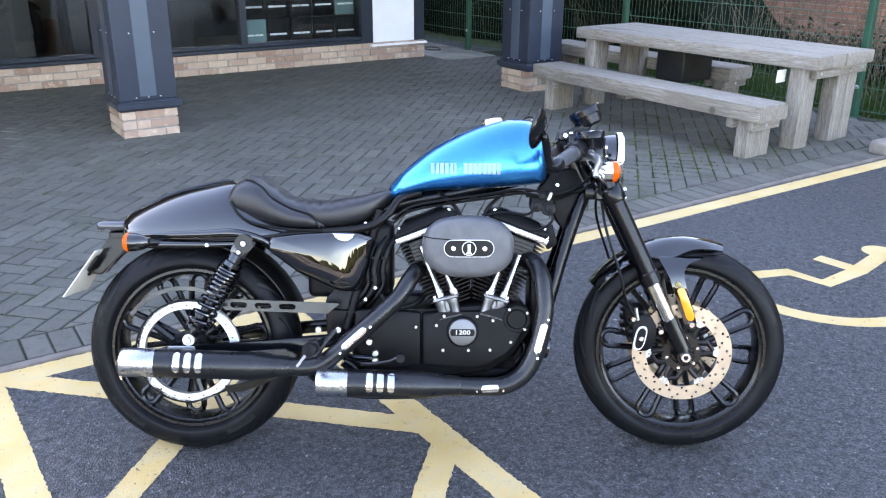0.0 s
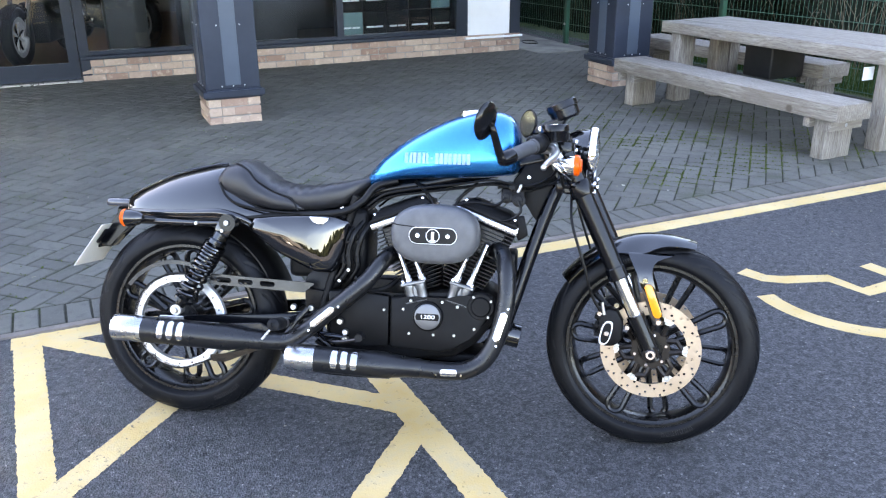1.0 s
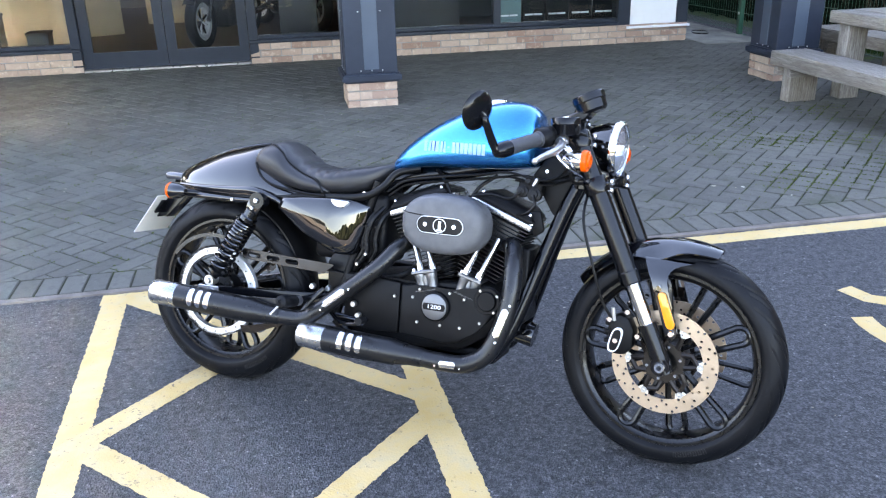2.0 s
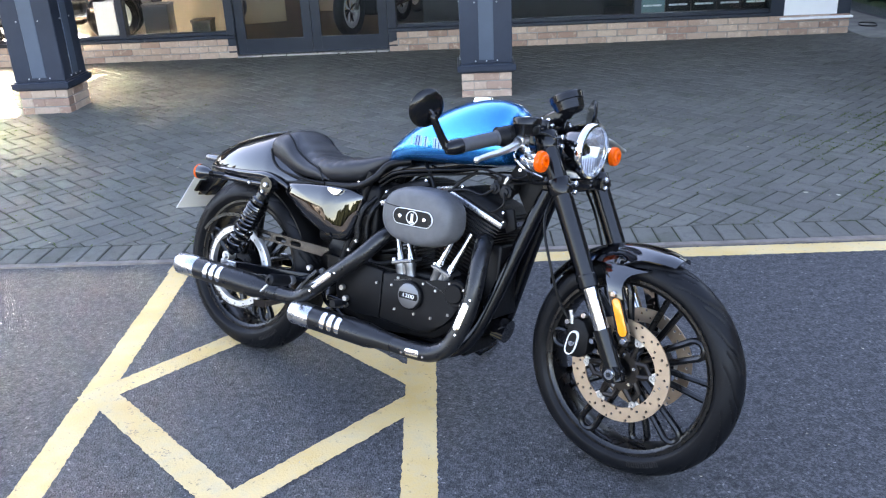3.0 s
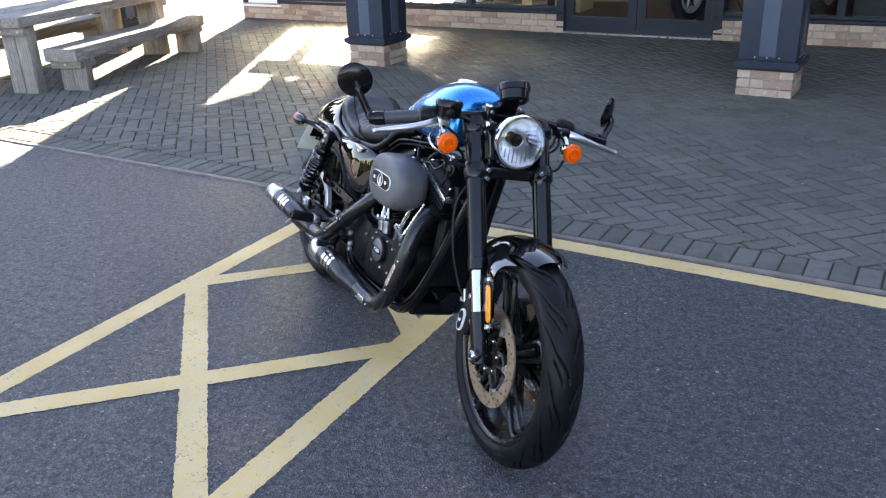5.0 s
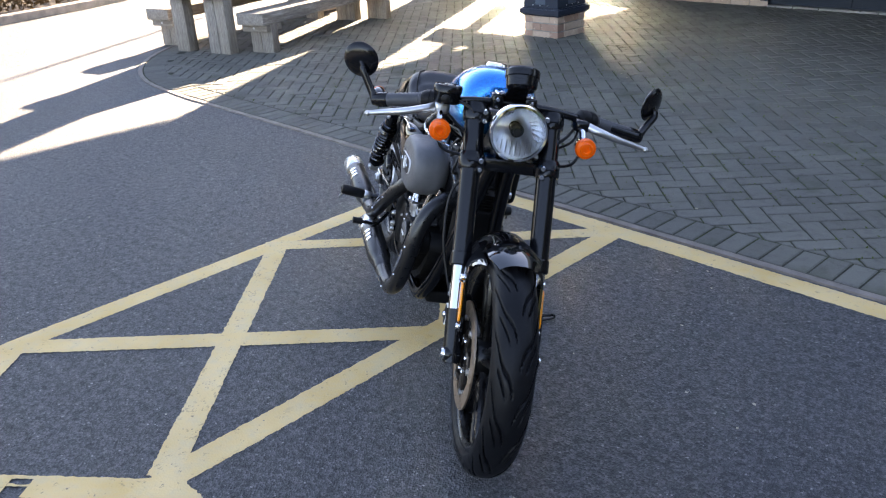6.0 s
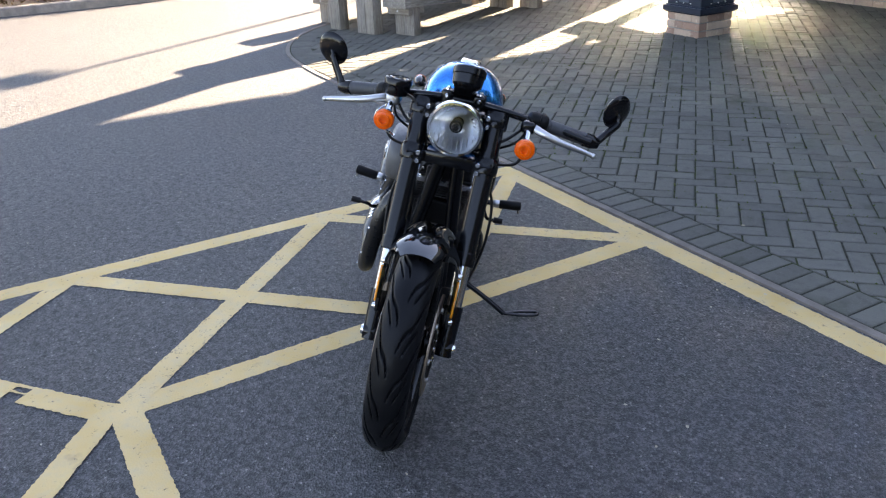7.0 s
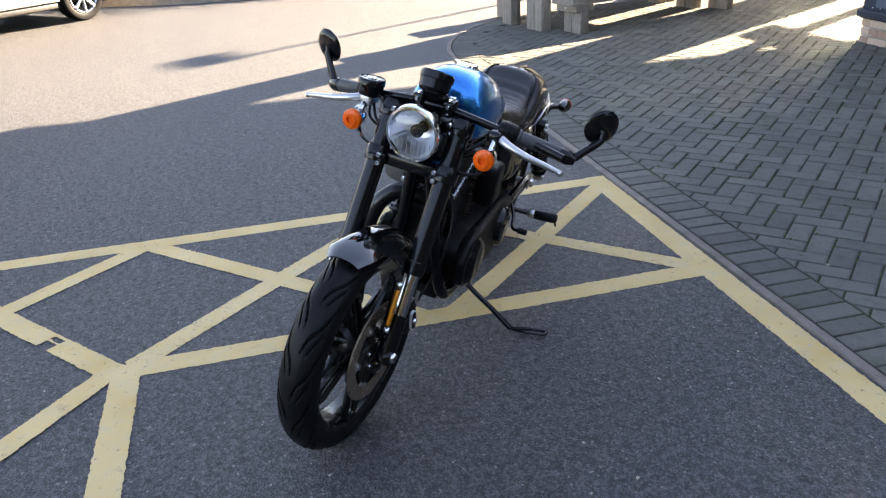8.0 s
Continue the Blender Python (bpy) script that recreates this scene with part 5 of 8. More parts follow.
def body():
    tank = bp("fuel_tank", loft([ring_section(*r, up=0.80, low=0.42, wide=0.36) for r in TANK]), M_BLUE, None, "metallic blue teardrop fuel tank", 60)
    for s in (-1, 1):
        for k in range(15):
            x0 = 0.712 + k * 0.0136
            x1 = x0 + (0.0105 if k != 6 else 0.006)
            z0, z1 = (0.846, 0.878) if k != 6 else (0.859, 0.865)
            bm = bmesh.new()
            rows = []
            for x in (x0, x1):
                rows.append([bm.verts.new((x, s * (tank_skin(x, z) + 0.0009), z)) for z in np.linspace(z0, z1, 5)])
            for m in range(4):
                bm.faces.new((rows[0][m], rows[1][m], rows[1][m + 1], rows[0][m + 1]))
            bp("lettering_bar", bm, M_SILVERINK, tank, "silver-grey painted bar")
    bp("filler_cap", lathe(bmesh.new(), [(0, 0.009), (0.026, 0.009), (0.031, 0.006), (0.034, -0.002), (0.036, -0.014)], (0.897, 0, 1.002), (-0.12, 0, 1), 36), M_CHROME, tank, "polished filler cap")
    bolster = between([(0.128, 0.735, 0.800, 0.100), (0.150, 0.722, 0.822, 0.114), (0.190, 0.705, 0.830, 0.122), (0.222, 0.698, 0.818, 0.126), (0.255, 0.692, 0.782, 0.128),
                       (0.31, 0.684, 0.752, 0.128), (0.36, 0.682, 0.738, 0.126), (0.39, 0.684, 0.716, 0.120), (0.405, 0.686, 0.700, 0.108)], 5)
    seat = bp("seat", loft([ring_section(*r, up=0.55, low=0.5, wide=0.55) for r in bolster]), M_SEAT, None, "black vinyl solo seat with a raised back stop", 60)
    cushion = between([(0.170, 0.76, 0.824, 0.060), (0.180, 0.75, 0.836, 0.077), (0.208, 0.735, 0.834, 0.091), (0.245, 0.72, 0.806, 0.098), (0.295, 0.70, 0.772, 0.103), (0.345, 0.69, 0.762, 0.110), (0.385, 0.684, 0.760, 0.119),
                       (0.42, 0.684, 0.762, 0.119), (0.47, 0.690, 0.771, 0.110), (0.53, 0.708, 0.785, 0.090), (0.575, 0.747, 0.795, 0.064), (0.597, 0.770, 0.797, 0.045)], 7)
    pad = []
    for r in cushion:
        x, zb, zt, w = r
        wave = 0.0046 * abs(math.sin((x - 0.25) * math.pi / 0.034)) if 0.25 < x < 0.50 else 0.0
        pad.append(ring_section(x, zb, zt + wave, w, 0.58, 0.5, 0.6, 32))
    bp("ribbed_pad", loft(pad), M_SEAT, seat, "faintly ribbed seat cushion", 50)

    def on_bolster(x, y):
        _, zb, zt, w = min(bolster, key=lambda q: abs(q[0] - x))
        c = min(0.98, abs(y) / w) ** (1 / 0.55)
        zc = zb + (zt - zb) * 0.55
        return zc + (zt - zc) * math.sqrt(1 - c * c) ** 0.95
    for s in (-1, 1):
        edge = [(q[0], q[3] + 0.002) for q in cushion[3:44:3] if q[0] < 0.375]
        bp("piping", wire([(x, s * y, on_bolster(x, y) + 0.002) for x, y in edge] + [(0.392, s * 0.122, 0.69)], 0.0034, 8), M_CABLE, seat)
        bp("lower_piping", wire([(0.136, s * 0.108, 0.765), (0.16, s * 0.119, 0.728), (0.20, s * 0.127, 0.704), (0.27, s * 0.131, 0.690), (0.34, s * 0.130, 0.684), (0.40, s * 0.124, 0.682)], 0.004, 8), M_CABLE, seat)
        bp("seat_bolt", bolt(bmesh.new(), (0.523, s * 0.093, 0.700), 0.007, 0.006, (0, s, 0), 12), M_CHROME, seat)
    tail_rows = between([(-0.200, 0.672, 0.706, 0.040), (-0.188, 0.656, 0.722, 0.072), (-0.135, 0.644, 0.750, 0.100), (-0.05, 0.640, 0.785, 0.118), (0.04, 0.640, 0.808, 0.128), (0.12, 0.640, 0.820, 0.130), (0.165, 0.642, 0.800, 0.128), (0.22, 0.648, 0.755, 0.126), (0.30, 0.656, 0.712, 0.124), (0.36, 0.664, 0.692, 0.118)], 5)
    tail = bp("tail_cowl", loft([ring_section(*r, up=0.95, low=0.35, wide=0.13) for r in tail_rows]), M_GLOSS, None, "gloss black humped tail cowl", 60)
    ridge = [Vector((r[0], 0, r[2] + 0.002)) for r in tail_rows]
    bp("ridge", sweep(bmesh.new(), ridge[2:26], 0.004, 8), M_GLOSS, tail)
    for s in (-1, 1):
        lip = smooth_path([(-0.165, s * 0.094, 0.668), (-0.06, s * 0.122, 0.668), (0.06, s * 0.136, 0.672), (0.14, s * 0.141, 0.676), (0.195, s * 0.139, 0.668), (0.235, s * 0.132, 0.652), (0.25, s * 0.128, 0.640)], 6)
        bp("cowl_lip", sweep(bmesh.new(), lip, lambda t: 0.013 - 0.006 * abs(2 * t - 1), 12), M_GLOSS, tail, "rounded lip along the cowl flank")
    # inner rear mudguard following the tyre
    bm, rows = bmesh.new(), []
    for k in range(25):
        a = radians(20 + 84 * k / 24)
        row = []
        for layer in (0, 1):
            for m in range(9):
                u = (-1 + m / 4) * (-1 if layer else 1)
                r = (0.341 if layer else 0.346) - 0.02 * abs(u) ** 3
                row.append(bm.verts.new((r * math.cos(a), 0.088 * u, RC[2] + r * math.sin(a))))
        rows.append(row)
    for a, b in zip(rows, rows[1:]):
        for m in range(18):
            bm.faces.new((a[m], a[(m + 1) % 18], b[(m + 1) % 18], b[m]))
    bm.faces.new(rows[0])
    bm.faces.new(rows[-1][::-1])
    bp("rear_mudguard", bm, M_CABLE)
    for s in (-1, 1):
        st = bp("tail_strut", rod(rod(bmesh.new(), (-0.120, s * 0.131, 0.641), (0.075, s * 0.131, 0.641), 0.0105, 14), (0.075, s * 0.131, 0.641), (0.20, s * 0.128, 0.645), 0.0105, 14), M_GLOSS, None, "black strut under the tail")
        for x in (0.073,):
            bp("strut_bolt", bolt(bmesh.new(), (x, s * 0.140, 0.641), 0.0065, 0.006, (0, s, 0), 14), M_CAST, st)
        bl = lathe(bmesh.new(), [(0, -0.050), (0.010, -0.048), (0.020, -0.036), (0.0255, -0.012), (0.026, 0.006), (0, 0.006)], (-0.128, s * 0.181, 0.652), (-1, 0, 0), 28)
        ind = bp("indicator", bl, M_GLOSS, None, "rear indicator with an amber lens")
        bp("lens", lathe(bmesh.new(), [(0.0265, 0.004), (0.027, 0.012), (0.022, 0.018), (0, 0.019)], (-0.128, s * 0.181, 0.652), (-1, 0, 0), 28), M_AMBER, ind, "amber lens")
        bp("stalk", rod(bmesh.new(), (-0.10, s * 0.165, 0.650), (-0.055, s * 0.12, 0.645), 0.010, 12), M_SATIN, ind)
    tl = bp("tail_lamp", boxes((-0.285, -0.165, -0.036, 0.036, 0.672, 0.700), bevel=0.012), M_SMOKE, None, "small smoked tail lamp")
    bp("lamp_base", boxes((-0.25, -0.15, -0.03, 0.03, 0.645, 0.671), bevel=0.006), M_SATIN, tl)
    hang = side_plate([(-0.16, 0.665), (-0.24, 0.665), (-0.285, 0.60), (-0.315, 0.545), (-0.275, 0.538), (-0.245, 0.58), (-0.20, 0.62)], -0.028, 0.028, 0.004, 1)
    ph = bp("plate_holder", hang, M_SATIN, None, "black number plate hanger")
    bm = boxes((-0.088, 0.088, -0.0016, 0.0016, -0.085, 0.085), bevel=0.001)
    bmesh.ops.transform(bm, verts=bm.verts, matrix=Matrix.Translation((-0.318, 0, 0.548)) @ Matrix.Rotation(radians(90), 4, "Z") @ Matrix.Rotation(radians(36), 4, "X"))
    bp("number_plate", bm, M_PLATE, ph, "pale number plate seen from its plain back")
    hold = boxes((-0.062, 0.066, -0.014, -0.003, 0.012, 0.070), (-0.030, 0.080, -0.012, -0.003, -0.010, 0.012), bevel=0.004)
    bmesh.ops.transform(hold, verts=hold.verts, matrix=Matrix.Translation((-0.318, 0, 0.548)) @ Matrix.Rotation(radians(90), 4, "Z") @ Matrix.Rotation(radians(36), 4, "X"))
    bp("plate_bracket", hold, M_SATIN, ph)
    # side covers
    for s in (-1, 1):
        out = [(0.238, 0.632), (0.256, 0.664), (0.33, 0.674), (0.45, 0.680), (0.512, 0.677), (0.552, 0.660), (0.545, 0.600), (0.516, 0.520), (0.498, 0.504), (0.450, 0.507), (0.330, 0.562)]
        sc = bp("side_cover", domed(out, s), M_GLOSS, None, "gloss black side cover", 60)
        mo = [(0.432, 0.676), (0.440, 0.664), (0.452, 0.656), (0.466, 0.653), (0.480, 0.656), (0.490, 0.664), (0.496, 0.674)]
        bp("cover_badge", side_plate(mo, s * 0.128, s * 0.1475, 0.002, 1), M_CHROME, sc, "half-moon bright badge")


body()


# -- engine --
def engine():
    case = [(0.49, 0.44), (0.60, 0.455), (0.70, 0.452), (0.90, 0.478), (0.985, 0.468), (1.012, 0.43), (1.0, 0.38), (0.95, 0.31), (0.88, 0.262), (0.70, 0.25), (0.52, 0.262), (0.48, 0.32)]
    eng = bp("engine", side_plate(case, -0.118, 0.125, 0.014, 2), M_MATT, None, "black air-cooled v-twin engine")
    cov = [(0.688, 0.446), (0.74, 0.449), (0.86, 0.450), (0.895, 0.449), (0.925, 0.462), (0.965, 0.472), (0.998, 0.462), (1.006, 0.43), (0.99, 0.395), (0.955, 0.355), (0.93, 0.328), (0.885, 0.292), (0.84, 0.282), (0.688, 0.290)]
    bp("cam_cover", side_plate(cov, -0.112, -0.150, 0.010, 3), M_MATT, eng, "smooth black timing cover")
    spr = [(0.495, 0.452), (0.56, 0.458), (0.684, 0.446), (0.684, 0.290), (0.60, 0.286), (0.512, 0.296), (0.497, 0.35)]
    bp("sprocket_cover", side_plate(spr, -0.110, -0.142, 0.008, 2), M_MATT, eng, "plain black sprocket cover")
    bp("round_cover", lathe(bmesh.new(), [(0, -0.160), (0.026, -0.160), (0.028, -0.157), (0.030, -0.153), (0.038, -0.153), (0.043, -0.146), (0.043, -0.12)], (0.962, 0, 0.430), (0, 1, 0), 40), M_MATT, eng)
    bp("engine_badge", lathe(bmesh.new(), [(0, -0.166), (0.036, -0.166), (0.0385, -0.165), (0.040, -0.160), (0.040, -0.14)], (0.805, 0, 0.393), (0, 1, 0), 44), M_BADGE, eng, "brushed round engine badge with a number")
    bp("badge_ring", lathe(bmesh.new(), [(0.0392, -0.163), (0.0435, -0.161), (0.046, -0.152), (0.046, -0.14), (0.0392, -0.14)], (0.805, 0, 0.393), (0, 1, 0), 44, True), M_MATT, eng)
    for px, pz in ((0.752, 0.438), (0.730, 0.411), (0.671, 0.406), (0.847, 0.438), (0.893, 0.426), (0.749, 0.338), (0.823, 0.338), (0.885, 0.339), (0.945, 0.362), (0.940, 0.458), (0.992, 0.448), (0.985, 0.400)):
        bp("cover_bolt", bolt(bmesh.new(), (px, -0.151, pz), 0.0046, 0.004), M_CAST, eng)
    # left-hand primary cover
    pr = [(0.44, 0.44), (0.56, 0.468), (0.85, 0.468), (0.96, 0.46), (1.02, 0.41), (1.0, 0.32), (0.92, 0.275), (0.56, 0.262), (0.46, 0.30), (0.43, 0.37)]
    bp("primary_cover", side_plate(pr, 0.12, 0.160, 0.018, 3), M_MATT, eng, "long black primary cover")
    bp("clutch_cover", lathe(bmesh.new(), [(0, 0.024), (0.058, 0.024), (0.068, 0.020), (0.074, 0.010), (0.078, -0.01)], (0.575, 0.160, 0.368), (0, 1, 0), 40), M_SATIN, eng, "round black clutch cover")
    bp("alternator_cover", lathe(bmesh.new(), [(0, 0.020), (0.055, 0.020), (0.068, 0.015), (0.082, 0.004), (0.088, -0.01)], (0.895, 0.160, 0.368), (0, 1, 0), 40), M_SATIN, eng, "round black alternator cover")
    bp("sump", boxes((0.56, 0.98, -0.085, 0.085, 0.225, 0.27), bevel=0.012), M_MATT, eng)
    bp("oil_filter", rod(bmesh.new(), (1.0, 0, 0.33), (1.075, 0, 0.315), 0.037, 28), M_GLOSS, eng)
    bp("regulator", boxes((1.010, 1.056, -0.070, 0.070, 0.36, 0.585), bevel=0.008), M_MATT, eng)
    # cylinders
    for ang, tag in ((radians(21), 1), (radians(-21), -1)):
        o = Vector((0.834, 0, 0.345))
        d, q = Vector((math.sin(ang), 0, math.cos(ang))), Vector((math.cos(ang), 0, -math.sin(ang)))
        at = lambda a, b, y=0.0: o + d * a + q * b + Vector((0, y, 0))
        frame_m = Matrix((q, Vector((0, 1, 0)), d)).transposed().to_4x4()
        frame_m.translation = o

        def placed(bm):
            bmesh.ops.transform(bm, matrix=frame_m, verts=bm.verts)
            return bm
        fins = lathe(bmesh.new(), [(0, 0.10), (0.054, 0.10), (0.054, 0.255), (0, 0.255)], (0, 0, 0), (0, 0, 1), 32)
        bp("cylinder", placed(fins), M_MATT, eng, "black finned cylinder")
        for k in range(11):
            h = 0.128 + k * 0.0115
            w = 0.068 + 0.021 * (k / 10)
            fin = bmesh.new()
            inner = min(w, h * 0.384 - 0.003)
            box(fin, -(inner if tag > 0 else w), w if tag > 0 else inner, -0.080, 0.080, h, h + 0.0034, 0.0012, 1)
            bp("fin", placed(fin), M_FIN, eng)
        head = bmesh.new()
        box(head, -0.074, 0.074, -0.075, 0.075, 0.258, 0.350, 0.006, 1)
        for k in range(8):
            h = 0.262 + k * 0.0112
            fin = bmesh.new()
            box(fin, -0.090 - 0.0012 * k, 0.090 + 0.0012 * k, -0.084, 0.084, h, h + 0.0034, 0.001, 1)
            bp("fin", placed(fin), M_FIN, eng)
        bp("cylinder_head", placed(head), M_FIN, eng, "black finned cylinder head")
        band = bmesh.new()
        box(band, -0.101, 0.101, -0.090, 0.090, 0.351, 0.369, 0.003, 2)
        bp("rocker_band", placed(band), M_BAND, eng, "bright band under the rocker cover")
        lower = bmesh.new()
        box(lower, -0.097, 0.097, -0.086, 0.086, 0.3695, 0.383, 0.005, 2)
        bp("rocker_base", placed(lower), M_MATT, eng)
        top = loft([[Vector((x, y, z)) for x, y in ((-w, -g), (0, -g - 0.002), (w, -g), (w + 0.002, 0), (w, g), (0, g + 0.002), (-w, g), (-w - 0.002, 0))] for w, g, z in ((0.090, 0.082, 0.382), (0.088, 0.080, 0.388), (0.066, 0.070, 0.400), (0.060, 0.062, 0.406), (0.050, 0.050, 0.408))])
        bp("rocker_cover", placed(top), M_MATT, eng, "black rocker cover")
        for bx in (-0.066, 0.066):
            b2 = bolt(bmesh.new(), (bx * 1.2, -0.072, 0.392), 0.0055, 0.006, (0, 0, 1))
            bp("rocker_bolt", placed(b2), M_CHROME, eng)
        bp("spark_cap", wire([at(0.30, -tag * 0.07, -0.06), at(0.325, -tag * 0.10, -0.075), at(0.39, -tag * 0.10, -0.07), at(0.45, -tag * 0.07, -0.04)], 0.006, 8), M_CABLE, eng)
    tubes = (((0.686, -0.105, 0.635), (0.742, -0.130, 0.490)), ((0.730, -0.112, 0.63), (0.784, -0.132, 0.497)), ((0.932, -0.112, 0.63), (0.884, -0.132, 0.497)), ((0.970, -0.105, 0.61), (0.924, -0.130, 0.488)))
    for a, b in tubes:
        t = bp("pushrod_tube", rod(bmesh.new(), a, b, 0.0095, 16), M_TUBE, eng, "polished pushrod tube")
        m = Vector(a).lerp(Vector(b), 0.86)
        bp("tube_collar", rod(bmesh.new(), m, b, 0.0125, 16), M_TUBE, t)
    for cx, tilt in ((0.762, 14), (0.896, -16)):
        lb = boxes((-0.036, 0.036, -0.150, -0.09, -0.034, -0.024), (-0.012, 0.012, -0.138, -0.09, -0.025, 0.019), bevel=0.003)
        for bx in (-0.018, 0.018):
            lathe(lb, [(0.0, -0.026), (0.0165, -0.026), (0.0155, 0.004), (0.0175, 0.010), (0.0175, 0.0205), (0.0, 0.0205)], (bx, -0.130, 0), (0, 0, 1), 18)
        bmesh.ops.transform(lb, verts=lb.verts, matrix=Matrix.Translation((cx, 0, 0.464)) @ Matrix.Rotation(radians(-tilt), 4, "Y"))
        blk = bp("lifter_block", lb, M_LIFT, eng, "silver lifter block")
        cp = boxes((-0.038, 0.038, -0.152, -0.088, 0.021, 0.032), bevel=0.003)
        bmesh.ops.transform(cp, verts=cp.verts, matrix=Matrix.Translation((cx, 0, 0.464)) @ Matrix.Rotation(radians(-tilt), 4, "Y"))
        bp("block_cap", cp, M_LIFT, blk)
        for bx in (-0.03, 0.03):
            bb = bolt(bmesh.new(), (bx, -0.145, 0.032), 0.005, 0.008, (0, 0, 1))
            bmesh.ops.transform(bb, verts=bb.verts, matrix=Matrix.Translation((cx, 0, 0.464)) @ Matrix.Rotation(radians(-tilt), 4, "Y"))
            bp("cap_bolt", bb, M_CHROME, blk)
    # carburation behind the air cleaner, hoses, coil
    bp("intake", boxes((0.78, 0.86, -0.09, 0.06, 0.56, 0.66), bevel=0.015), M_MATT, eng)
    bp("hose", wire([(0.56, -0.09, 0.50), (0.60, -0.10, 0.455), (0.66, -0.09, 0.46), (0.70, -0.06, 0.49)], 0.009, 10), M_CABLE, eng)
    bp("oil_tank", boxes((0.35, 0.600, -0.084, 0.084, 0.480, 0.700), bevel=0.02), M_MATT, eng, "black oil tank behind the side cover")
    for dx, dy in ((0.0, -0.108), (0.024, -0.094), (-0.02, -0.092)):
        bp("hose", wire([(0.585 + dx, dy + 0.03, 0.66), (0.562 + dx, dy, 0.62), (0.548 + dx, dy - 0.004, 0.565), (0.551 + dx, dy - 0.004, 0.525), (0.528 + dx, dy, 0.485), (0.50 + dx, dy + 0.02, 0.455)], 0.0085, 10), M_CABLE, eng, "black oil hose")
        for hz in (0.535, 0.552, 0.598):
            bp("hose_clip", rod(bmesh.new(), (0.5485 + dx, dy - 0.004, hz), (0.549 + dx, dy - 0.004, hz + 0.007), 0.0105, 12), M_MATT, eng)
    for px, pz in ((0.524, 0.482), (0.552, 0.516)):
        bp("hose_bolt", bolt(bmesh.new(), (px, -0.120, pz), 0.006, 0.006, (0, -1, 0), 10), M_CAST, eng)


engine()


def badge_number():
    band = side_plate([(0.773, 0.383), (0.837, 0.383), (0.841, 0.393), (0.837, 0.403), (0.773, 0.403), (0.769, 0.393)], -0.1655, -0.1664)
    bp("badge_band", band, M_MATT, bpy.data.objects["engine_badge"], "dark band behind the number")
    cu = bpy.data.curves.new("badge_number", "FONT")
    cu.body, cu.size, cu.extrude, cu.align_x, cu.align_y = "1200", 0.0185, 0.0006, "CENTER", "CENTER"
    cu.materials.append(M_WHITE)
    ob = new("badge_number", cu)
    ob.parent = bpy.data.objects["engine_badge"]
    ob.matrix_local = Matrix.Translation((0.805, -0.1668, 0.393)) @ Matrix.Rotation(radians(90), 4, "X") @ Matrix.Diagonal((1.25, 0.9, 1, 1))


badge_number()


def stadium(cx, cz, hl, hh, n=40):
    out = []
    for k in range(n):
        a = 2 * math.pi * k / n
        c, s = math.cos(a), math.sin(a)
        out.append((cx + (hl - hh) * (1 if c > 0 else -1) * min(1.0, abs(c) * 6) + hh * c, cz + hh * s))
    return out


def air_cleaner():
    cx, cz = 0.820, 0.640
    rings = []
    for y, k in ((-0.085, 0.86), (-0.100, 0.93), (-0.112, 0.985), (-0.125, 1.0), (-0.160, 0.995), (-0.178, 0.97), (-0.190, 0.92), (-0.197, 0.84), (-0.200, 0.72), (-0.201, 0.4)):
        ring = []
        for m in range(64):
            a = 2 * math.pi * m / 64
            c, s = math.cos(a), math.sin(a)
            ring.append(Vector((cx + 0.132 * k * math.copysign(abs(c) ** 0.78, c), y, cz + 0.088 * k * math.copysign(abs(s) ** 0.84, s))))
        rings.append(ring)
    ac = bp("air_cleaner", loft(rings), M_GREY, None, "oval grey air cleaner cover", 60)
    # crease line on the rear half
    bp("crease", wire([(0.693, -0.182, 0.672), (0.72, -0.199, 0.668), (0.77, -0.2012, 0.664)], 0.0016, 6), M_MATT, ac)
    out = stadium(cx, cz, 0.0705, 0.0245, 48)
    inner = stadium(cx, cz, 0.0687, 0.0227, 48)
    bp("plate_rim", side_plate(out, -0.199, -0.2055), M_WHITE, ac, "bright oval rim")
    bp("name_plate", side_plate(inner, -0.200, -0.2068), M_CABLE, ac)
    bp("emblem_ring", lathe(bmesh.new(), [(0.0182, -0.2085), (0.0202, -0.2085), (0.0202, -0.206), (0.0182, -0.206)], (cx, 0, cz), (0, 1, 0), 36, True), M_WHITE, ac)
    bp("emblem", boxes((cx - 0.004, cx + 0.004, -0.2088, -0.2065, cz - 0.012, cz + 0.012), (cx - 0.008, cx + 0.008, -0.2088, -0.2065, cz - 0.0155, cz - 0.0115)), M_WHITE, ac, "plain bright emblem bar")
    for s in (-1, 1):
        bp("plate_bolt", bolt(bmesh.new(), (cx + s * 0.044, -0.2068, cz), 0.0068, 0.004, (0, -1, 0), 16), M_CHROME, ac)


air_cleaner()


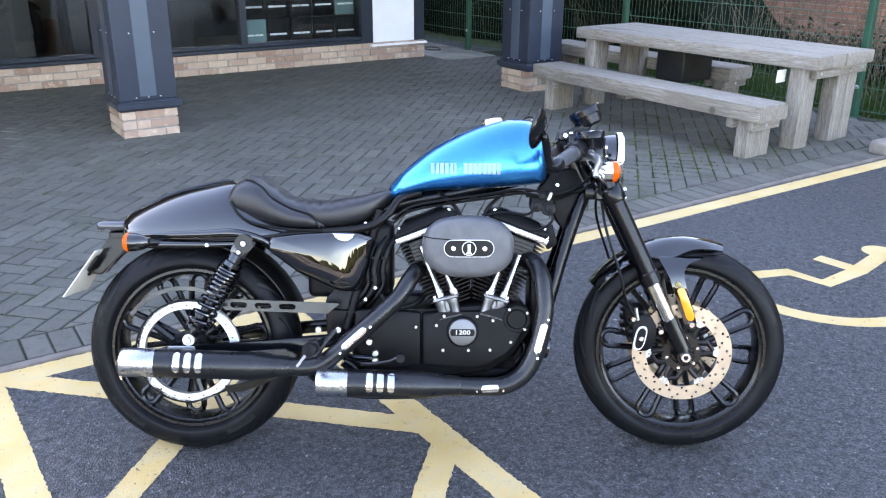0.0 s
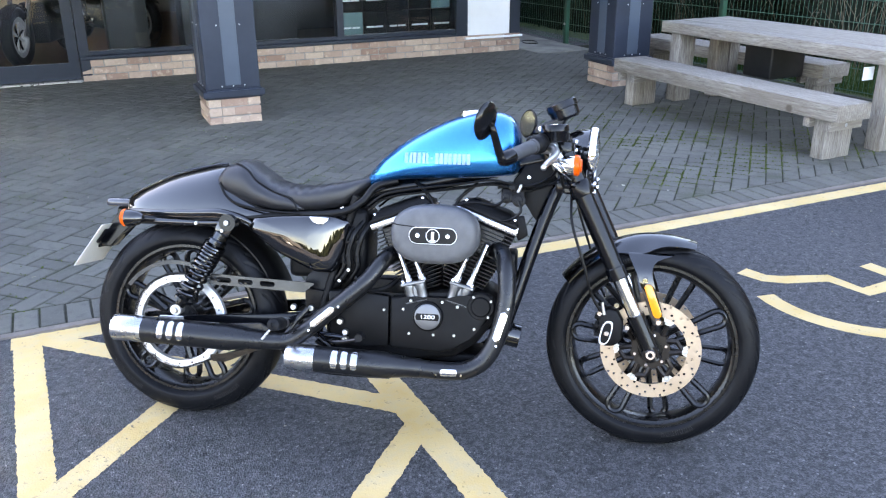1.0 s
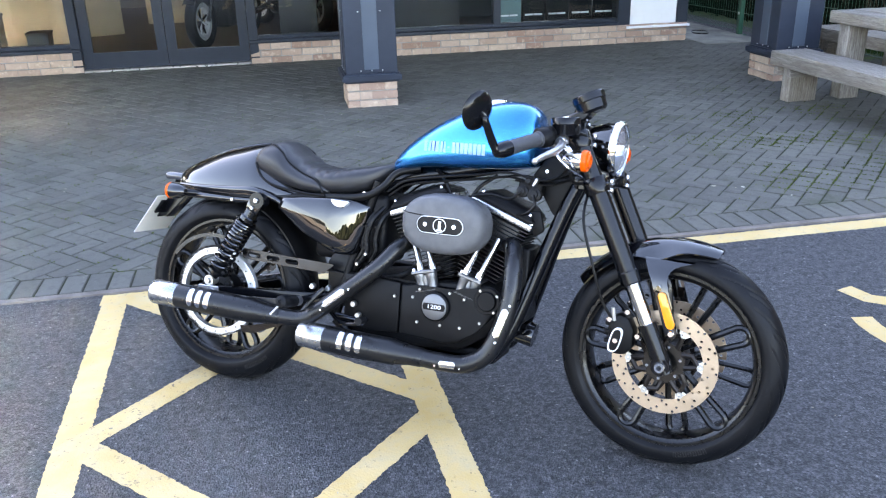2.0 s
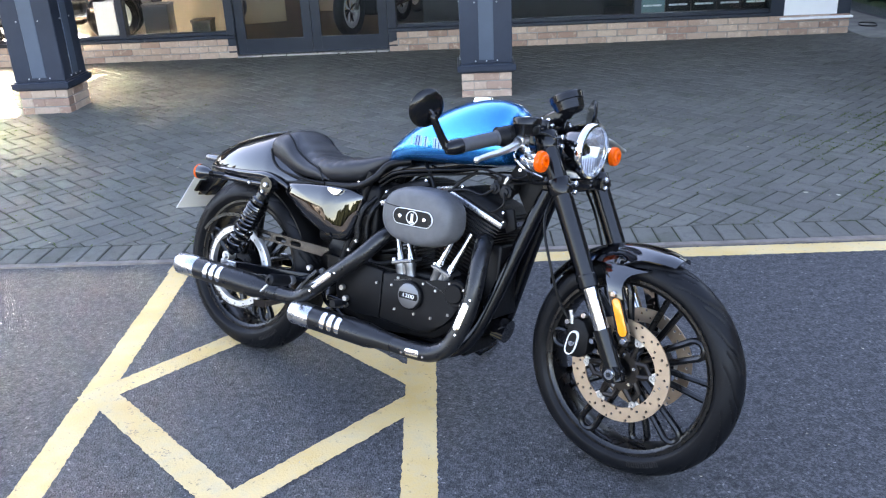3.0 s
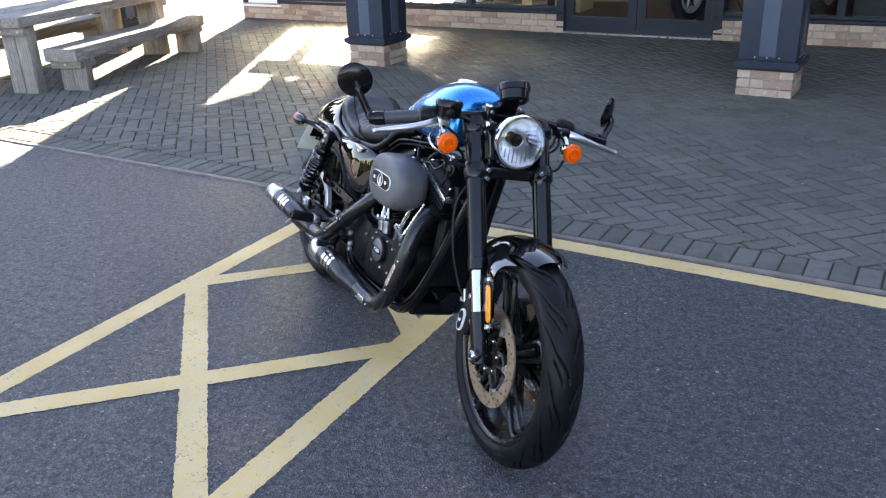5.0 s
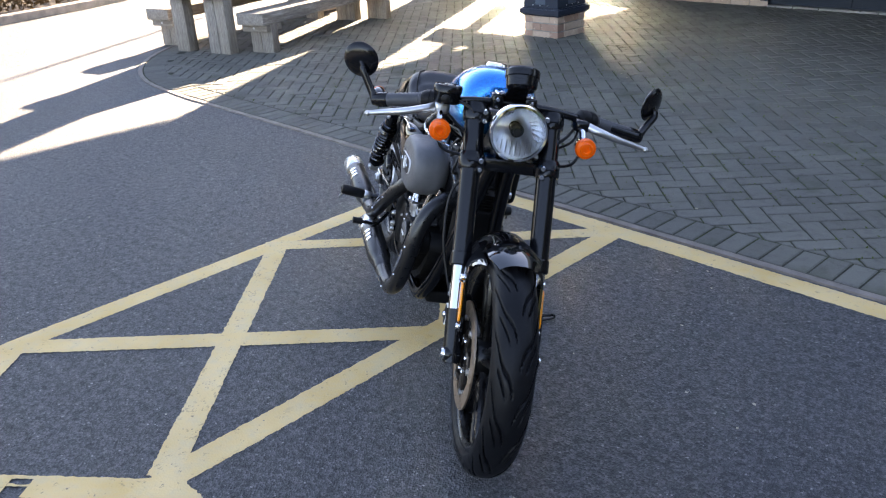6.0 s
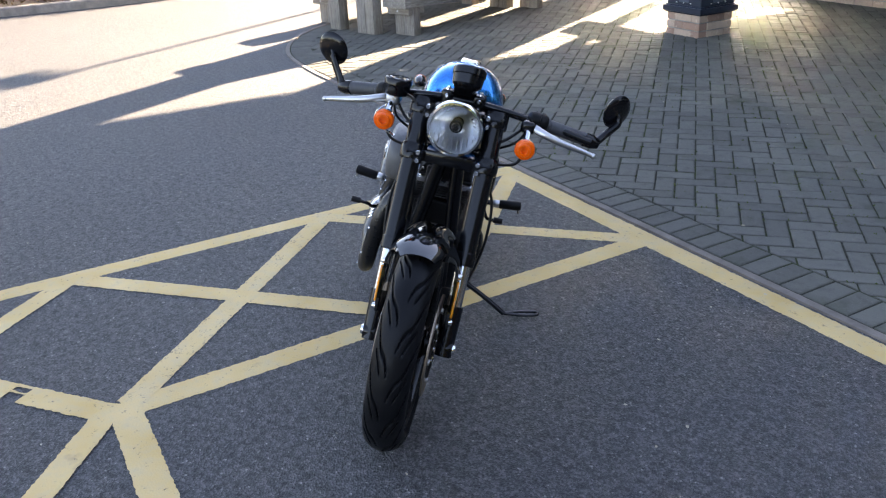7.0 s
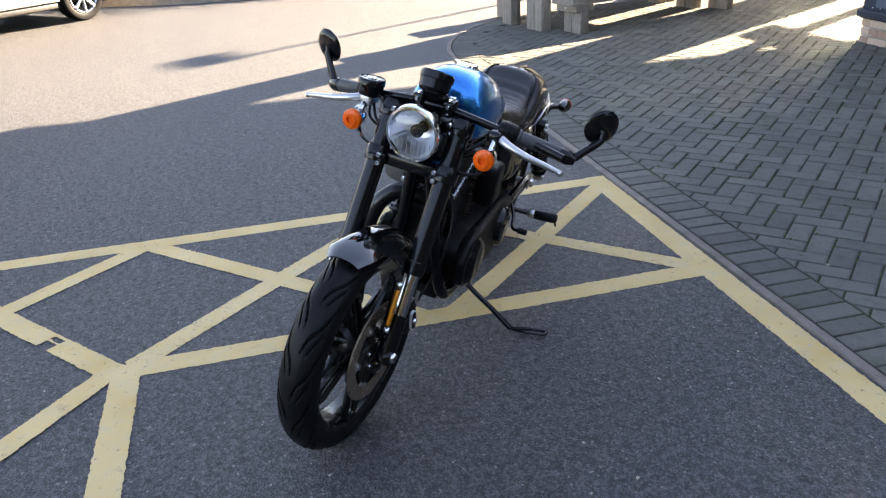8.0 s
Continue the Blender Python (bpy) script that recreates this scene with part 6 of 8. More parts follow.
# -- exhaust --
def slot_patch(bm, axis_a, axis_b, radius, t0, t1, half_angle, lift=0.0012):
    """A bright slot lying on the outer flank of a straight pipe."""
    a, b = Vector(axis_a), Vector(axis_b)
    d = (b - a).normalized()
    out = Vector((0, -1, 0))
    out = (out - d * out.dot(d)).normalized()
    up = out.cross(d)
    rows = []
    n = 14
    for k in range(n + 1):
        th = -half_angle + 2 * half_angle * k / n
        e = math.sqrt(max(0.0, 1 - (th / half_angle) ** 6))
        mid, hw = (t0 + t1) / 2, (t1 - t0) / 2 * e
        r = radius + lift
        base = (out * math.cos(th - 0.34) + up * math.sin(th - 0.34)) * r
        rows.append([bm.verts.new(a + d * (mid + s * hw) + base) for s in (-1, 0, 1)])
    for r, q in zip(rows, rows[1:]):
        for m in range(2):
            bm.faces.new((r[m], r[m + 1], q[m + 1], q[m]))
    return bm


def exhaust():
    front = bp("exhaust_pipe", wire([(0.990, -0.055, 0.588), (1.014, -0.105, 0.588), (1.032, -0.148, 0.548), (1.038, -0.168, 0.495), (1.036, -0.178, 0.44), (1.020, -0.186, 0.36), (0.985, -0.192, 0.285), (0.930, -0.198, 0.249), (0.86, -0.203, 0.244), (0.79, -0.205, 0.247)], 0.0265, 22, 8), M_PIPE, None, "satin black front exhaust pipe")
    rear = bp("exhaust_pipe", wire([(0.690, -0.030, 0.568), (0.678, -0.072, 0.566), (0.656, -0.122, 0.546), (0.620, -0.158, 0.494), (0.568, -0.176, 0.445), (0.505, -0.189, 0.392), (0.443, -0.200, 0.338), (0.388, -0.206, 0.305), (0.30, -0.210, 0.302)], 0.0250, 22, 8), M_PIPE, None, "satin black rear exhaust pipe")
    for owner, a, b, r in ((front, (1.036, -0.178, 0.425), (1.012, -0.187, 0.340), 0.0265), (front, (0.905, -0.2005, 0.2455), (0.855, -0.203, 0.244), 0.0265), (rear, (0.528, -0.1845, 0.4115), (0.462, -0.1967, 0.3545), 0.0250)):
        a, b = Vector(a), Vector(b)
        L = (b - a).length
        bm = bmesh.new()
        d = (b - a).normalized()
        out = (Vector((0, -1, 0)) - d * d.dot(Vector((0, -1, 0)))).normalized()
        up = out.cross(d)
        rows = []
        for k in range(17):
            t = k / 16
            e = min(1.0, math.sqrt(max(0.0, 1 - (2 * t - 1) ** 12)))
            rows.append([bm.verts.new(a + d * (L * t) + (out * math.cos(h * e) + up * math.sin(h * e)) * (r + 0.0030)) for h in (-0.36, -0.18, 0, 0.18, 0.36)])
        for q, w in zip(rows, rows[1:]):
            for m in range(4):
                bm.faces.new((q[m], q[m + 1], w[m + 1], w[m]))
        bp("heat_slot", bm, M_SLOT, owner, "bright slot in the heat shield")
        for e in (-0.012, L + 0.012):
            bp("shield_rivet", bolt(bmesh.new(), a + d * e + (out * 0.97 + up * 0.24) * r, 0.004, 0.003, out, 8), M_CHROME, owner)
    lo_a, lo_b = Vector((0.80, -0.205, 0.247)), Vector((0.392, -0.214, 0.260))
    up_a, up_b = Vector((0.315, -0.210, 0.302)), Vector((-0.146, -0.236, 0.323))
    for a, b, r, tip in ((lo_a, lo_b, 0.0395, 0.088), (up_a, up_b, 0.0400, 0.094)):
        d = (b - a).normalized()
        L = (b - a).length
        m = bp("muffler", lathe(bmesh.new(), [(0.0255, 0.0), (0.0285, 0.006), (0.0295, 0.046), (0.0315, 0.054), (r - 0.003, 0.092), (r, 0.100), (r, L - tip)], a, d, 36), M_PIPE, None, "satin black muffler with a bright tip")
        bp("tip", lathe(bmesh.new(), [(r - 0.0005, L - tip), (r + 0.0005, L - tip + 0.002), (r + 0.0005, L - 0.006), (r - 0.003, L), (r - 0.007, L - 0.003), (r - 0.008, L - 0.05), (0, L - 0.05)], a, d, 36), M_BAND, m, "polished muffler tip")
        for k in range(3):
            t = L - tip - 0.062 - k * 0.030
            bp("slot", slot_patch(bmesh.new(), a, b, r, t - 0.0095, t + 0.0095, 0.78), M_SLOT, m, "bright oval slot")
    bp("muffler_bracket", wire([(0.44, -0.17, 0.40), (0.40, -0.19, 0.35), (0.37, -0.20, 0.29), (0.40, -0.19, 0.25), (0.50, -0.19, 0.215), (0.70, -0.19, 0.212)], 0.008, 10), M_PIPE)
    bp("muffler_bracket", side_plate([(0.20, 0.345), (0.30, 0.352), (0.335, 0.335), (0.33, 0.325), (0.20, 0.332)], -0.19, -0.20, 0.002, 1), M_PIPE)


exhaust()


# -- frame, rear suspension, small fittings --
def chassis():
    fr = bp("frame", wire([(1.15, 0, 0.875), (1.0, 0, 0.84), (0.80, 0, 0.79), (0.62, 0, 0.755), (0.55, 0, 0.72)], 0.026, 16), M_SATIN, None, "black tubular steel frame")
    for s in (-1, 1):
        bp("down_tube", wire([(1.185, s * 0.020, 0.815), (1.145, s * 0.030, 0.72), (1.098, s * 0.046, 0.58), (1.052, s * 0.068, 0.43), (1.008, s * 0.088, 0.31), (0.94, s * 0.10, 0.240), (0.80, s * 0.10, 0.228), (0.55, s * 0.105, 0.235), (0.46, s * 0.11, 0.30)], 0.021, 14), M_SATIN, fr)
        bp("neck_gusset", side_plate([(1.19, 0.83), (1.165, 0.87), (1.07, 0.85), (1.035, 0.80), (1.06, 0.755), (1.105, 0.70), (1.120, 0.66), (1.150, 0.70)], s * 0.012, s * 0.034, 0.006, 2), M_MATT, fr)
        bp("seat_rail", wire([(0.68, s * 0.040, 0.790), (0.62, s * 0.075, 0.770), (0.585, s * 0.098, 0.725), (0.52, s * 0.108, 0.690), (0.36, s * 0.112, 0.676), (0.20, s * 0.116, 0.660), (0.05, s * 0.12, 0.645)], 0.0115, 12), M_CABLE, fr)
        bp("rear_tube", wire([(0.565, s * 0.085, 0.74), (0.535, s * 0.085, 0.64), (0.505, s * 0.088, 0.53), (0.47, s * 0.095, 0.40), (0.45, s * 0.10, 0.30)], 0.014, 12), M_MATT, fr)
        bp("swingarm", side_plate([(0.50, 0.372), (0.46, 0.382), (0.05, 0.348), (-0.06, 0.342), (-0.07, 0.306), (0.05, 0.306), (0.46, 0.346), (0.50, 0.350)], s * 0.112, s * 0.135, 0.006, 2), M_SATIN, fr)
        # shock absorber
        a, b = Vector((0.184, s * 0.156, 0.648)), Vector((0.026, s * 0.172, 0.374))
        d = (b - a).normalized()
        L = (b - a).length
        sh = bp("shock_absorber", lathe(bmesh.new(), [(0, 0.0), (0.010, 0.0), (0.0105, L * 0.42), (0.016, L * 0.45), (0.016, L * 0.92), (0.010, L)], a, d, 20), M_SATIN, None, "black coil-over rear shock absorber")
        bp("preload_collar", lathe(bmesh.new(), [(0.012, 0.036), (0.023, 0.038), (0.0235, 0.060), (0.029, 0.064), (0.029, 0.076), (0.012, 0.078)], a, d, 28, True), M_GUARD, sh, "grey preload collar")
        u = d.orthogonal().normalized()
        v = d.cross(u)
        turns, path = 11.5, []
        for k in range(int(turns * 16) + 1):
            t = k / (turns * 16)
            an = t * turns * 2 * math.pi
            path.append(a + d * (0.082 + (0.50 * t + 0.50 * t ** 2.6) * (L - 0.125)) + (u * math.cos(an) + v * math.sin(an)) * 0.0300)
        bp("spring", sweep(bmesh.new(), path, 0.0054, 8), M_GLOSS, sh, "gloss black coil spring")
        bp("eye_bolt", bolt(bmesh.new(), a + d * 0.028 + Vector((0, s * 0.014, 0)), 0.0065, 0.007, (0, s, 0), 14), M_CAST, sh)
        cap = []
        for k in range(20):
            q = 2 * math.pi * k / 20
            c0 = Vector((a.x, 0, a.z)) if math.sin(q) > 0 else Vector((a.x, 0, a.z)) + Vector((d.x, 0, d.z)) * 0.028
            w0 = Vector((d.x, 0, d.z)).normalized()
            c0 = c0 - w0 * (0.025 * math.sin(q)) + Vector((w0.z, 0, -w0.x)) * (0.025 * math.cos(q))
            cap.append((c0.x, c0.z))
        bp("clevis", side_plate(cap, a.y - s * 0.012, a.y + s * 0.0155, 0.004, 2), M_GLOSS, sh)
        bp("lower_seat", lathe(bmesh.new(), [(0.012, L - 0.045), (0.030, L - 0.043), (0.030, L - 0.034), (0.012, L - 0.030)], a, d, 24, True), M_SATIN, sh)
        for p, r in ((a, 0.026), (b, 0.017)):
            bp("eye", lathe(bmesh.new(), [(0.008, -0.016), (r, -0.016), (r, 0.016), (0.008, 0.016)], p, (0, 1, 0), 24, True), M_SATIN if r > 0.02 else M_CAST, sh)
            bp("eye_bolt", bolt(bmesh.new(), p + Vector((0, s * 0.014, 0)), 0.009, 0.010, (0, s, 0), 16), M_CAST, sh)
        bp("axle_plate", boxes((-0.05, 0.03, s * 0.136, s * 0.142, 0.298, 0.346), bevel=0.003), M_CAST, fr)
        bp("axle_nut", bolt(bmesh.new(), (0.0, s * 0.142, RC[2]), 0.018, 0.014, (0, s, 0), 6), M_CAST, fr)
        # foot peg with its hanger
        px, pz = 0.391, 0.380
        pg = bp("foot_peg", lathe(bmesh.new(), [(0, 0.0), (0.012, 0.0), (0.018, 0.010), (0.0195, 0.080), (0.017, 0.092), (0.006, 0.095), (0.006, 0.090), (0, 0.090)], (px - 0.005, s * 0.245, pz - 0.014), (0.03, s, 0.15), 18), M_RUBBER, None, "black rubber foot peg")
        bp("peg_arm", wire([(0.46, s * 0.12, 0.385), (px + 0.008, s * 0.19, pz - 0.012), (px - 0.003, s * 0.248, pz - 0.013)], 0.010, 10), M_SATIN, pg)
        bp("peg_bolt", rod(bmesh.new(), (px - 0.01, s * 0.325, pz - 0.012), (px - 0.035, s * 0.336, pz - 0.045), 0.0038, 8), M_CAST if s < 0 else M_SATIN, pg)
        reach = [(0.46, -0.16, 0.33), (0.52, -0.20, 0.31), (0.60, -0.235, 0.325), (0.63, -0.25, 0.345), (0.632, -0.30, 0.35)] if s < 0 else [(0.43, 0.16, 0.40), (0.47, 0.185, 0.375), (0.52, 0.20, 0.355), (0.548, 0.215, 0.358), (0.552, 0.25, 0.362)]
        bp("pedal", wire(reach, 0.0065, 8), M_SATIN, pg)
        bp("pedal_rubber", rod(bmesh.new(), Vector(reach[-1]) - Vector((0, s * 0.022, 0)), Vector(reach[-1]) + Vector((0, s * 0.012, 0.001)), 0.0115, 14), M_RUBBER, pg)
        bp("peg_joint", lathe(bmesh.new(), [(0, -0.016), (0.013, -0.015), (0.016, -0.008), (0.016, 0.008), (0.013, 0.015), (0, 0.016)], (px - 0.004, s * 0.238, pz - 0.014), (0.03, s, 0.15), 18), M_CAST, pg, "silver peg joint")
    # belt guard: a pressed strip with three long round-ended holes
    bg = bmesh.new()
    def on_guard(t, h):
        return Vector((0.112 + 0.335 * t, -0.128, 0.467 - 0.012 * t + h * (0.5 - 0.02 * t)))
    loops = [[(0.0, -0.024), (0.02, -0.033), (0.90, -0.033), (1.0, 0.026), (0.985, 0.033), (0.02, 0.033), (0.0, 0.024)]]
    for t0 in (0.06, 0.27, 0.48):
        hole = []
        for k in range(16):
            q = 2 * math.pi * k / 16
            hole.append((t0 + 0.072 + math.copysign(0.046, math.cos(q)) + 0.026 * math.cos(q), 0.017 * math.sin(q)))
        loops.append(hole)
    for lp in loops:
        vs = [bg.verts.new(on_guard(*p)) for p in lp]
        for v, w in zip(vs, vs[1:] + vs[:1]):
            bg.edges.new((v, w))
    face = [f for f in bmesh.ops.triangle_fill(bg, use_beauty=True, edges=bg.edges[:])["geom"] if isinstance(f, bmesh.types.BMFace)]
    thick = bmesh.ops.extrude_face_region(bg, geom=face)["geom"]
    bmesh.ops.translate(bg, vec=(0, 0.006, 0), verts=[v for v in thick if isinstance(v, bmesh.types.BMVert)])
    bp("belt_guard", bg, M_GUARD, None, "grey slotted belt guard")
    gd = bmesh.new()
    rows = []
    for k in range(15):
        a = radians(66 + 78 * k / 14)
        rows.append([gd.verts.new((r * math.cos(a), y, RC[2] + r * math.sin(a))) for r, y in ((0.186, -0.128), (0.198, -0.128), (0.198, -0.124), (0.186, -0.124))])
    for a, b in zip(rows, rows[1:]):
        for k in range(4):
            gd.faces.new((a[k], a[(k + 1) % 4], b[(k + 1) % 4], b[k]))
    bp("upper_guard", gd, M_GUARD, bpy.data.objects["belt_guard"])
    ld = side_plate([(0.11, 0.225), (0.16, 0.232), (0.30, 0.268), (0.36, 0.30), (0.30, 0.262), (0.16, 0.205), (0.12, 0.205)], -0.126, -0.122)
    bp("debris_guard", ld, M_SATIN, bpy.data.objects["belt_guard"])
    # wiring loom, coil and horn bracket below the tank
    for k, (y, dz) in enumerate(((-0.075, 0.0), (-0.084, 0.013), (0.07, 0.0))):
        bp("wiring", wire([(1.16, y * 0.4, 0.80 + dz), (1.08, y, 0.775 + dz), (0.98, y * 1.1, 0.79 + dz), (0.88, y, 0.775 + dz), (0.74, y, 0.755 + dz), (0.65, y, 0.735 + dz), (0.60, y * 1.1, 0.70 + dz)], 0.0036, 8), M_CABLE)
    co = bp("ignition_coil", boxes((1.004, 1.078, -0.080, -0.034, 0.738, 0.786), bevel=0.014), M_MATT, None, "black ignition coil below the tank")
    for x, z, q in ((1.022, 0.752, 0.017), (1.058, 0.745, 0.020), (1.040, 0.782, 0.012)):
        bp("coil_mount", lathe(bmesh.new(), [(0, 0.020), (q * 0.55, 0.020), (q * 0.6, 0.014), (q, 0.012), (q, -0.01)], (x, -0.078, z), (0, -1, 0.1), 20), M_CABLE, co)
    bp("coil_lead", wire([(1.058, -0.098, 0.745), (1.066, -0.108, 0.715), (1.040, -0.100, 0.690), (1.000, -0.075, 0.680)], 0.0042, 8), M_CABLE, co)
    bp("coil_lead", wire([(1.022, -0.098, 0.752), (0.990, -0.106, 0.730), (0.930, -0.095, 0.735), (0.860, -0.085, 0.722)], 0.0042, 8), M_CABLE, co)
    bp("coil_bolt", bolt(bmesh.new(), (1.085, -0.06, 0.815), 0.006, 0.008, (0, -1, 0), 14), M_CHROME, co)
    bp("key_lock", side_plate([(1.050, 0.770), (1.061, 0.796), (1.070, 0.792), (1.060, 0.767)], -0.100, -0.07, 0.003, 1), M_CAST)
    bp("horn_cover", boxes((0.78, 0.88, 0.10, 0.17, 0.56, 0.70), bevel=0.02), M_MATT, None, "black horn cover")
    bp("head_bolt", bolt(bmesh.new(), (1.055, -0.075, 0.66), 0.006, 0.008, (0, -1, 0), 12), M_CHROME, fr)
    bp("head_bracket", side_plate([(1.03, 0.69), (1.075, 0.70), (1.09, 0.64), (1.06, 0.62)], -0.062, -0.045, 0.006, 2), M_MATT, fr)
    for px, pz in ((0.392, 0.362), (0.447, 0.399), (0.391, 0.399), (0.554, 0.330), (0.537, 0.363), (0.554, 0.309)):
        bp("linkage_bolt", bolt(bmesh.new(), (px, -0.150, pz), 0.010, 0.012, (0, -1, 0), 12), M_CAST, fr)
    bp("linkage_bar", rod(bmesh.new(), (0.475, -0.145, 0.317), (0.56, -0.145, 0.311), 0.010, 12), M_GUARD, fr)
    bp("transmission_end", side_plate([(0.405, 0.36), (0.400, 0.47), (0.425, 0.515), (0.50, 0.52), (0.50, 0.33), (0.43, 0.33)], -0.085, 0.085, 0.012, 2), M_CABLE, fr)
    bp("rear_axle_spacer", rod(bmesh.new(), (0, -0.14, RC[2]), (0, 0.14, RC[2]), 0.013, 12), M_CAST, fr)
    # side stand, its foot on the ground
    inv = BIKE.inverted()
    tip, heel = inv @ Vector((1.560, 2.186, 0.010)), inv @ Vector((1.508, 2.078, 0.020))
    st = bp("side_stand", wire([(0.77, 0.105, 0.225), (0.775, 0.16, 0.19), tuple((heel + Vector((0.775, 0.16, 0.19))) / 2 + Vector((0, 0.005, 0.0))), tuple(heel)], 0.0095, 10), M_SATIN, None, "black side stand resting on the ground")
    mid = (tip + heel) / 2
    side = (tip - heel).normalized().cross(BIKE.inverted().to_3x3() @ Vector((0, 0, 1))).normalized() * 0.013
    bp("stand_foot", wire([tuple(heel), tuple(mid + side), tuple(tip + side * 0.8), tuple(tip - side * 0.8), tuple(mid - side), tuple(heel)], 0.0058, 8, 5), M_SATIN, st, "worn black loop foot")


chassis()

# ---- heavy timber picnic sets ----
def beam(name, parent, x0, x1, y0, y1, z0, z1, label=""):
    """A sawn timber, its mesh centred so that the grain runs along it."""
    bm = bmesh.new()
    box(bm, -(x1 - x0) / 2, (x1 - x0) / 2, -(y1 - y0) / 2, (y1 - y0) / 2, -(z1 - z0) / 2, (z1 - z0) / 2, 0.007, 2)
    long_z = (z1 - z0) > max(x1 - x0, y1 - y0)
    long_x = not long_z and (x1 - x0) > (y1 - y0)
    m = Matrix()
    if long_z:
        m = Matrix.Rotation(radians(90), 4, "X")
    elif long_x:
        m = Matrix.Rotation(radians(90), 4, "Z")
    bmesh.ops.transform(bm, matrix=m.inverted(), verts=bm.verts)
    for v in bm.verts:
        v.co += Vector((rng.uniform(-0.0015, 0.0015), rng.uniform(-0.002, 0.002), rng.uniform(-0.0015, 0.0015)))
    ob = part(name, bm, M_WOOD, parent, label)
    ob.matrix_local = Matrix.Translation(((x0 + x1) / 2, (y0 + y1) / 2, (z0 + z1) / 2)) @ m
    return ob


def timber_bench(m, label):
    t = thing("bench", label=label, category="bench", group="timber benches")
    t.matrix_world = m
    beam("seat", t, -0.165, 0.165, -1.17, 1.17, 0.283, 0.395)
    for s in (-1, 1):
        y = s * 1.013
        beam("leg", t, -0.105, 0.018, y - 0.052, y + 0.052, 0.004, 0.282)
        beam("leg", t, 0.022, 0.155, y - 0.050, y + 0.056, 0.004, 0.282)
        beam("cross_piece", t, -0.15, 0.16, y + s * 0.056, y + s * 0.112, 0.215, 0.282)
        beam("cross_piece", t, -0.15, 0.16, y - s * 0.112, y - s * 0.056, 0.215, 0.282)
        bm = bolt(bmesh.new(), (0.0, y + s * 0.112, 0.25), 0.012, 0.004, (0, s, 0), 10)
        part("coach_bolt", bm, M_STEEL, t)
    return t


def timber_table(m, label):
    t = thing("picnic_table", label=label, category="table", group="timber picnic tables")
    t.matrix_world = m
    for k in range(4):
        beam("top_plank", t, -0.40 + k * 0.2 + 0.002, -0.20 + k * 0.2 - 0.002, -1.18 + (0.012 if k % 2 else 0.0), 1.18 - (0.01 if k % 2 else 0.0), 0.598, 0.690 + (0.002 if k == 1 else 0.0))
    for s in (-1, 1):
        y = s * 1.02
        for x0, x1 in ((-0.37, -0.19), (0.10, 0.235), (0.242, 0.37)):
            beam("leg", t, x0, x1, y - 0.06, y + 0.06, 0.004, 0.597)
        beam("cross_beam", t, -0.30, 0.39, y + s * 0.062, y + s * 0.112, 0.525, 0.596)
        for x in (-0.24, 0.02, 0.15, 0.33):
            part("coach_bolt", bolt(bmesh.new(), (x, y + s * 0.112, 0.56), 0.011, 0.004, (0, s, 0), 10), M_STEEL, t)
    return t


SET_1, SET_2 = pose(5.84, 4.635, 0, 0, 0, 3.0), pose(-4.80, 5.17, 0, 0, 0, 15)
timber_table(SET_1, "weathered grey timber picnic table beside the fence")
timber_bench(pose(5.085, 4.627, 0, 0, 0, 1.5), "low weathered timber bench in front of the picnic table")
timber_bench(SET_1 @ pose(0.52, 1.2, 0), "low weathered timber bench between table and fence")
timber_table(SET_2, "weathered timber picnic table half in sunlight")
timber_bench(SET_2 @ pose(0.57, 0.167, 0, 0, 0, 2), "low timber bench casting a long shadow")
timber_bench(SET_2 @ pose(-0.72, 0.20, 0), "low timber bench on the sunny side of the table")


def crate():
    t = thing("plastic_crate", 5.98, 5.02, 0.277, "black plastic crate hung under the picnic table top", "crate")
    bm = boxes((-0.19, 0.19, -0.16, 0.16, 0.0, 0.317), bevel=0.02)
    top = [f for f in bm.faces if f.normal.z > 0.9 and f.calc_area() > 0.05]
    bmesh.ops.inset_region(bm, faces=top, thickness=0.02)
    bmesh.ops.translate(bm, verts=list({v for f in top for v in f.verts}), vec=(0, 0, -0.25))
    part("tub", bm, M_BLACKPLASTIC, t)
    part("rim", boxes((-0.205, 0.205, -0.175, -0.155, 0.285, 0.32), (-0.205, 0.205, 0.155, 0.175, 0.285, 0.32), (-0.205, -0.185, -0.155, 0.155, 0.285, 0.32), (0.185, 0.205, -0.155, 0.155, 0.285, 0.32)), M_BLACKPLASTIC, t)


crate()

# ---- concrete slab and green mesh fence east of the building ----
tagged(part("slab", boxes((5.86, 6.62, 8.62, 12.5, 0.0, 0.014), bevel=0.004), M_SLAB), "pale concrete slab beside the shop corner", "slab", kind="structure")


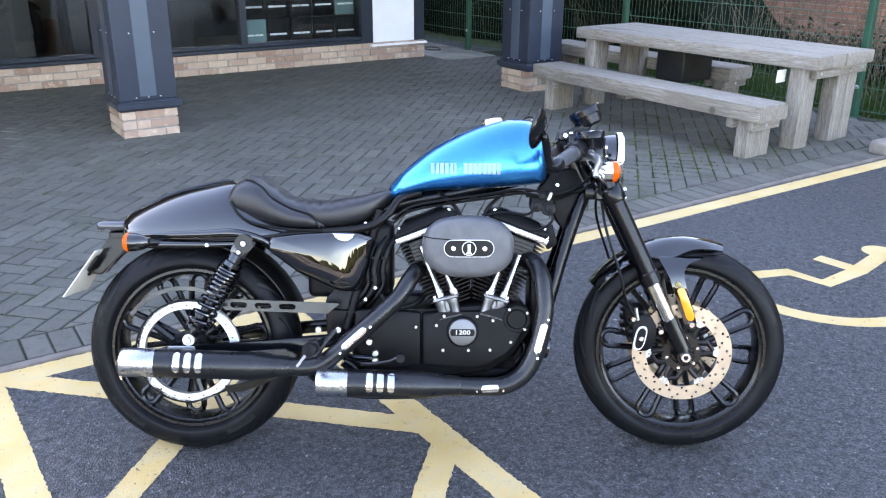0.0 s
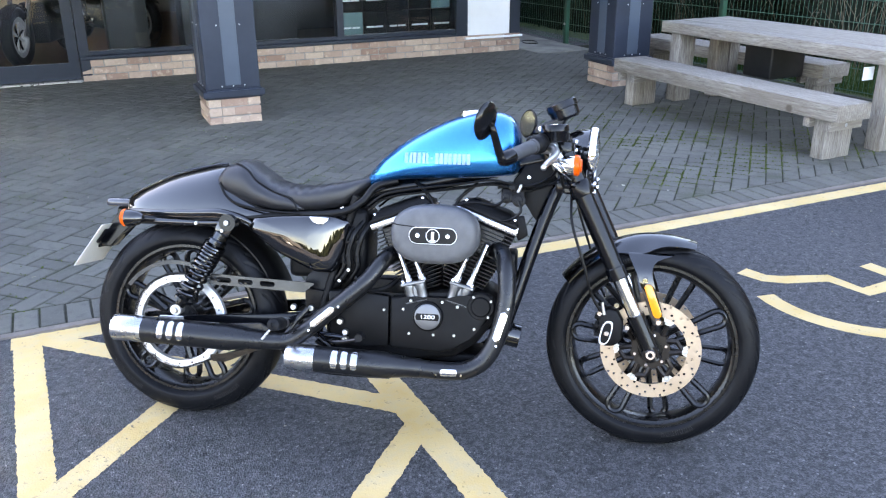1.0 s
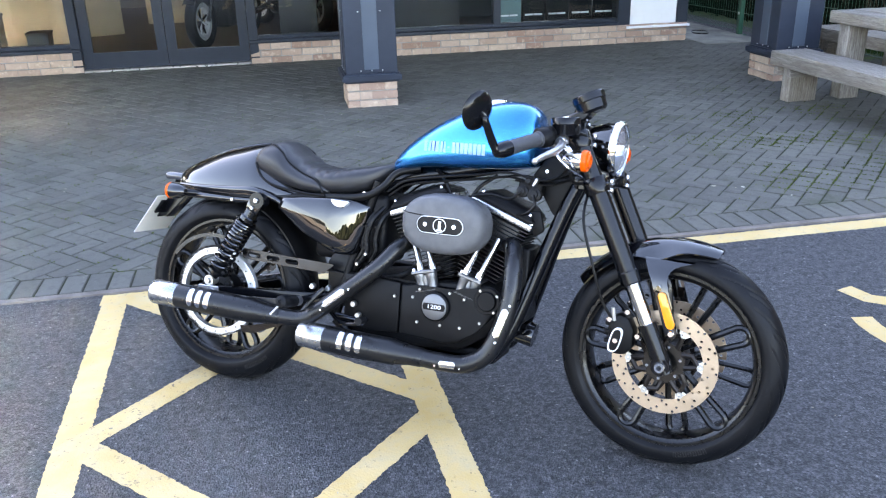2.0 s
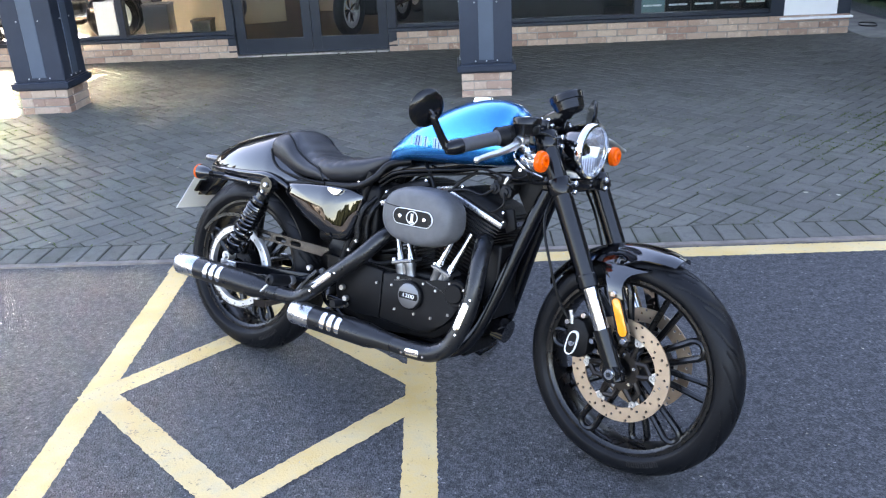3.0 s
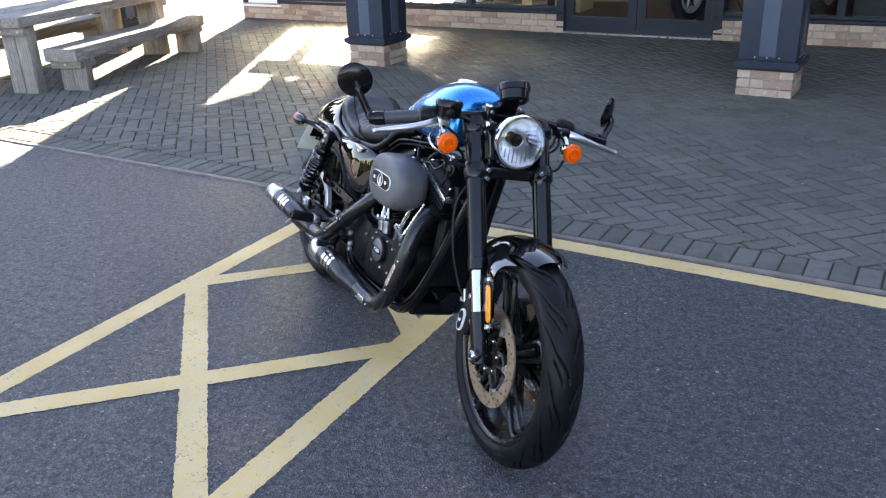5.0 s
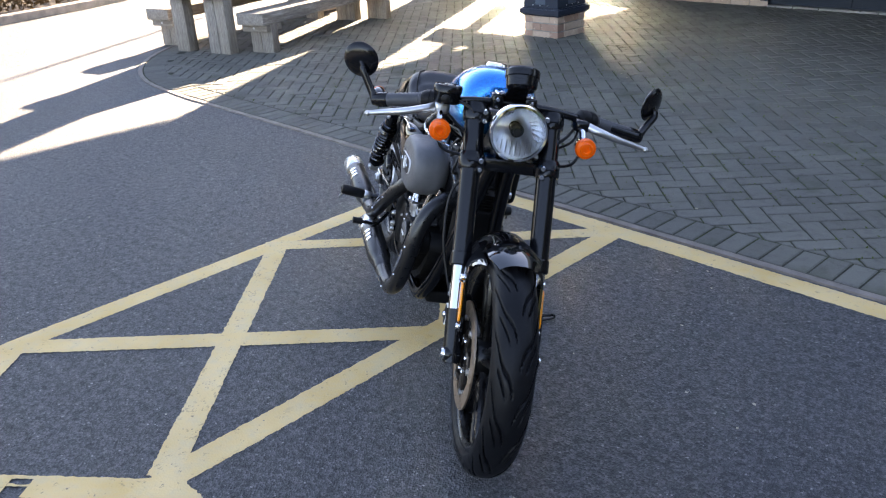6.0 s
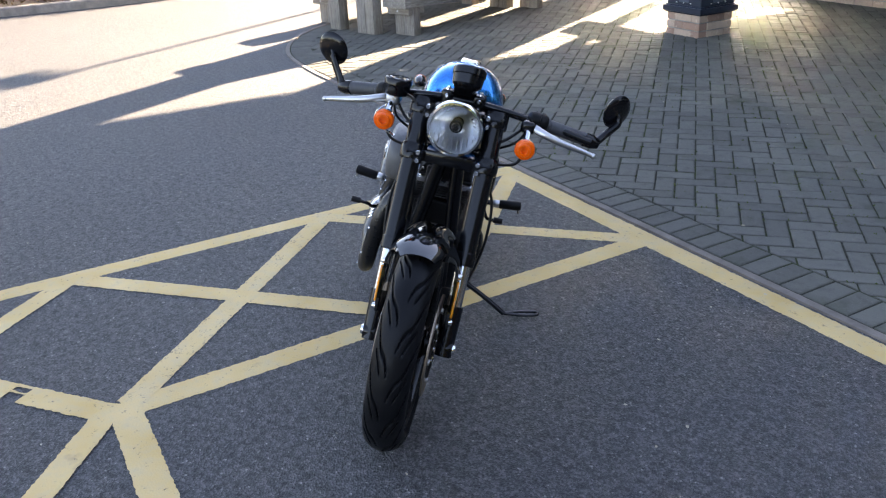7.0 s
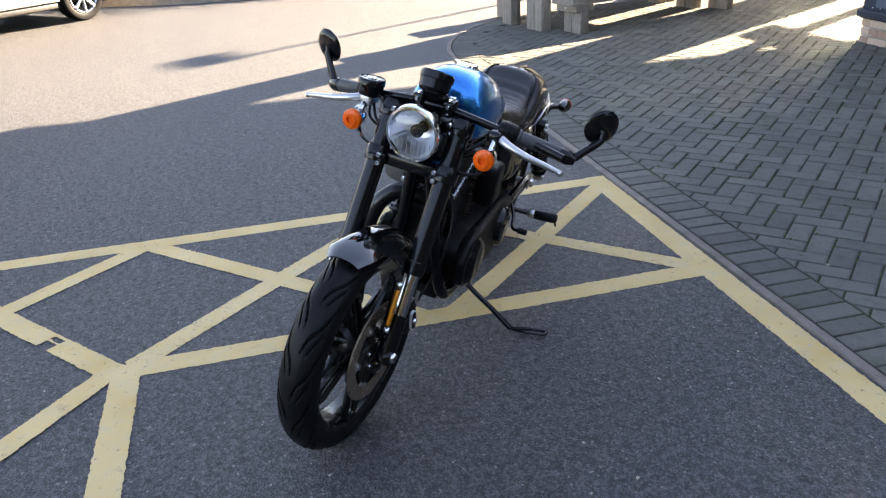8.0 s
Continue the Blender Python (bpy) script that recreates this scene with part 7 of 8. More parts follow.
def fence():
    f = thing("fence", 0, 0, 0, "dark green welded mesh fence on steel posts", "fence", kind="structure")
    pts = [(6.38, 12.0), (6.62, 9.23), (6.84, 6.62), (7.055, 4.0), (7.28, 1.4)]
    for x, y in pts:
        p = part("post", boxes((x - 0.03, x + 0.03, y - 0.03, y + 0.03, 0.0, 2.4), bevel=0.006), M_FENCE, f)
        part("post_foot", boxes((x - 0.06, x + 0.06, y - 0.06, y + 0.06, 0.0, 0.012), bevel=0.002), M_FENCE, p)
        for z in (0.25, 1.2, 2.1):
            part("clip", boxes((x - 0.036, x + 0.036, y - 0.018, y + 0.018, z, z + 0.03), bevel=0.003), M_STEEL, p)
    for (x0, y0), (x1, y1) in zip(pts, pts[1:]):
        bm = bmesh.new()
        a, b = Vector((x0 + 0.035, y0, 0)), Vector((x1 + 0.035, y1, 0))
        L = (b - a).length
        for k in range(1, int(L / 0.05)):
            p = a + (b - a) * (k * 0.05 / L)
            sweep(bm, [p + Vector((0, 0, 0.05)), p + Vector((0, 0, 2.35))], 0.0026, 4, False)
        for k in range(12):
            z = Vector((0.005, 0, 0.06 + k * 0.2))
            sweep(bm, [a + z, b + z], 0.0034, 4, False)
        tagged(part("mesh_panel", bm, M_FENCE, f), "welded wire mesh panel", kind="stuff")


fence()

# ---- growth behind the fence: turf, ivy bank, dry stems, brick wall ----
sheet("verge", 7.08, 40, -8, 30, 0.005, M_GRASS_SOIL, "rough grass verge behind the fence", "grass")


def leaves(name, mat, label, cat, count, where, size, up=0.4, seed=1):
    """Many small folded leaves as one mesh; where() gives a place."""
    r = random.Random(seed)
    vs, fs = [], []
    for _ in range(count):
        p = where(r)
        d = Vector((r.gauss(0, 1), r.gauss(0, 1), r.gauss(up, 0.7))).normalized()
        u = d.orthogonal().normalized()
        u = Matrix.Rotation(r.uniform(0, 6.28), 3, d) @ u
        w = d.cross(u)
        s = size * r.uniform(0.6, 1.4)
        b = len(vs)
        vs += [p - u * s, p + w * s * 0.45 + d * s * 0.12, p + u * s, p - w * s * 0.45 + d * s * 0.12]
        fs += [(b, b + 1, b + 2), (b, b + 2, b + 3)]
    me = bpy.data.meshes.new(name)
    me.from_pydata(vs, [], fs)
    me.materials.append(mat)
    return tagged(new(name, me), label, cat, kind="stuff")


def bank(r):
    """The ivy bank: thick to the north, low and ragged to the south."""
    y = r.uniform(6.2, 15.0)
    h = 2.5 if y > 8.3 else 0.35 + 2.1 * max(0.0, (y - 6.2) / 2.1)
    lump = 0.22 * noise.noise((y * 1.3, 2.0, 0.3)) + 0.12 * noise.noise((y * 4.1, 7.0, 0.9))
    z = r.uniform(0.0, 1.0) ** 0.8 * h
    x = 7.45 - (y - 9) * 0.085 + 0.25 * (z / 2.5) + lump + abs(r.gauss(0, 0.22)) + 0.25 * noise.noise((y * 2.0, z * 2.0, 4.0))
    return Vector((x, y, z))


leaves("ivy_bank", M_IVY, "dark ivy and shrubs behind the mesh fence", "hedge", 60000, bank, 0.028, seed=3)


def ivy_shade_backing():
    """A dark lumpy backing behind the ivy leaves, painted as the shade between them."""
    bm, rows = bmesh.new(), []
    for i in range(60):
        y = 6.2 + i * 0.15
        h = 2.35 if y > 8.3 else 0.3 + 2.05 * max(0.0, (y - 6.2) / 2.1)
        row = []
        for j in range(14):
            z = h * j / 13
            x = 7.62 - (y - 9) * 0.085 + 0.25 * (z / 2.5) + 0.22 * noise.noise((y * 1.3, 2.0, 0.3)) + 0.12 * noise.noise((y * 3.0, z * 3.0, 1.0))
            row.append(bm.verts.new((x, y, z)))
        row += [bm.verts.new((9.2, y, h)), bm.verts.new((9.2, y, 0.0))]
        rows.append(row)
    for a, b in zip(rows, rows[1:]):
        for k in range(len(a) - 1):
            bm.faces.new((a[k], a[k + 1], b[k + 1], b[k]))
    bm.faces.new(rows[0])
    bm.faces.new(rows[-1][::-1])
    tagged(part("ivy_shade_backing", bm, M_IVYSHADE), "dark backing painted as the shade inside the ivy bank", "hedge", kind="stuff")


ivy_shade_backing()
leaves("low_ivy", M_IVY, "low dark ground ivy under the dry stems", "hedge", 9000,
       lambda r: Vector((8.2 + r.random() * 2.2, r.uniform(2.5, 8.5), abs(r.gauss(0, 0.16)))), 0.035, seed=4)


def grass():
    r = random.Random(5)
    vs, fs = [], []
    for _ in range(16000):
        p = Vector((7.12 + r.random() ** 1.4 * 2.2, r.uniform(2.2, 8.5), 0.005))
        a, h, lean = r.uniform(0, 6.28), r.uniform(0.04, 0.15), r.uniform(0.0, 0.06)
        s, d = Vector((math.cos(a), math.sin(a), 0)) * 0.004, Vector((-math.sin(a), math.cos(a), 0)) * lean
        b = len(vs)
        vs += [p - s, p + s, p + d * 0.5 + Vector((0, 0, h * 0.6)) + s * 0.6, p + d + Vector((0, 0, h))]
        fs += [(b, b + 1, b + 2), (b, b + 2, b + 3)]
    me = bpy.data.meshes.new("grass")
    me.from_pydata(vs, [], fs)
    me.materials.append(M_GRASS)
    tagged(new("grass", me), "rough green grass behind the fence", "grass", kind="stuff")


grass()


def stems():
    r = random.Random(6)
    bm = bmesh.new()
    for _ in range(650):
        y = r.uniform(3.0, 10.5)
        x = 7.5 + r.random() * 2.2
        p = Vector((x, y, 0.0))
        h = r.uniform(0.3, 1.1)
        d = Vector((r.gauss(0, 0.35), r.gauss(0, 0.35), 0))
        sweep(bm, [p, p + d * h * 0.4 + Vector((0, 0, h * 0.6)), p + d * h + Vector((0, 0, h)), p + d * h * 1.6 + Vector((0, 0, h * 0.95))], lambda t: 0.0042 * (1 - 0.75 * t), 4, False)
    tagged(part("dry_stems", bm, M_TWIG), "dry pale bramble stems behind the fence", "shrub", kind="stuff")


stems()


def red_wall():
    w = thing("garden_wall", 0, 0, 0, "red brick wall beyond the overgrown verge", "wall", kind="structure")
    part("wall_core", boxes((10.812, 11.0, 0.0, 9.0, 0.0, 2.1)), M_MORTAR, w)
    vs, fs = [], []
    for row in range(28):
        z = 0.005 + row * 0.075
        y = -0.11 * (row % 2)
        while y < 8.95:
            y0, y1 = max(0.0, y + 0.005), min(9.0, y + 0.22)
            x = 10.80 + rng.uniform(-0.003, 0.003)
            b = len(vs)
            vs += [(x, y0, z), (x, y1, z), (x, y1, z + 0.065), (x, y0, z + 0.065), (10.812, y0, z), (10.812, y1, z), (10.812, y1, z + 0.065), (10.812, y0, z + 0.065)]
            fs += [(b, b + 1, b + 2, b + 3), (b, b + 4, b + 5, b + 1), (b + 3, b + 2, b + 6, b + 7), (b, b + 3, b + 7, b + 4), (b + 1, b + 5, b + 6, b + 2)]
            y += 0.225
    me = bpy.data.meshes.new("brickwork")
    me.from_pydata(vs, [], fs)
    me.materials.append(M_REDBRICK)
    ob = new("brickwork", me)
    ob.parent = w
    tagged(ob, "red stretcher-bond brickwork", kind="stuff")


red_wall()

# ---- west side: kerbed planting bed, parked car, lamp post ----
BED = [(-10.6, -4.5), (-9.6, -1.2), (-9.0, 0.4), (-8.85, 1.6), (-8.85, 2.8), (-9.1, 4.0), (-9.6, 5.4), (-10.4, 6.8), (-12.2, 8.6), (-15.5, 11.0)]


def planting_bed():
    p = smooth_path([(x, y, 0) for x, y in BED], 6)
    bm, rows = bmesh.new(), []
    for i, q in enumerate(p):
        d = (p[min(i + 1, len(p) - 1)] - p[max(i - 1, 0)]).normalized()
        s = Vector((-d.y, d.x, 0))
        rows.append([bm.verts.new(q + s * a + Vector((0, 0, z))) for a, z in ((0, 0), (0.012, 0.10), (0.03, 0.115), (0.12, 0.115), (0.125, 0.0))])
    for a, b in zip(rows, rows[1:]):
        for k in range(4):
            bm.faces.new((a[k], a[k + 1], b[k + 1], b[k]))
    tagged(part("kerb", bm, M_CONCRETE), "pale raised kerb round a planting bed", "kerb", kind="structure")
    bm = bmesh.new()
    prism(bm, [(q.x - 0.1, q.y) for q in p] + [(-24, 11), (-24, -4.5)], 0.001, 0.08)
    tagged(part("planting_bed", bm, M_SOIL), "brown bark-covered planting bed behind a kerb", "flower bed", kind="structure")

    def at(r):
        k = r.randrange(8, len(p) - 1)
        c = p[k]
        return Vector((c.x - 0.45 - abs(r.gauss(0, 0.9)), c.y + r.uniform(-0.3, 0.3), 0.09 + abs(r.gauss(0, 0.28))))
    leaves("bed_shrubs", M_BROWNLEAF, "low brown winter shrubs in the planting bed", "shrub", 14000, at, 0.035, seed=9)


planting_bed()

M_CARPAINT = gloss("silver_car_paint", (0.20, 0.20, 0.195), 0.05)
M_CARGLASS = plain("dark_car_glass", (0.02, 0.024, 0.026), 0.06, coat=0.5, grain=20)
M_ALLOY = plain("alloy_wheel", (0.66, 0.66, 0.67), 0.28, 0.9, grain=80, vary=0.08)


def parked_car():
    """A silver hatchback; its near side lies at local y = -1.7, the wheel nearest the kerb at x = 0."""
    m = Matrix.Translation((-8.26, -0.86, 0)) @ Matrix.Rotation(math.atan2(0.69, -0.72), 4, "Z") @ Matrix.Translation((0, 1.46, 0))
    car = thing("car", label="silver hatchback parked beside the kerb", category="car")
    car.matrix_world = m
    # x forward (towards the kerb), y to the far side
    prof = [(0.78, 0.26), (0.86, 0.42), (0.84, 0.62), (0.72, 0.74), (0.30, 0.86), (-0.05, 0.94), (-0.55, 1.32), (-1.0, 1.43), (-1.9, 1.44), (-2.6, 1.34), (-3.05, 0.98), (-3.32, 0.90), (-3.38, 0.55), (-3.30, 0.28)]
    low = []
    for cx in (-2.55, 0.0):
        low += [(cx + 0.36 * math.cos(radians(a)), 0.29 + 0.36 * math.sin(radians(a))) for a in range(180, -1, -15)]
    out = prof + [(-3.2, 0.24)] + [q for q in low if q[1] > 0.24] + [(0.6, 0.24)]
    bm = bmesh.new()
    a = [bm.verts.new((x, -0.04 if z < 0.95 else -0.04 - (z - 0.95) * 0.32, z)) for x, z in out]
    b = [bm.verts.new((x, -1.70 if z < 0.95 else -1.70 + (z - 0.95) * 0.32, z)) for x, z in out]
    bm.faces.new(a)
    bm.faces.new(b[::-1])
    n = len(out)
    for i in range(n):
        bm.faces.new((a[i], b[i], b[(i + 1) % n], a[(i + 1) % n]))
    bmesh.ops.bevel(bm, geom=[e for e in bm.edges if len(e.link_faces) == 2 and e.calc_face_angle(0) > 0.9], offset=0.03, segments=3, affect="EDGES", profile=0.5, clamp_overlap=True)
    part("body", bm, M_CARPAINT, car, "silver painted car body")
    win = side_plate([(-0.45, 1.0), (-0.72, 1.30), (-1.0, 1.36), (-1.5, 1.37), (-1.5, 1.0)], -1.712, -1.69)
    part("side_window", win, M_CARGLASS, car)
    win = side_plate([(-1.56, 1.0), (-1.56, 1.37), (-2.2, 1.36), (-2.55, 1.25), (-2.8, 1.02)], -1.712, -1.69)
    part("side_window", win, M_CARGLASS, car)
    part("sill_trim", boxes((-2.15, -0.42, -1.735, -1.695, 0.215, 0.275), bevel=0.01), M_BLACKPLASTIC, car)
    part("floor_pan", boxes((-3.1, 0.7, -1.6, -0.12, 0.19, 0.245)), M_BLACKPLASTIC, car)
    part("door_handle", boxes((-1.42, -1.24, -1.715, -1.69, 0.86, 0.89), bevel=0.008), M_CARPAINT, car)
    part("headlamp", boxes((0.60, 0.80, -1.705, -1.44, 0.60, 0.70), bevel=0.03), M_LENSGLASS, car)
    for cx in (0.0, -2.55):
        for cy, s in ((-0.14, 1), (-1.60, -1)):
            c = (cx, cy, 0.305)
            w = part("wheel", lathe(bmesh.new(), [(0.19, -0.09), (0.205, -0.10), (0.212, -0.09), (0.20, 0.0), (0.212, 0.09), (0.205, 0.10), (0.19, 0.09)], c, (0, 1, 0), 40, True), M_ALLOY, car, "silver alloy wheel")
            part("tyre", lathe(bmesh.new(), [(0.212, -0.09), (0.25, -0.105), (0.29, -0.10), (0.305, -0.075), (0.308, 0.0), (0.305, 0.075), (0.29, 0.10), (0.25, 0.105), (0.212, 0.09)], c, (0, 1, 0), 48), M_RUBBER, w)
            for k in range(8):
                t = 2 * math.pi * k / 8
                part("wheel_spoke", sweep(bmesh.new(), [Vector((cx + 0.03 * math.cos(t), cy + s * 0.075, 0.305 + 0.03 * math.sin(t))), Vector((cx + 0.2 * math.cos(t), cy + s * 0.085, 0.305 + 0.2 * math.sin(t)))], lambda q: 0.018 + 0.006 * q, 6), M_ALLOY, w)
            part("brake_drum", lathe(bmesh.new(), [(0, 0.0), (0.14, 0.0), (0.14, 0.02), (0, 0.02)], c, (0, 1, 0), 28), M_MATT, w)


parked_car()


def lamp_post():
    t = thing("lamp_post", -12.3, 14.6, 0.0, "slim grey lamp post whose shadow crosses the road", "lamp post", turn=120)
    part("column", rod(bmesh.new(), (0, 0, 0), (0, 0, 5.0), 0.05, 12, 0.035), M_CAST, t)
    part("head", boxes((-0.14, 0.14, -0.10, 0.42, 4.98, 5.14), bevel=0.04), M_CAST, t)


lamp_post()

# ---- what shows through the shop windows ----
def poster_row():
    """Dark card panels hung inside the window, each with a white bar for its lettering."""
    x = 3.53
    for k in range(5):
        for row in range(2):
            z0 = 0.235 + row * 0.31
            p = thing("poster", x + 0.14, 9.30, z0, "dark card panel with a pale lettered bar in the window", "poster", "window posters")
            teal = (k == 0 and row == 0) or (k == 4 and row == 1)
            part("card", boxes((-0.14, 0.14, 0.0, 0.006, 0.0, 0.30), bevel=0.002), M_TEAL if teal else M_POSTER, p)
            for b in range(2):
                part("lettering_bar", boxes((-0.105 + b * 0.108, -0.005 + b * 0.108, -0.003, -0.0005, 0.115, 0.135)), M_PAPER, p, "white lettering bar")
        x += 0.292
    return


poster_row()

M_WARM = plain("warm_birch_panel", (0.48, 0.36, 0.22), 0.6, grain=30)
M_DARKSHELF = plain("dark_shop_fitting", (0.018, 0.017, 0.017), 0.5, grain=20)
M_ORANGE = plain("orange_paint", (0.75, 0.18, 0.03), 0.25, coat=0.8)


def display_bike(x, y, turn, tint, label):
    t = thing("display_motorcycle", x, y, 0.03, label, "motorcycle", "motorcycles in the shop", turn=turn)
    for cx in (0.0, -1.45):
        w = part("wheel", lathe(bmesh.new(), [(0.165, -0.03), (0.215, -0.036), (0.222, -0.03), (0.21, 0.0), (0.222, 0.03), (0.215, 0.036), (0.165, 0.03)], (cx, 0, 0.33), (0, 1, 0), 36, True), M_PULLEY, t, "pale cast wheel")
        part("tyre", lathe(bmesh.new(), [(0.22, -0.045), (0.26, -0.062), (0.30, -0.058), (0.325, -0.03), (0.33, 0), (0.325, 0.03), (0.30, 0.058), (0.26, 0.062), (0.22, 0.045)], (cx, 0, 0.33), (0, 1, 0), 48), M_RUBBER, w)
        for k in range(9):
            a = 2 * math.pi * k / 9
            part("wheel_spoke", sweep(bmesh.new(), [Vector((cx, 0, 0.33)), Vector((cx + 0.175 * math.cos(a), 0, 0.33 + 0.175 * math.sin(a)))], 0.013, 6), M_PULLEY if k % 2 else M_SATIN, w)
    for s in (-1, 1):
        part("fork_leg", rod(bmesh.new(), (0.0, s * 0.10, 0.33), (-0.36, s * 0.10, 1.0), 0.026, 14), M_CHROME, t)
        part("muffler", rod(bmesh.new(), (-0.75, s * 0.2, 0.30), (-1.6, s * 0.22, 0.36), 0.04, 16), M_CHROME, t)
    fen = bmesh.new()
    rows = []
    for k in range(13):
        a = radians(40 + 100 * k / 12)
        rows.append([fen.verts.new((0.36 * math.cos(a), u * 0.075, 0.33 + (0.36 - 0.03 * u * u) * math.sin(a))) for u in (-1, -0.5, 0, 0.5, 1)])
    for a, b in zip(rows, rows[1:]):
        for k in range(4):
            fen.faces.new((a[k], a[k + 1], b[k + 1], b[k]))
    part("mudguard", fen, tint, t)
    part("engine", boxes((-1.0, -0.48, -0.16, 0.16, 0.20, 0.66), bevel=0.05), M_MATT, t)
    part("fuel_tank", loft([ring_section(*r, up=0.8, low=0.5, wide=0.4, n=20) for r in between([(-0.98, 0.72, 0.80, 0.05), (-0.85, 0.72, 0.88, 0.12), (-0.55, 0.74, 0.95, 0.14), (-0.42, 0.78, 0.92, 0.08)], 4)]), tint, t)
    part("seat", loft([ring_section(*r, n=20) for r in between([(-1.65, 0.66, 0.80, 0.10), (-1.4, 0.64, 0.76, 0.14), (-1.0, 0.68, 0.76, 0.11), (-0.92, 0.72, 0.78, 0.06)], 4)]), M_SEAT, t)
    part("handlebar", wire([(-0.5, 0.4, 1.05), (-0.42, 0.15, 1.08), (-0.40, 0, 1.05), (-0.42, -0.15, 1.08), (-0.5, -0.4, 1.05)], 0.012, 10), M_CHROME, t)
    part("stand", rod(bmesh.new(), (-0.8, 0.1, 0.25), (-0.72, 0.30, 0.004), 0.011, 10), M_CHROME, t)


display_bike(0.10, 10.15, -112, M_GLOSS, "black motorcycle with a pale front wheel behind the door")
display_bike(-3.05, 10.6, -150, M_ORANGE, "orange and chrome motorcycle in the sunlit showroom")
display_bike(1.55, 11.3, -60, M_GLOSS, "dark motorcycle standing deep in the showroom")
display_bike(-4.6, 10.9, -170, M_GLOSS, "chrome-trimmed motorcycle in the sunlit window")


def counter(x, y, w, d, h, mat, label, turn=0.0):
    t = thing("display_plinth", x, y, 0.03, label, "plinth", "shop display plinths", turn=turn)
    part("body", boxes((-w / 2, w / 2, -d / 2, d / 2, 0.0, h - 0.03), bevel=0.004), mat, t)
    part("top", boxes((-w / 2 - 0.01, w / 2 + 0.01, -d / 2 - 0.01, d / 2 + 0.01, h - 0.029, h), bevel=0.004), mat, t)


counter(-1.59, 9.62, 0.22, 0.22, 0.36, M_DARKSHELF, "small dark cube plinth by the window")
counter(-1.95, 10.9, 0.9, 0.5, 0.95, M_WARM, "pale birch display counter in the shop")
counter(-1.55, 12.2, 0.8, 0.5, 1.2, M_WARM, "pale birch cabinet deep in the shop", 20)
counter(-2.15, 9.75, 0.30, 0.25, 0.55, M_DARKSHELF, "dark narrow plinth near the window")
counter(2.6, 10.6, 1.4, 0.5, 1.1, M_DARKSHELF, "long dark shop counter behind the window")
counter(1.25, 10.3, 0.45, 0.4, 0.9, M_DARKSHELF, "dark display unit behind the window")
counter(-5.1, 10.4, 0.5, 0.5, 0.45, M_PAPER, "low white plinth in the sunlit window")


def sign_board():
    t = thing("sign_board", -2.66, 9.40, 0.03, "pale blank board standing on the floor inside the window", "sign")
    part("board", boxes((-0.12, 0.12, 0.0, 0.012, 0.16, 0.62), bevel=0.003), M_PAPER, t)
    part("foot", boxes((-0.10, 0.10, -0.03, 0.06, 0.0, 0.02), (-0.015, 0.015, 0.013, 0.028, 0.02, 0.40)), M_STEEL, t)


sign_board()


def partition():
    p = part("partition", boxes((-0.9, 0.75, 13.2, 13.3, 0.03, 2.75)), M_WARM)
    tagged(p, "pale wooden partition inside the shop", "wall", kind="structure")
    q = part("partition", boxes((2.1, 5.5, 12.2, 12.3, 0.03, 2.75)), M_DARKSHELF)
    tagged(q, "dark display wall inside the shop", "wall", kind="structure")


partition()

# ---- small things on the ground ----
def crumbs():
    """Scraps of leaf and grit lying about the forecourt and the asphalt."""
    r = random.Random(11)
    vs, fs = [], []
    spots = [(1.95, 2.43, 0.010), (2.36, 2.16, 0.010), (2.18, 2.08, 0.008), (2.38, 2.02, 0.006), (3.30, 3.72, 0.018), (3.45, 3.66, 0.014), (2.55, 3.62, 0.012), (1.9, 3.8, 0.010)]
    spots += [(r.uniform(-2, 5.5), r.uniform(3.3, 8.5), r.uniform(0.004, 0.012)) for _ in range(120)]
    spots += [(r.uniform(-1, 4.5), r.uniform(-1.0, 3.0), r.uniform(0.003, 0.007)) for _ in range(90)]
    for x, y, s in spots:
        b = len(vs)
        n = 5
        for k in range(n):
            a = 2 * math.pi * k / n + r.random()
            vs.append((x + s * math.cos(a) * r.uniform(0.5, 1.2), y + s * math.sin(a) * r.uniform(0.4, 1.0), 0.0095 + r.random() * 0.004))
        fs.append(tuple(range(b, b + n)))
    me = bpy.data.meshes.new("litter")
    me.from_pydata(vs, [], fs)
    me.materials.append(leaf("dry_leaf_scraps", (0.30, 0.26, 0.18), (0.5, 0.47, 0.4)))
    tagged(new("litter", me), "scattered pale leaf scraps and grit on the ground", "litter", kind="stuff")


crumbs()


def hose_loop():
    pts = [(6.24 + 0.10 * math.cos(a) * (1 + 0.2 * math.sin(2 * a)), 9.52 + 0.16 * math.sin(a), 0.021) for a in np.linspace(0.3, 6.5, 14)]
    t = thing("hose", 0, 0, 0, "loop of thin black hose lying on the slab", "hose")
    part("coil", wire(pts, 0.007, 6, 5), M_CABLE, t)


hose_loop()


def notice():
    t = thing("notice", 5.49, 3.70, 0.0, "small white card fixed to the picnic table leg", "notice")
    part("card", boxes((-0.052, 0.052, -0.002, 0.002, 0.485, 0.575), bevel=0.001), M_PAPER, t)
    part("pin", bolt(bmesh.new(), (0.0, -0.002, 0.565), 0.004, 0.003, (0, -1, 0), 8), M_STEEL, t)


notice()


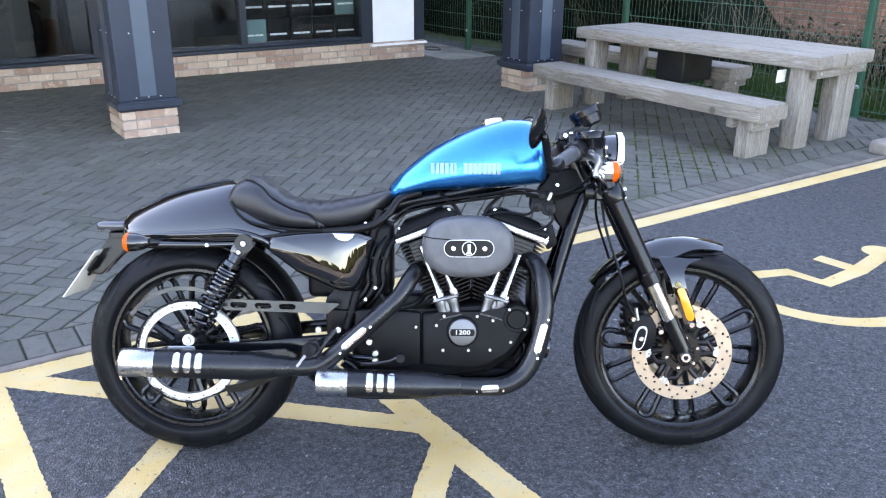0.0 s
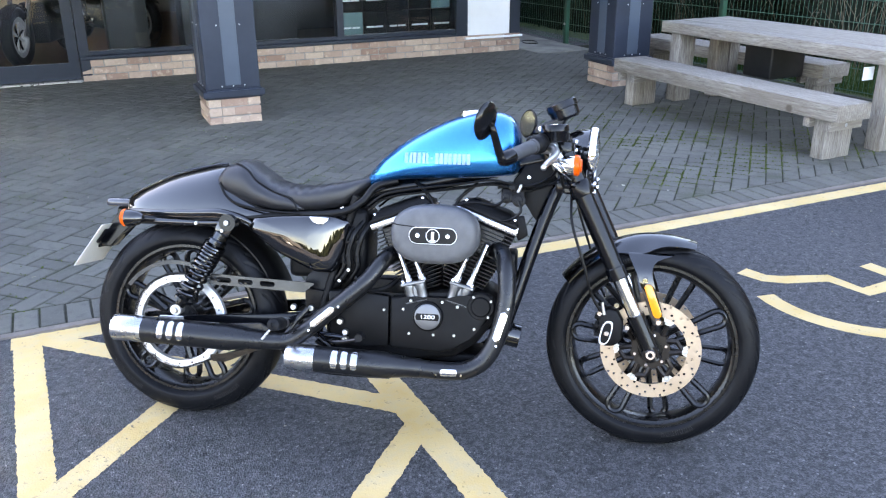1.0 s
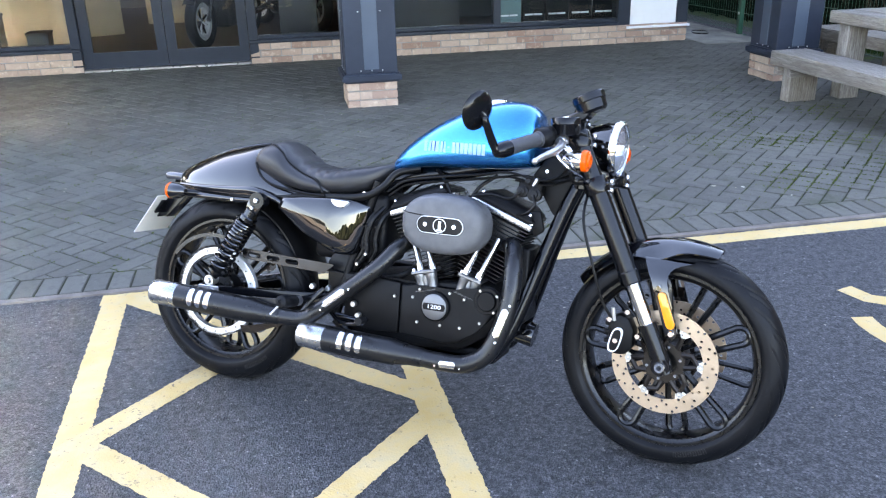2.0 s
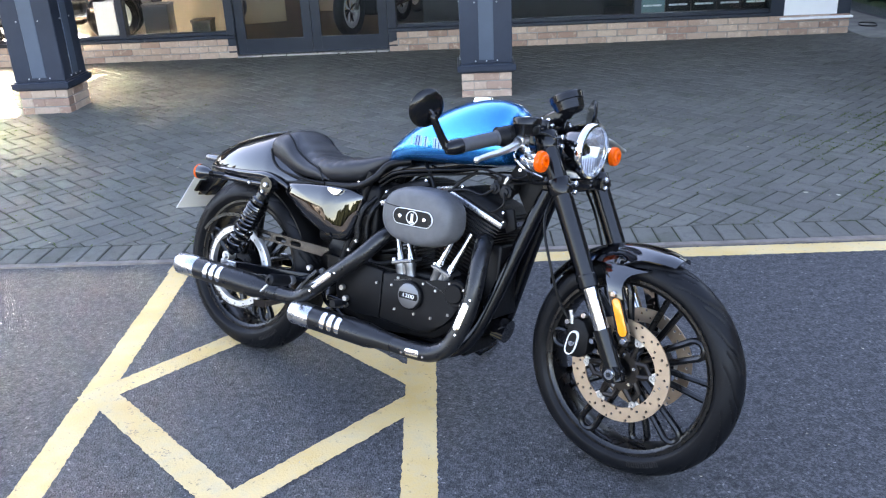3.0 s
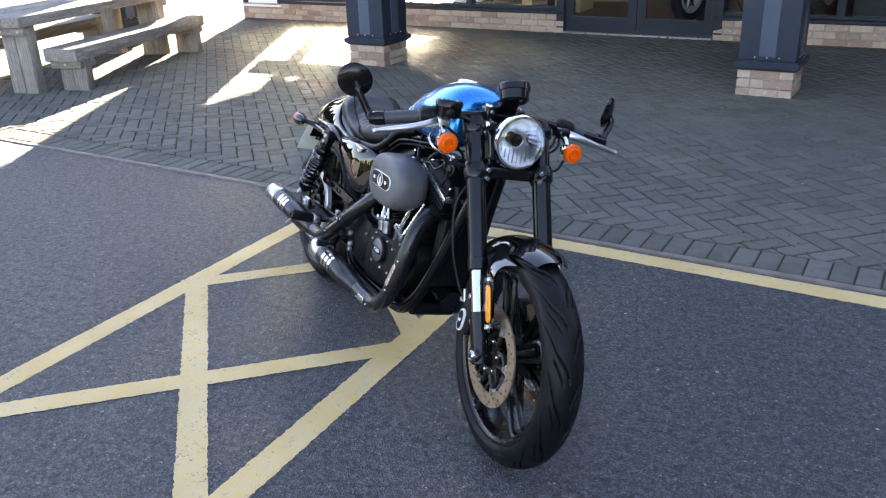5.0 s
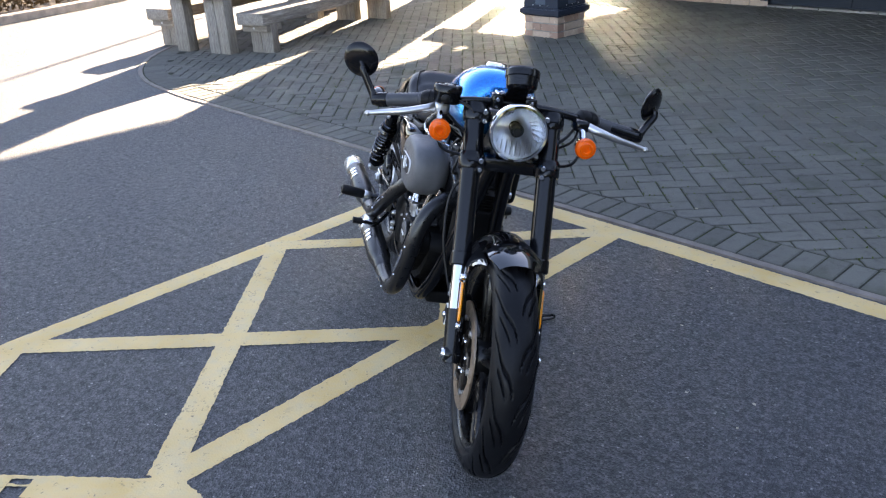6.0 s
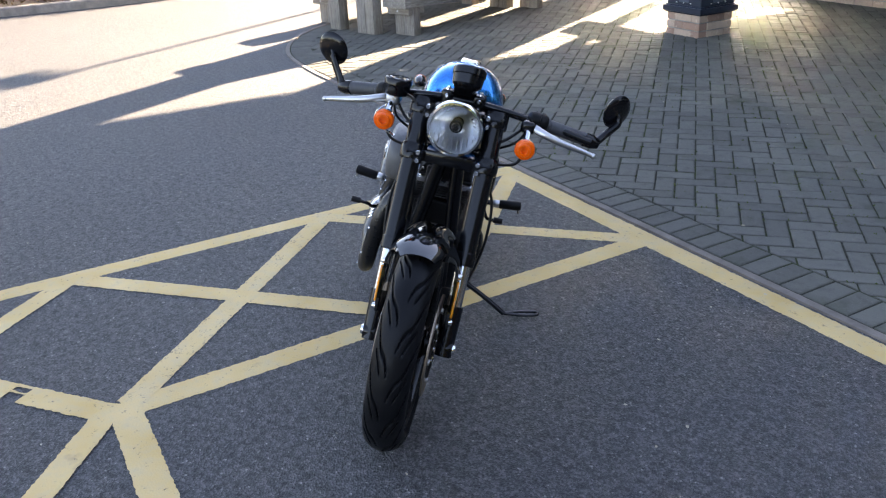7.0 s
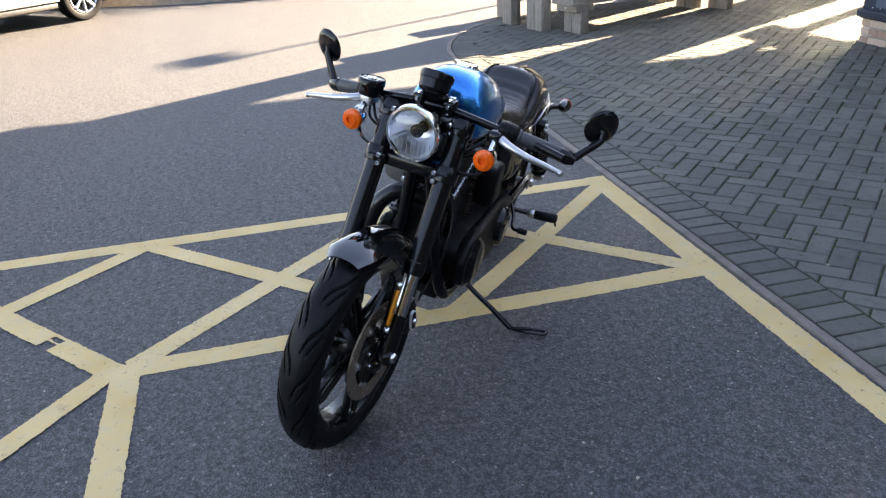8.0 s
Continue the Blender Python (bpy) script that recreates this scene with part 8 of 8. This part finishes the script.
def moss():
    """Small weeds growing in the joints of the paving."""
    def at(q):
        if q.random() < 0.55:
            x, y = q.uniform(3.6, 5.6), q.uniform(3.5, 5.4)
        else:
            x, y = q.uniform(-2.5, 6.3), q.uniform(3.3, 6.6)
        u, v = (x - 1.0 + y - 5.0) * math.sqrt(0.5), (y - 5.0 - (x - 1.0)) * math.sqrt(0.5)
        if q.random() < 0.5:
            u = round(u * 10 + 0.28) / 10 - 0.028 + q.gauss(0, 0.003)
        else:
            v = round(v * 10) / 10 + q.gauss(0, 0.003)
        if noise.noise((u * 2.2, v * 2.2, 3.0)) < q.uniform(-0.25, 0.35):
            u += 40.0
        return Vector(((u - v) * math.sqrt(0.5) + 1.0, (u + v) * math.sqrt(0.5) + 5.0, 0.0055 + q.random() * 0.006))
    leaves("joint_moss", M_MOSS, "tiny moss and weeds in the paving joints", "moss", 26000, at, 0.0065, up=1.2, seed=13)


moss()

# ---- bricks of plinth and pillar bases ----
def brick_mesh(name, l, d, h, mat):
    return finish(name, boxes((-l / 2, l / 2, -d / 2, d / 2, -h / 2, h / 2), bevel=0.004), mat)


BRICK_ME = brick_mesh("brick", 0.213, 0.1, 0.064, M_BRICK)
HALF_ME = brick_mesh("brick_half", 0.101, 0.1, 0.064, M_BRICK)


def lay(parent, me, x, y, z, turn=0.0):
    ob = new("brick", me)
    ob.parent = parent
    ob.matrix_local = pose(x + rng.uniform(-0.001, 0.001), y + rng.uniform(-0.002, 0.002), z, rng.uniform(-0.4, 0.4), rng.uniform(-0.3, 0.3), turn + rng.uniform(-0.4, 0.4))


plinth = bpy.data.objects["wall_south"]
for run0, run1 in ((FX0, DOOR0), (DOOR1, FX1)):
    n = int(round((run1 - run0) / 0.2235))
    step = (run1 - run0) / n
    for row in range(3):
        z = 0.036 + 0.0745 * row
        if row % 2:
            lay(plinth, HALF_ME, run0 + 0.053, FY + 0.05, z)
            lay(plinth, HALF_ME, run1 - 0.053, FY + 0.05, z)
        for i in range(n - row % 2):
            lay(plinth, BRICK_ME, run0 + step * (i + 0.5 + 0.5 * (row % 2)), FY + 0.05, z)
for t, b in PILLARS:
    for row in range(3):
        z = 0.026 + 0.0745 * row
        for turn in range(4):
            spin = Matrix.Rotation(turn * math.pi / 2, 4, "Z")
            for me, x in ((BRICK_ME, b - 0.108), (HALF_ME, -b + 0.154)) if row % 2 else ((BRICK_ME, -b + 0.208), (HALF_ME, b - 0.052)):
                m = spin @ Vector((x, -b + 0.05 + rng.uniform(-0.003, 0.002), 0))
                ob = new("brick", me)
                ob.parent = t
                ob.matrix_local = pose(m.x, m.y, z + turn * 0.0003, 0, rng.uniform(-0.8, 0.8), turn * 90 + rng.uniform(-0.6, 0.6))

# ---- paving: herringbone blocks at 45 degrees inside a soldier course ----
def clip(poly, a, b, c):
    """Keep the part of a plan polygon where a*x + b*y >= c."""
    out = []
    for i, p in enumerate(poly):
        q = poly[(i + 1) % len(poly)]
        dp, dq = a * p[0] + b * p[1] - c, a * q[0] + b * q[1] - c
        if dp >= 0:
            out.append(p)
        if (dp >= 0) != (dq >= 0):
            t = dp / (dp - dq)
            out.append((p[0] + (q[0] - p[0]) * t, p[1] + (q[1] - p[1]) * t))
    return out


def in_forecourt(x, y):
    if x < ARC_C.x and y < ARC_C.y:
        return (x - ARC_C.x) ** 2 + (y - ARC_C.y) ** 2 < (ARC_R + 0.0) ** 2
    return x > -5.6


verts, faces = [], []
TOP, EDGE, LOW = 0.0075, 0.0045, 0.0


def add_block(poly, dz=0.0, tilt=(0.0, 0.0)):
    """One chamfered paving block over a plan polygon."""
    n = len(poly)
    cx, cy = sum(p[0] for p in poly) / n, sum(p[1] for p in poly) / n
    base = len(verts)
    for shrink, z in ((0.0, LOW), (0.0, EDGE), (0.006, TOP)):
        for x, y in poly:
            dx, dy = x - cx, y - cy
            r = math.hypot(dx, dy) or 1.0
            k = max(0.45, 1 - shrink * 1.35 / r)
            h = z + (dz + tilt[0] * dx + tilt[1] * dy if z > 0 else 0)
            verts.append((cx + dx * k, cy + dy * k, h))
    faces.append([base + 2 * n + i for i in range(n)])
    for lev in range(2):
        for i in range(n):
            j = (i + 1) % n
            faces.append([base + lev * n + i, base + lev * n + j, base + (lev + 1) * n + j, base + (lev + 1) * n + i])


def block_rect(cx, cy, l, w, turn):
    c, s = math.cos(turn), math.sin(turn)
    return [(cx + x * c - y * s, cy + x * s + y * c) for x, y in ((-l / 2, -w / 2), (l / 2, -w / 2), (l / 2, w / 2), (-l / 2, w / 2))]


def block_mesh():
    bm = bmesh.new()
    l, w, ch = 0.1910, 0.0910, 0.0060
    rows = []
    for s, z in ((0, -0.0075), (0, -0.003), (ch, 0.0)):
        rows.append([bm.verts.new((x * (l / 2 - s), y * (w / 2 - s), z)) for x, y in ((-1, -1), (1, -1), (1, 1), (-1, 1))])
    bm.faces.new(rows[2])
    for a, b in zip(rows, rows[1:]):
        for i in range(4):
            bm.faces.new((a[i], a[(i + 1) % 4], b[(i + 1) % 4], b[i]))
    return finish("paving_block", bm, M_PAVER_PIECE, 20)


def pave():
    pavement = thing("pavement", 0, 0, 0, "grey block paving laid in a herringbone with mossy joints", "pavement", kind="structure")
    pb = sheet("joint_bed", -5.2, 7.02, 3.1, FY, 0.0022, M_SAND)
    bm = bmesh.new()
    outline = [(7.05, 3.1), (7.05, FY - 0.001), (-5.4, FY - 0.001)] + [(ARC_C.x + ARC_R * math.cos(radians(a)), ARC_C.y + ARC_R * math.sin(radians(a))) for a in range(155, 271, 5)] + [(-3.25, 3.1)]
    prism(bm, outline, 0.0004, 0.0022)
    bpy.data.objects.remove(pb)
    part("joint_bed", bm, M_SAND, pavement, "mossy jointing sand")
    me = block_mesh()
    count = 0
    x = -3.165
    while x < 6.9:
        d = (rng.uniform(-0.0012, 0.0012), (rng.uniform(-0.012, 0.012), rng.uniform(-0.012, 0.012)))
        if 0.5 < x < 5.0 and count < 45:
            ob = new("block", me)
            ob.parent = pavement
            ob.matrix_local = pose(x, 3.203, TOP + d[0], d[1][0] * 50, d[1][1] * 50, 90 + rng.uniform(-0.6, 0.6))
            count += 1
        else:
            add_block(block_rect(x, 3.203, 0.1910, 0.0910, math.pi / 2), *d)
        x += 0.1
    for a in np.arange(269, 155, -100 / (ARC_R * math.pi / 180 * 1000)):
        r, ca, sa = ARC_R - 0.13, math.cos(radians(a)), math.sin(radians(a))
        add_block(block_rect(ARC_C.x + r * ca, ARC_C.y + r * sa, 0.194, 0.088, radians(a)), rng.uniform(-0.001, 0.001))
    u = 0.1
    q = math.sqrt(0.5)
    for i in range(-130, 130):
        for j in range(-130, 130):
            m = (i + j) % 4
            if m == 0:
                cu, cv, turn = (i + 0.72) * u, (j + 0.5) * u, 0.0
            elif m == 2:
                cu, cv, turn = (i + 0.22) * u, (j + 1.0) * u, math.pi / 2
            else:
                continue
            cx, cy = (cu - cv) * q + 1.0, (cu + cv) * q + 5.0
            if not (-5.6 < cx < 7.0 and 3.17 < cy < FY + 0.09) or not in_forecourt(cx - 0.16 if cx < ARC_C.x else cx, cy - 0.16 if cx < ARC_C.x else cy):
                continue
            if cx > 6.55 + (FY - cy) * 0.08:
                continue
            d = (rng.uniform(-0.0014, 0.0014), (rng.uniform(-0.012, 0.012), rng.uniform(-0.012, 0.012)))
            t = turn + math.pi / 4
            whole = cy > 3.31 + 0.11 and cy < FY - 0.12
            if whole and count < 300 and 0.2 < cx < 3.6 and cy < 5.2:
                ob = new("block", me)
                ob.parent = pavement
                ob.matrix_local = pose(cx, cy, TOP + d[0], d[1][0] * 50, d[1][1] * 50, math.degrees(t) + rng.uniform(-0.8, 0.8)) @ Matrix.Diagonal((1 + rng.uniform(-0.01, 0.012), 1 + rng.uniform(-0.02, 0.025), 1, 1))
                count += 1
                continue
            poly = block_rect(cx + rng.uniform(-0.0012, 0.0012), cy, 0.1910 + rng.uniform(-0.002, 0.002), 0.0910 + rng.uniform(-0.002, 0.002), t + rng.uniform(-0.012, 0.012))
            if not whole:
                poly = clip(clip(poly, 0, 1, 3.308), 0, -1, -(FY - 0.004))
                if len(poly) < 3 or abs(sum(a[0] * b[1] - b[0] * a[1] for a, b in zip(poly, poly[1:] + poly[:1]))) < 0.0003:
                    continue
            add_block(poly, *d)
    me2 = bpy.data.meshes.new("block_field")
    me2.from_pydata(verts, [], faces)
    me2.materials.append(M_PAVER_BED)
    ob = new("block_field", me2)
    ob.parent = pavement
    tagged(ob, "field of weathered grey paving blocks", kind="stuff")


pave()
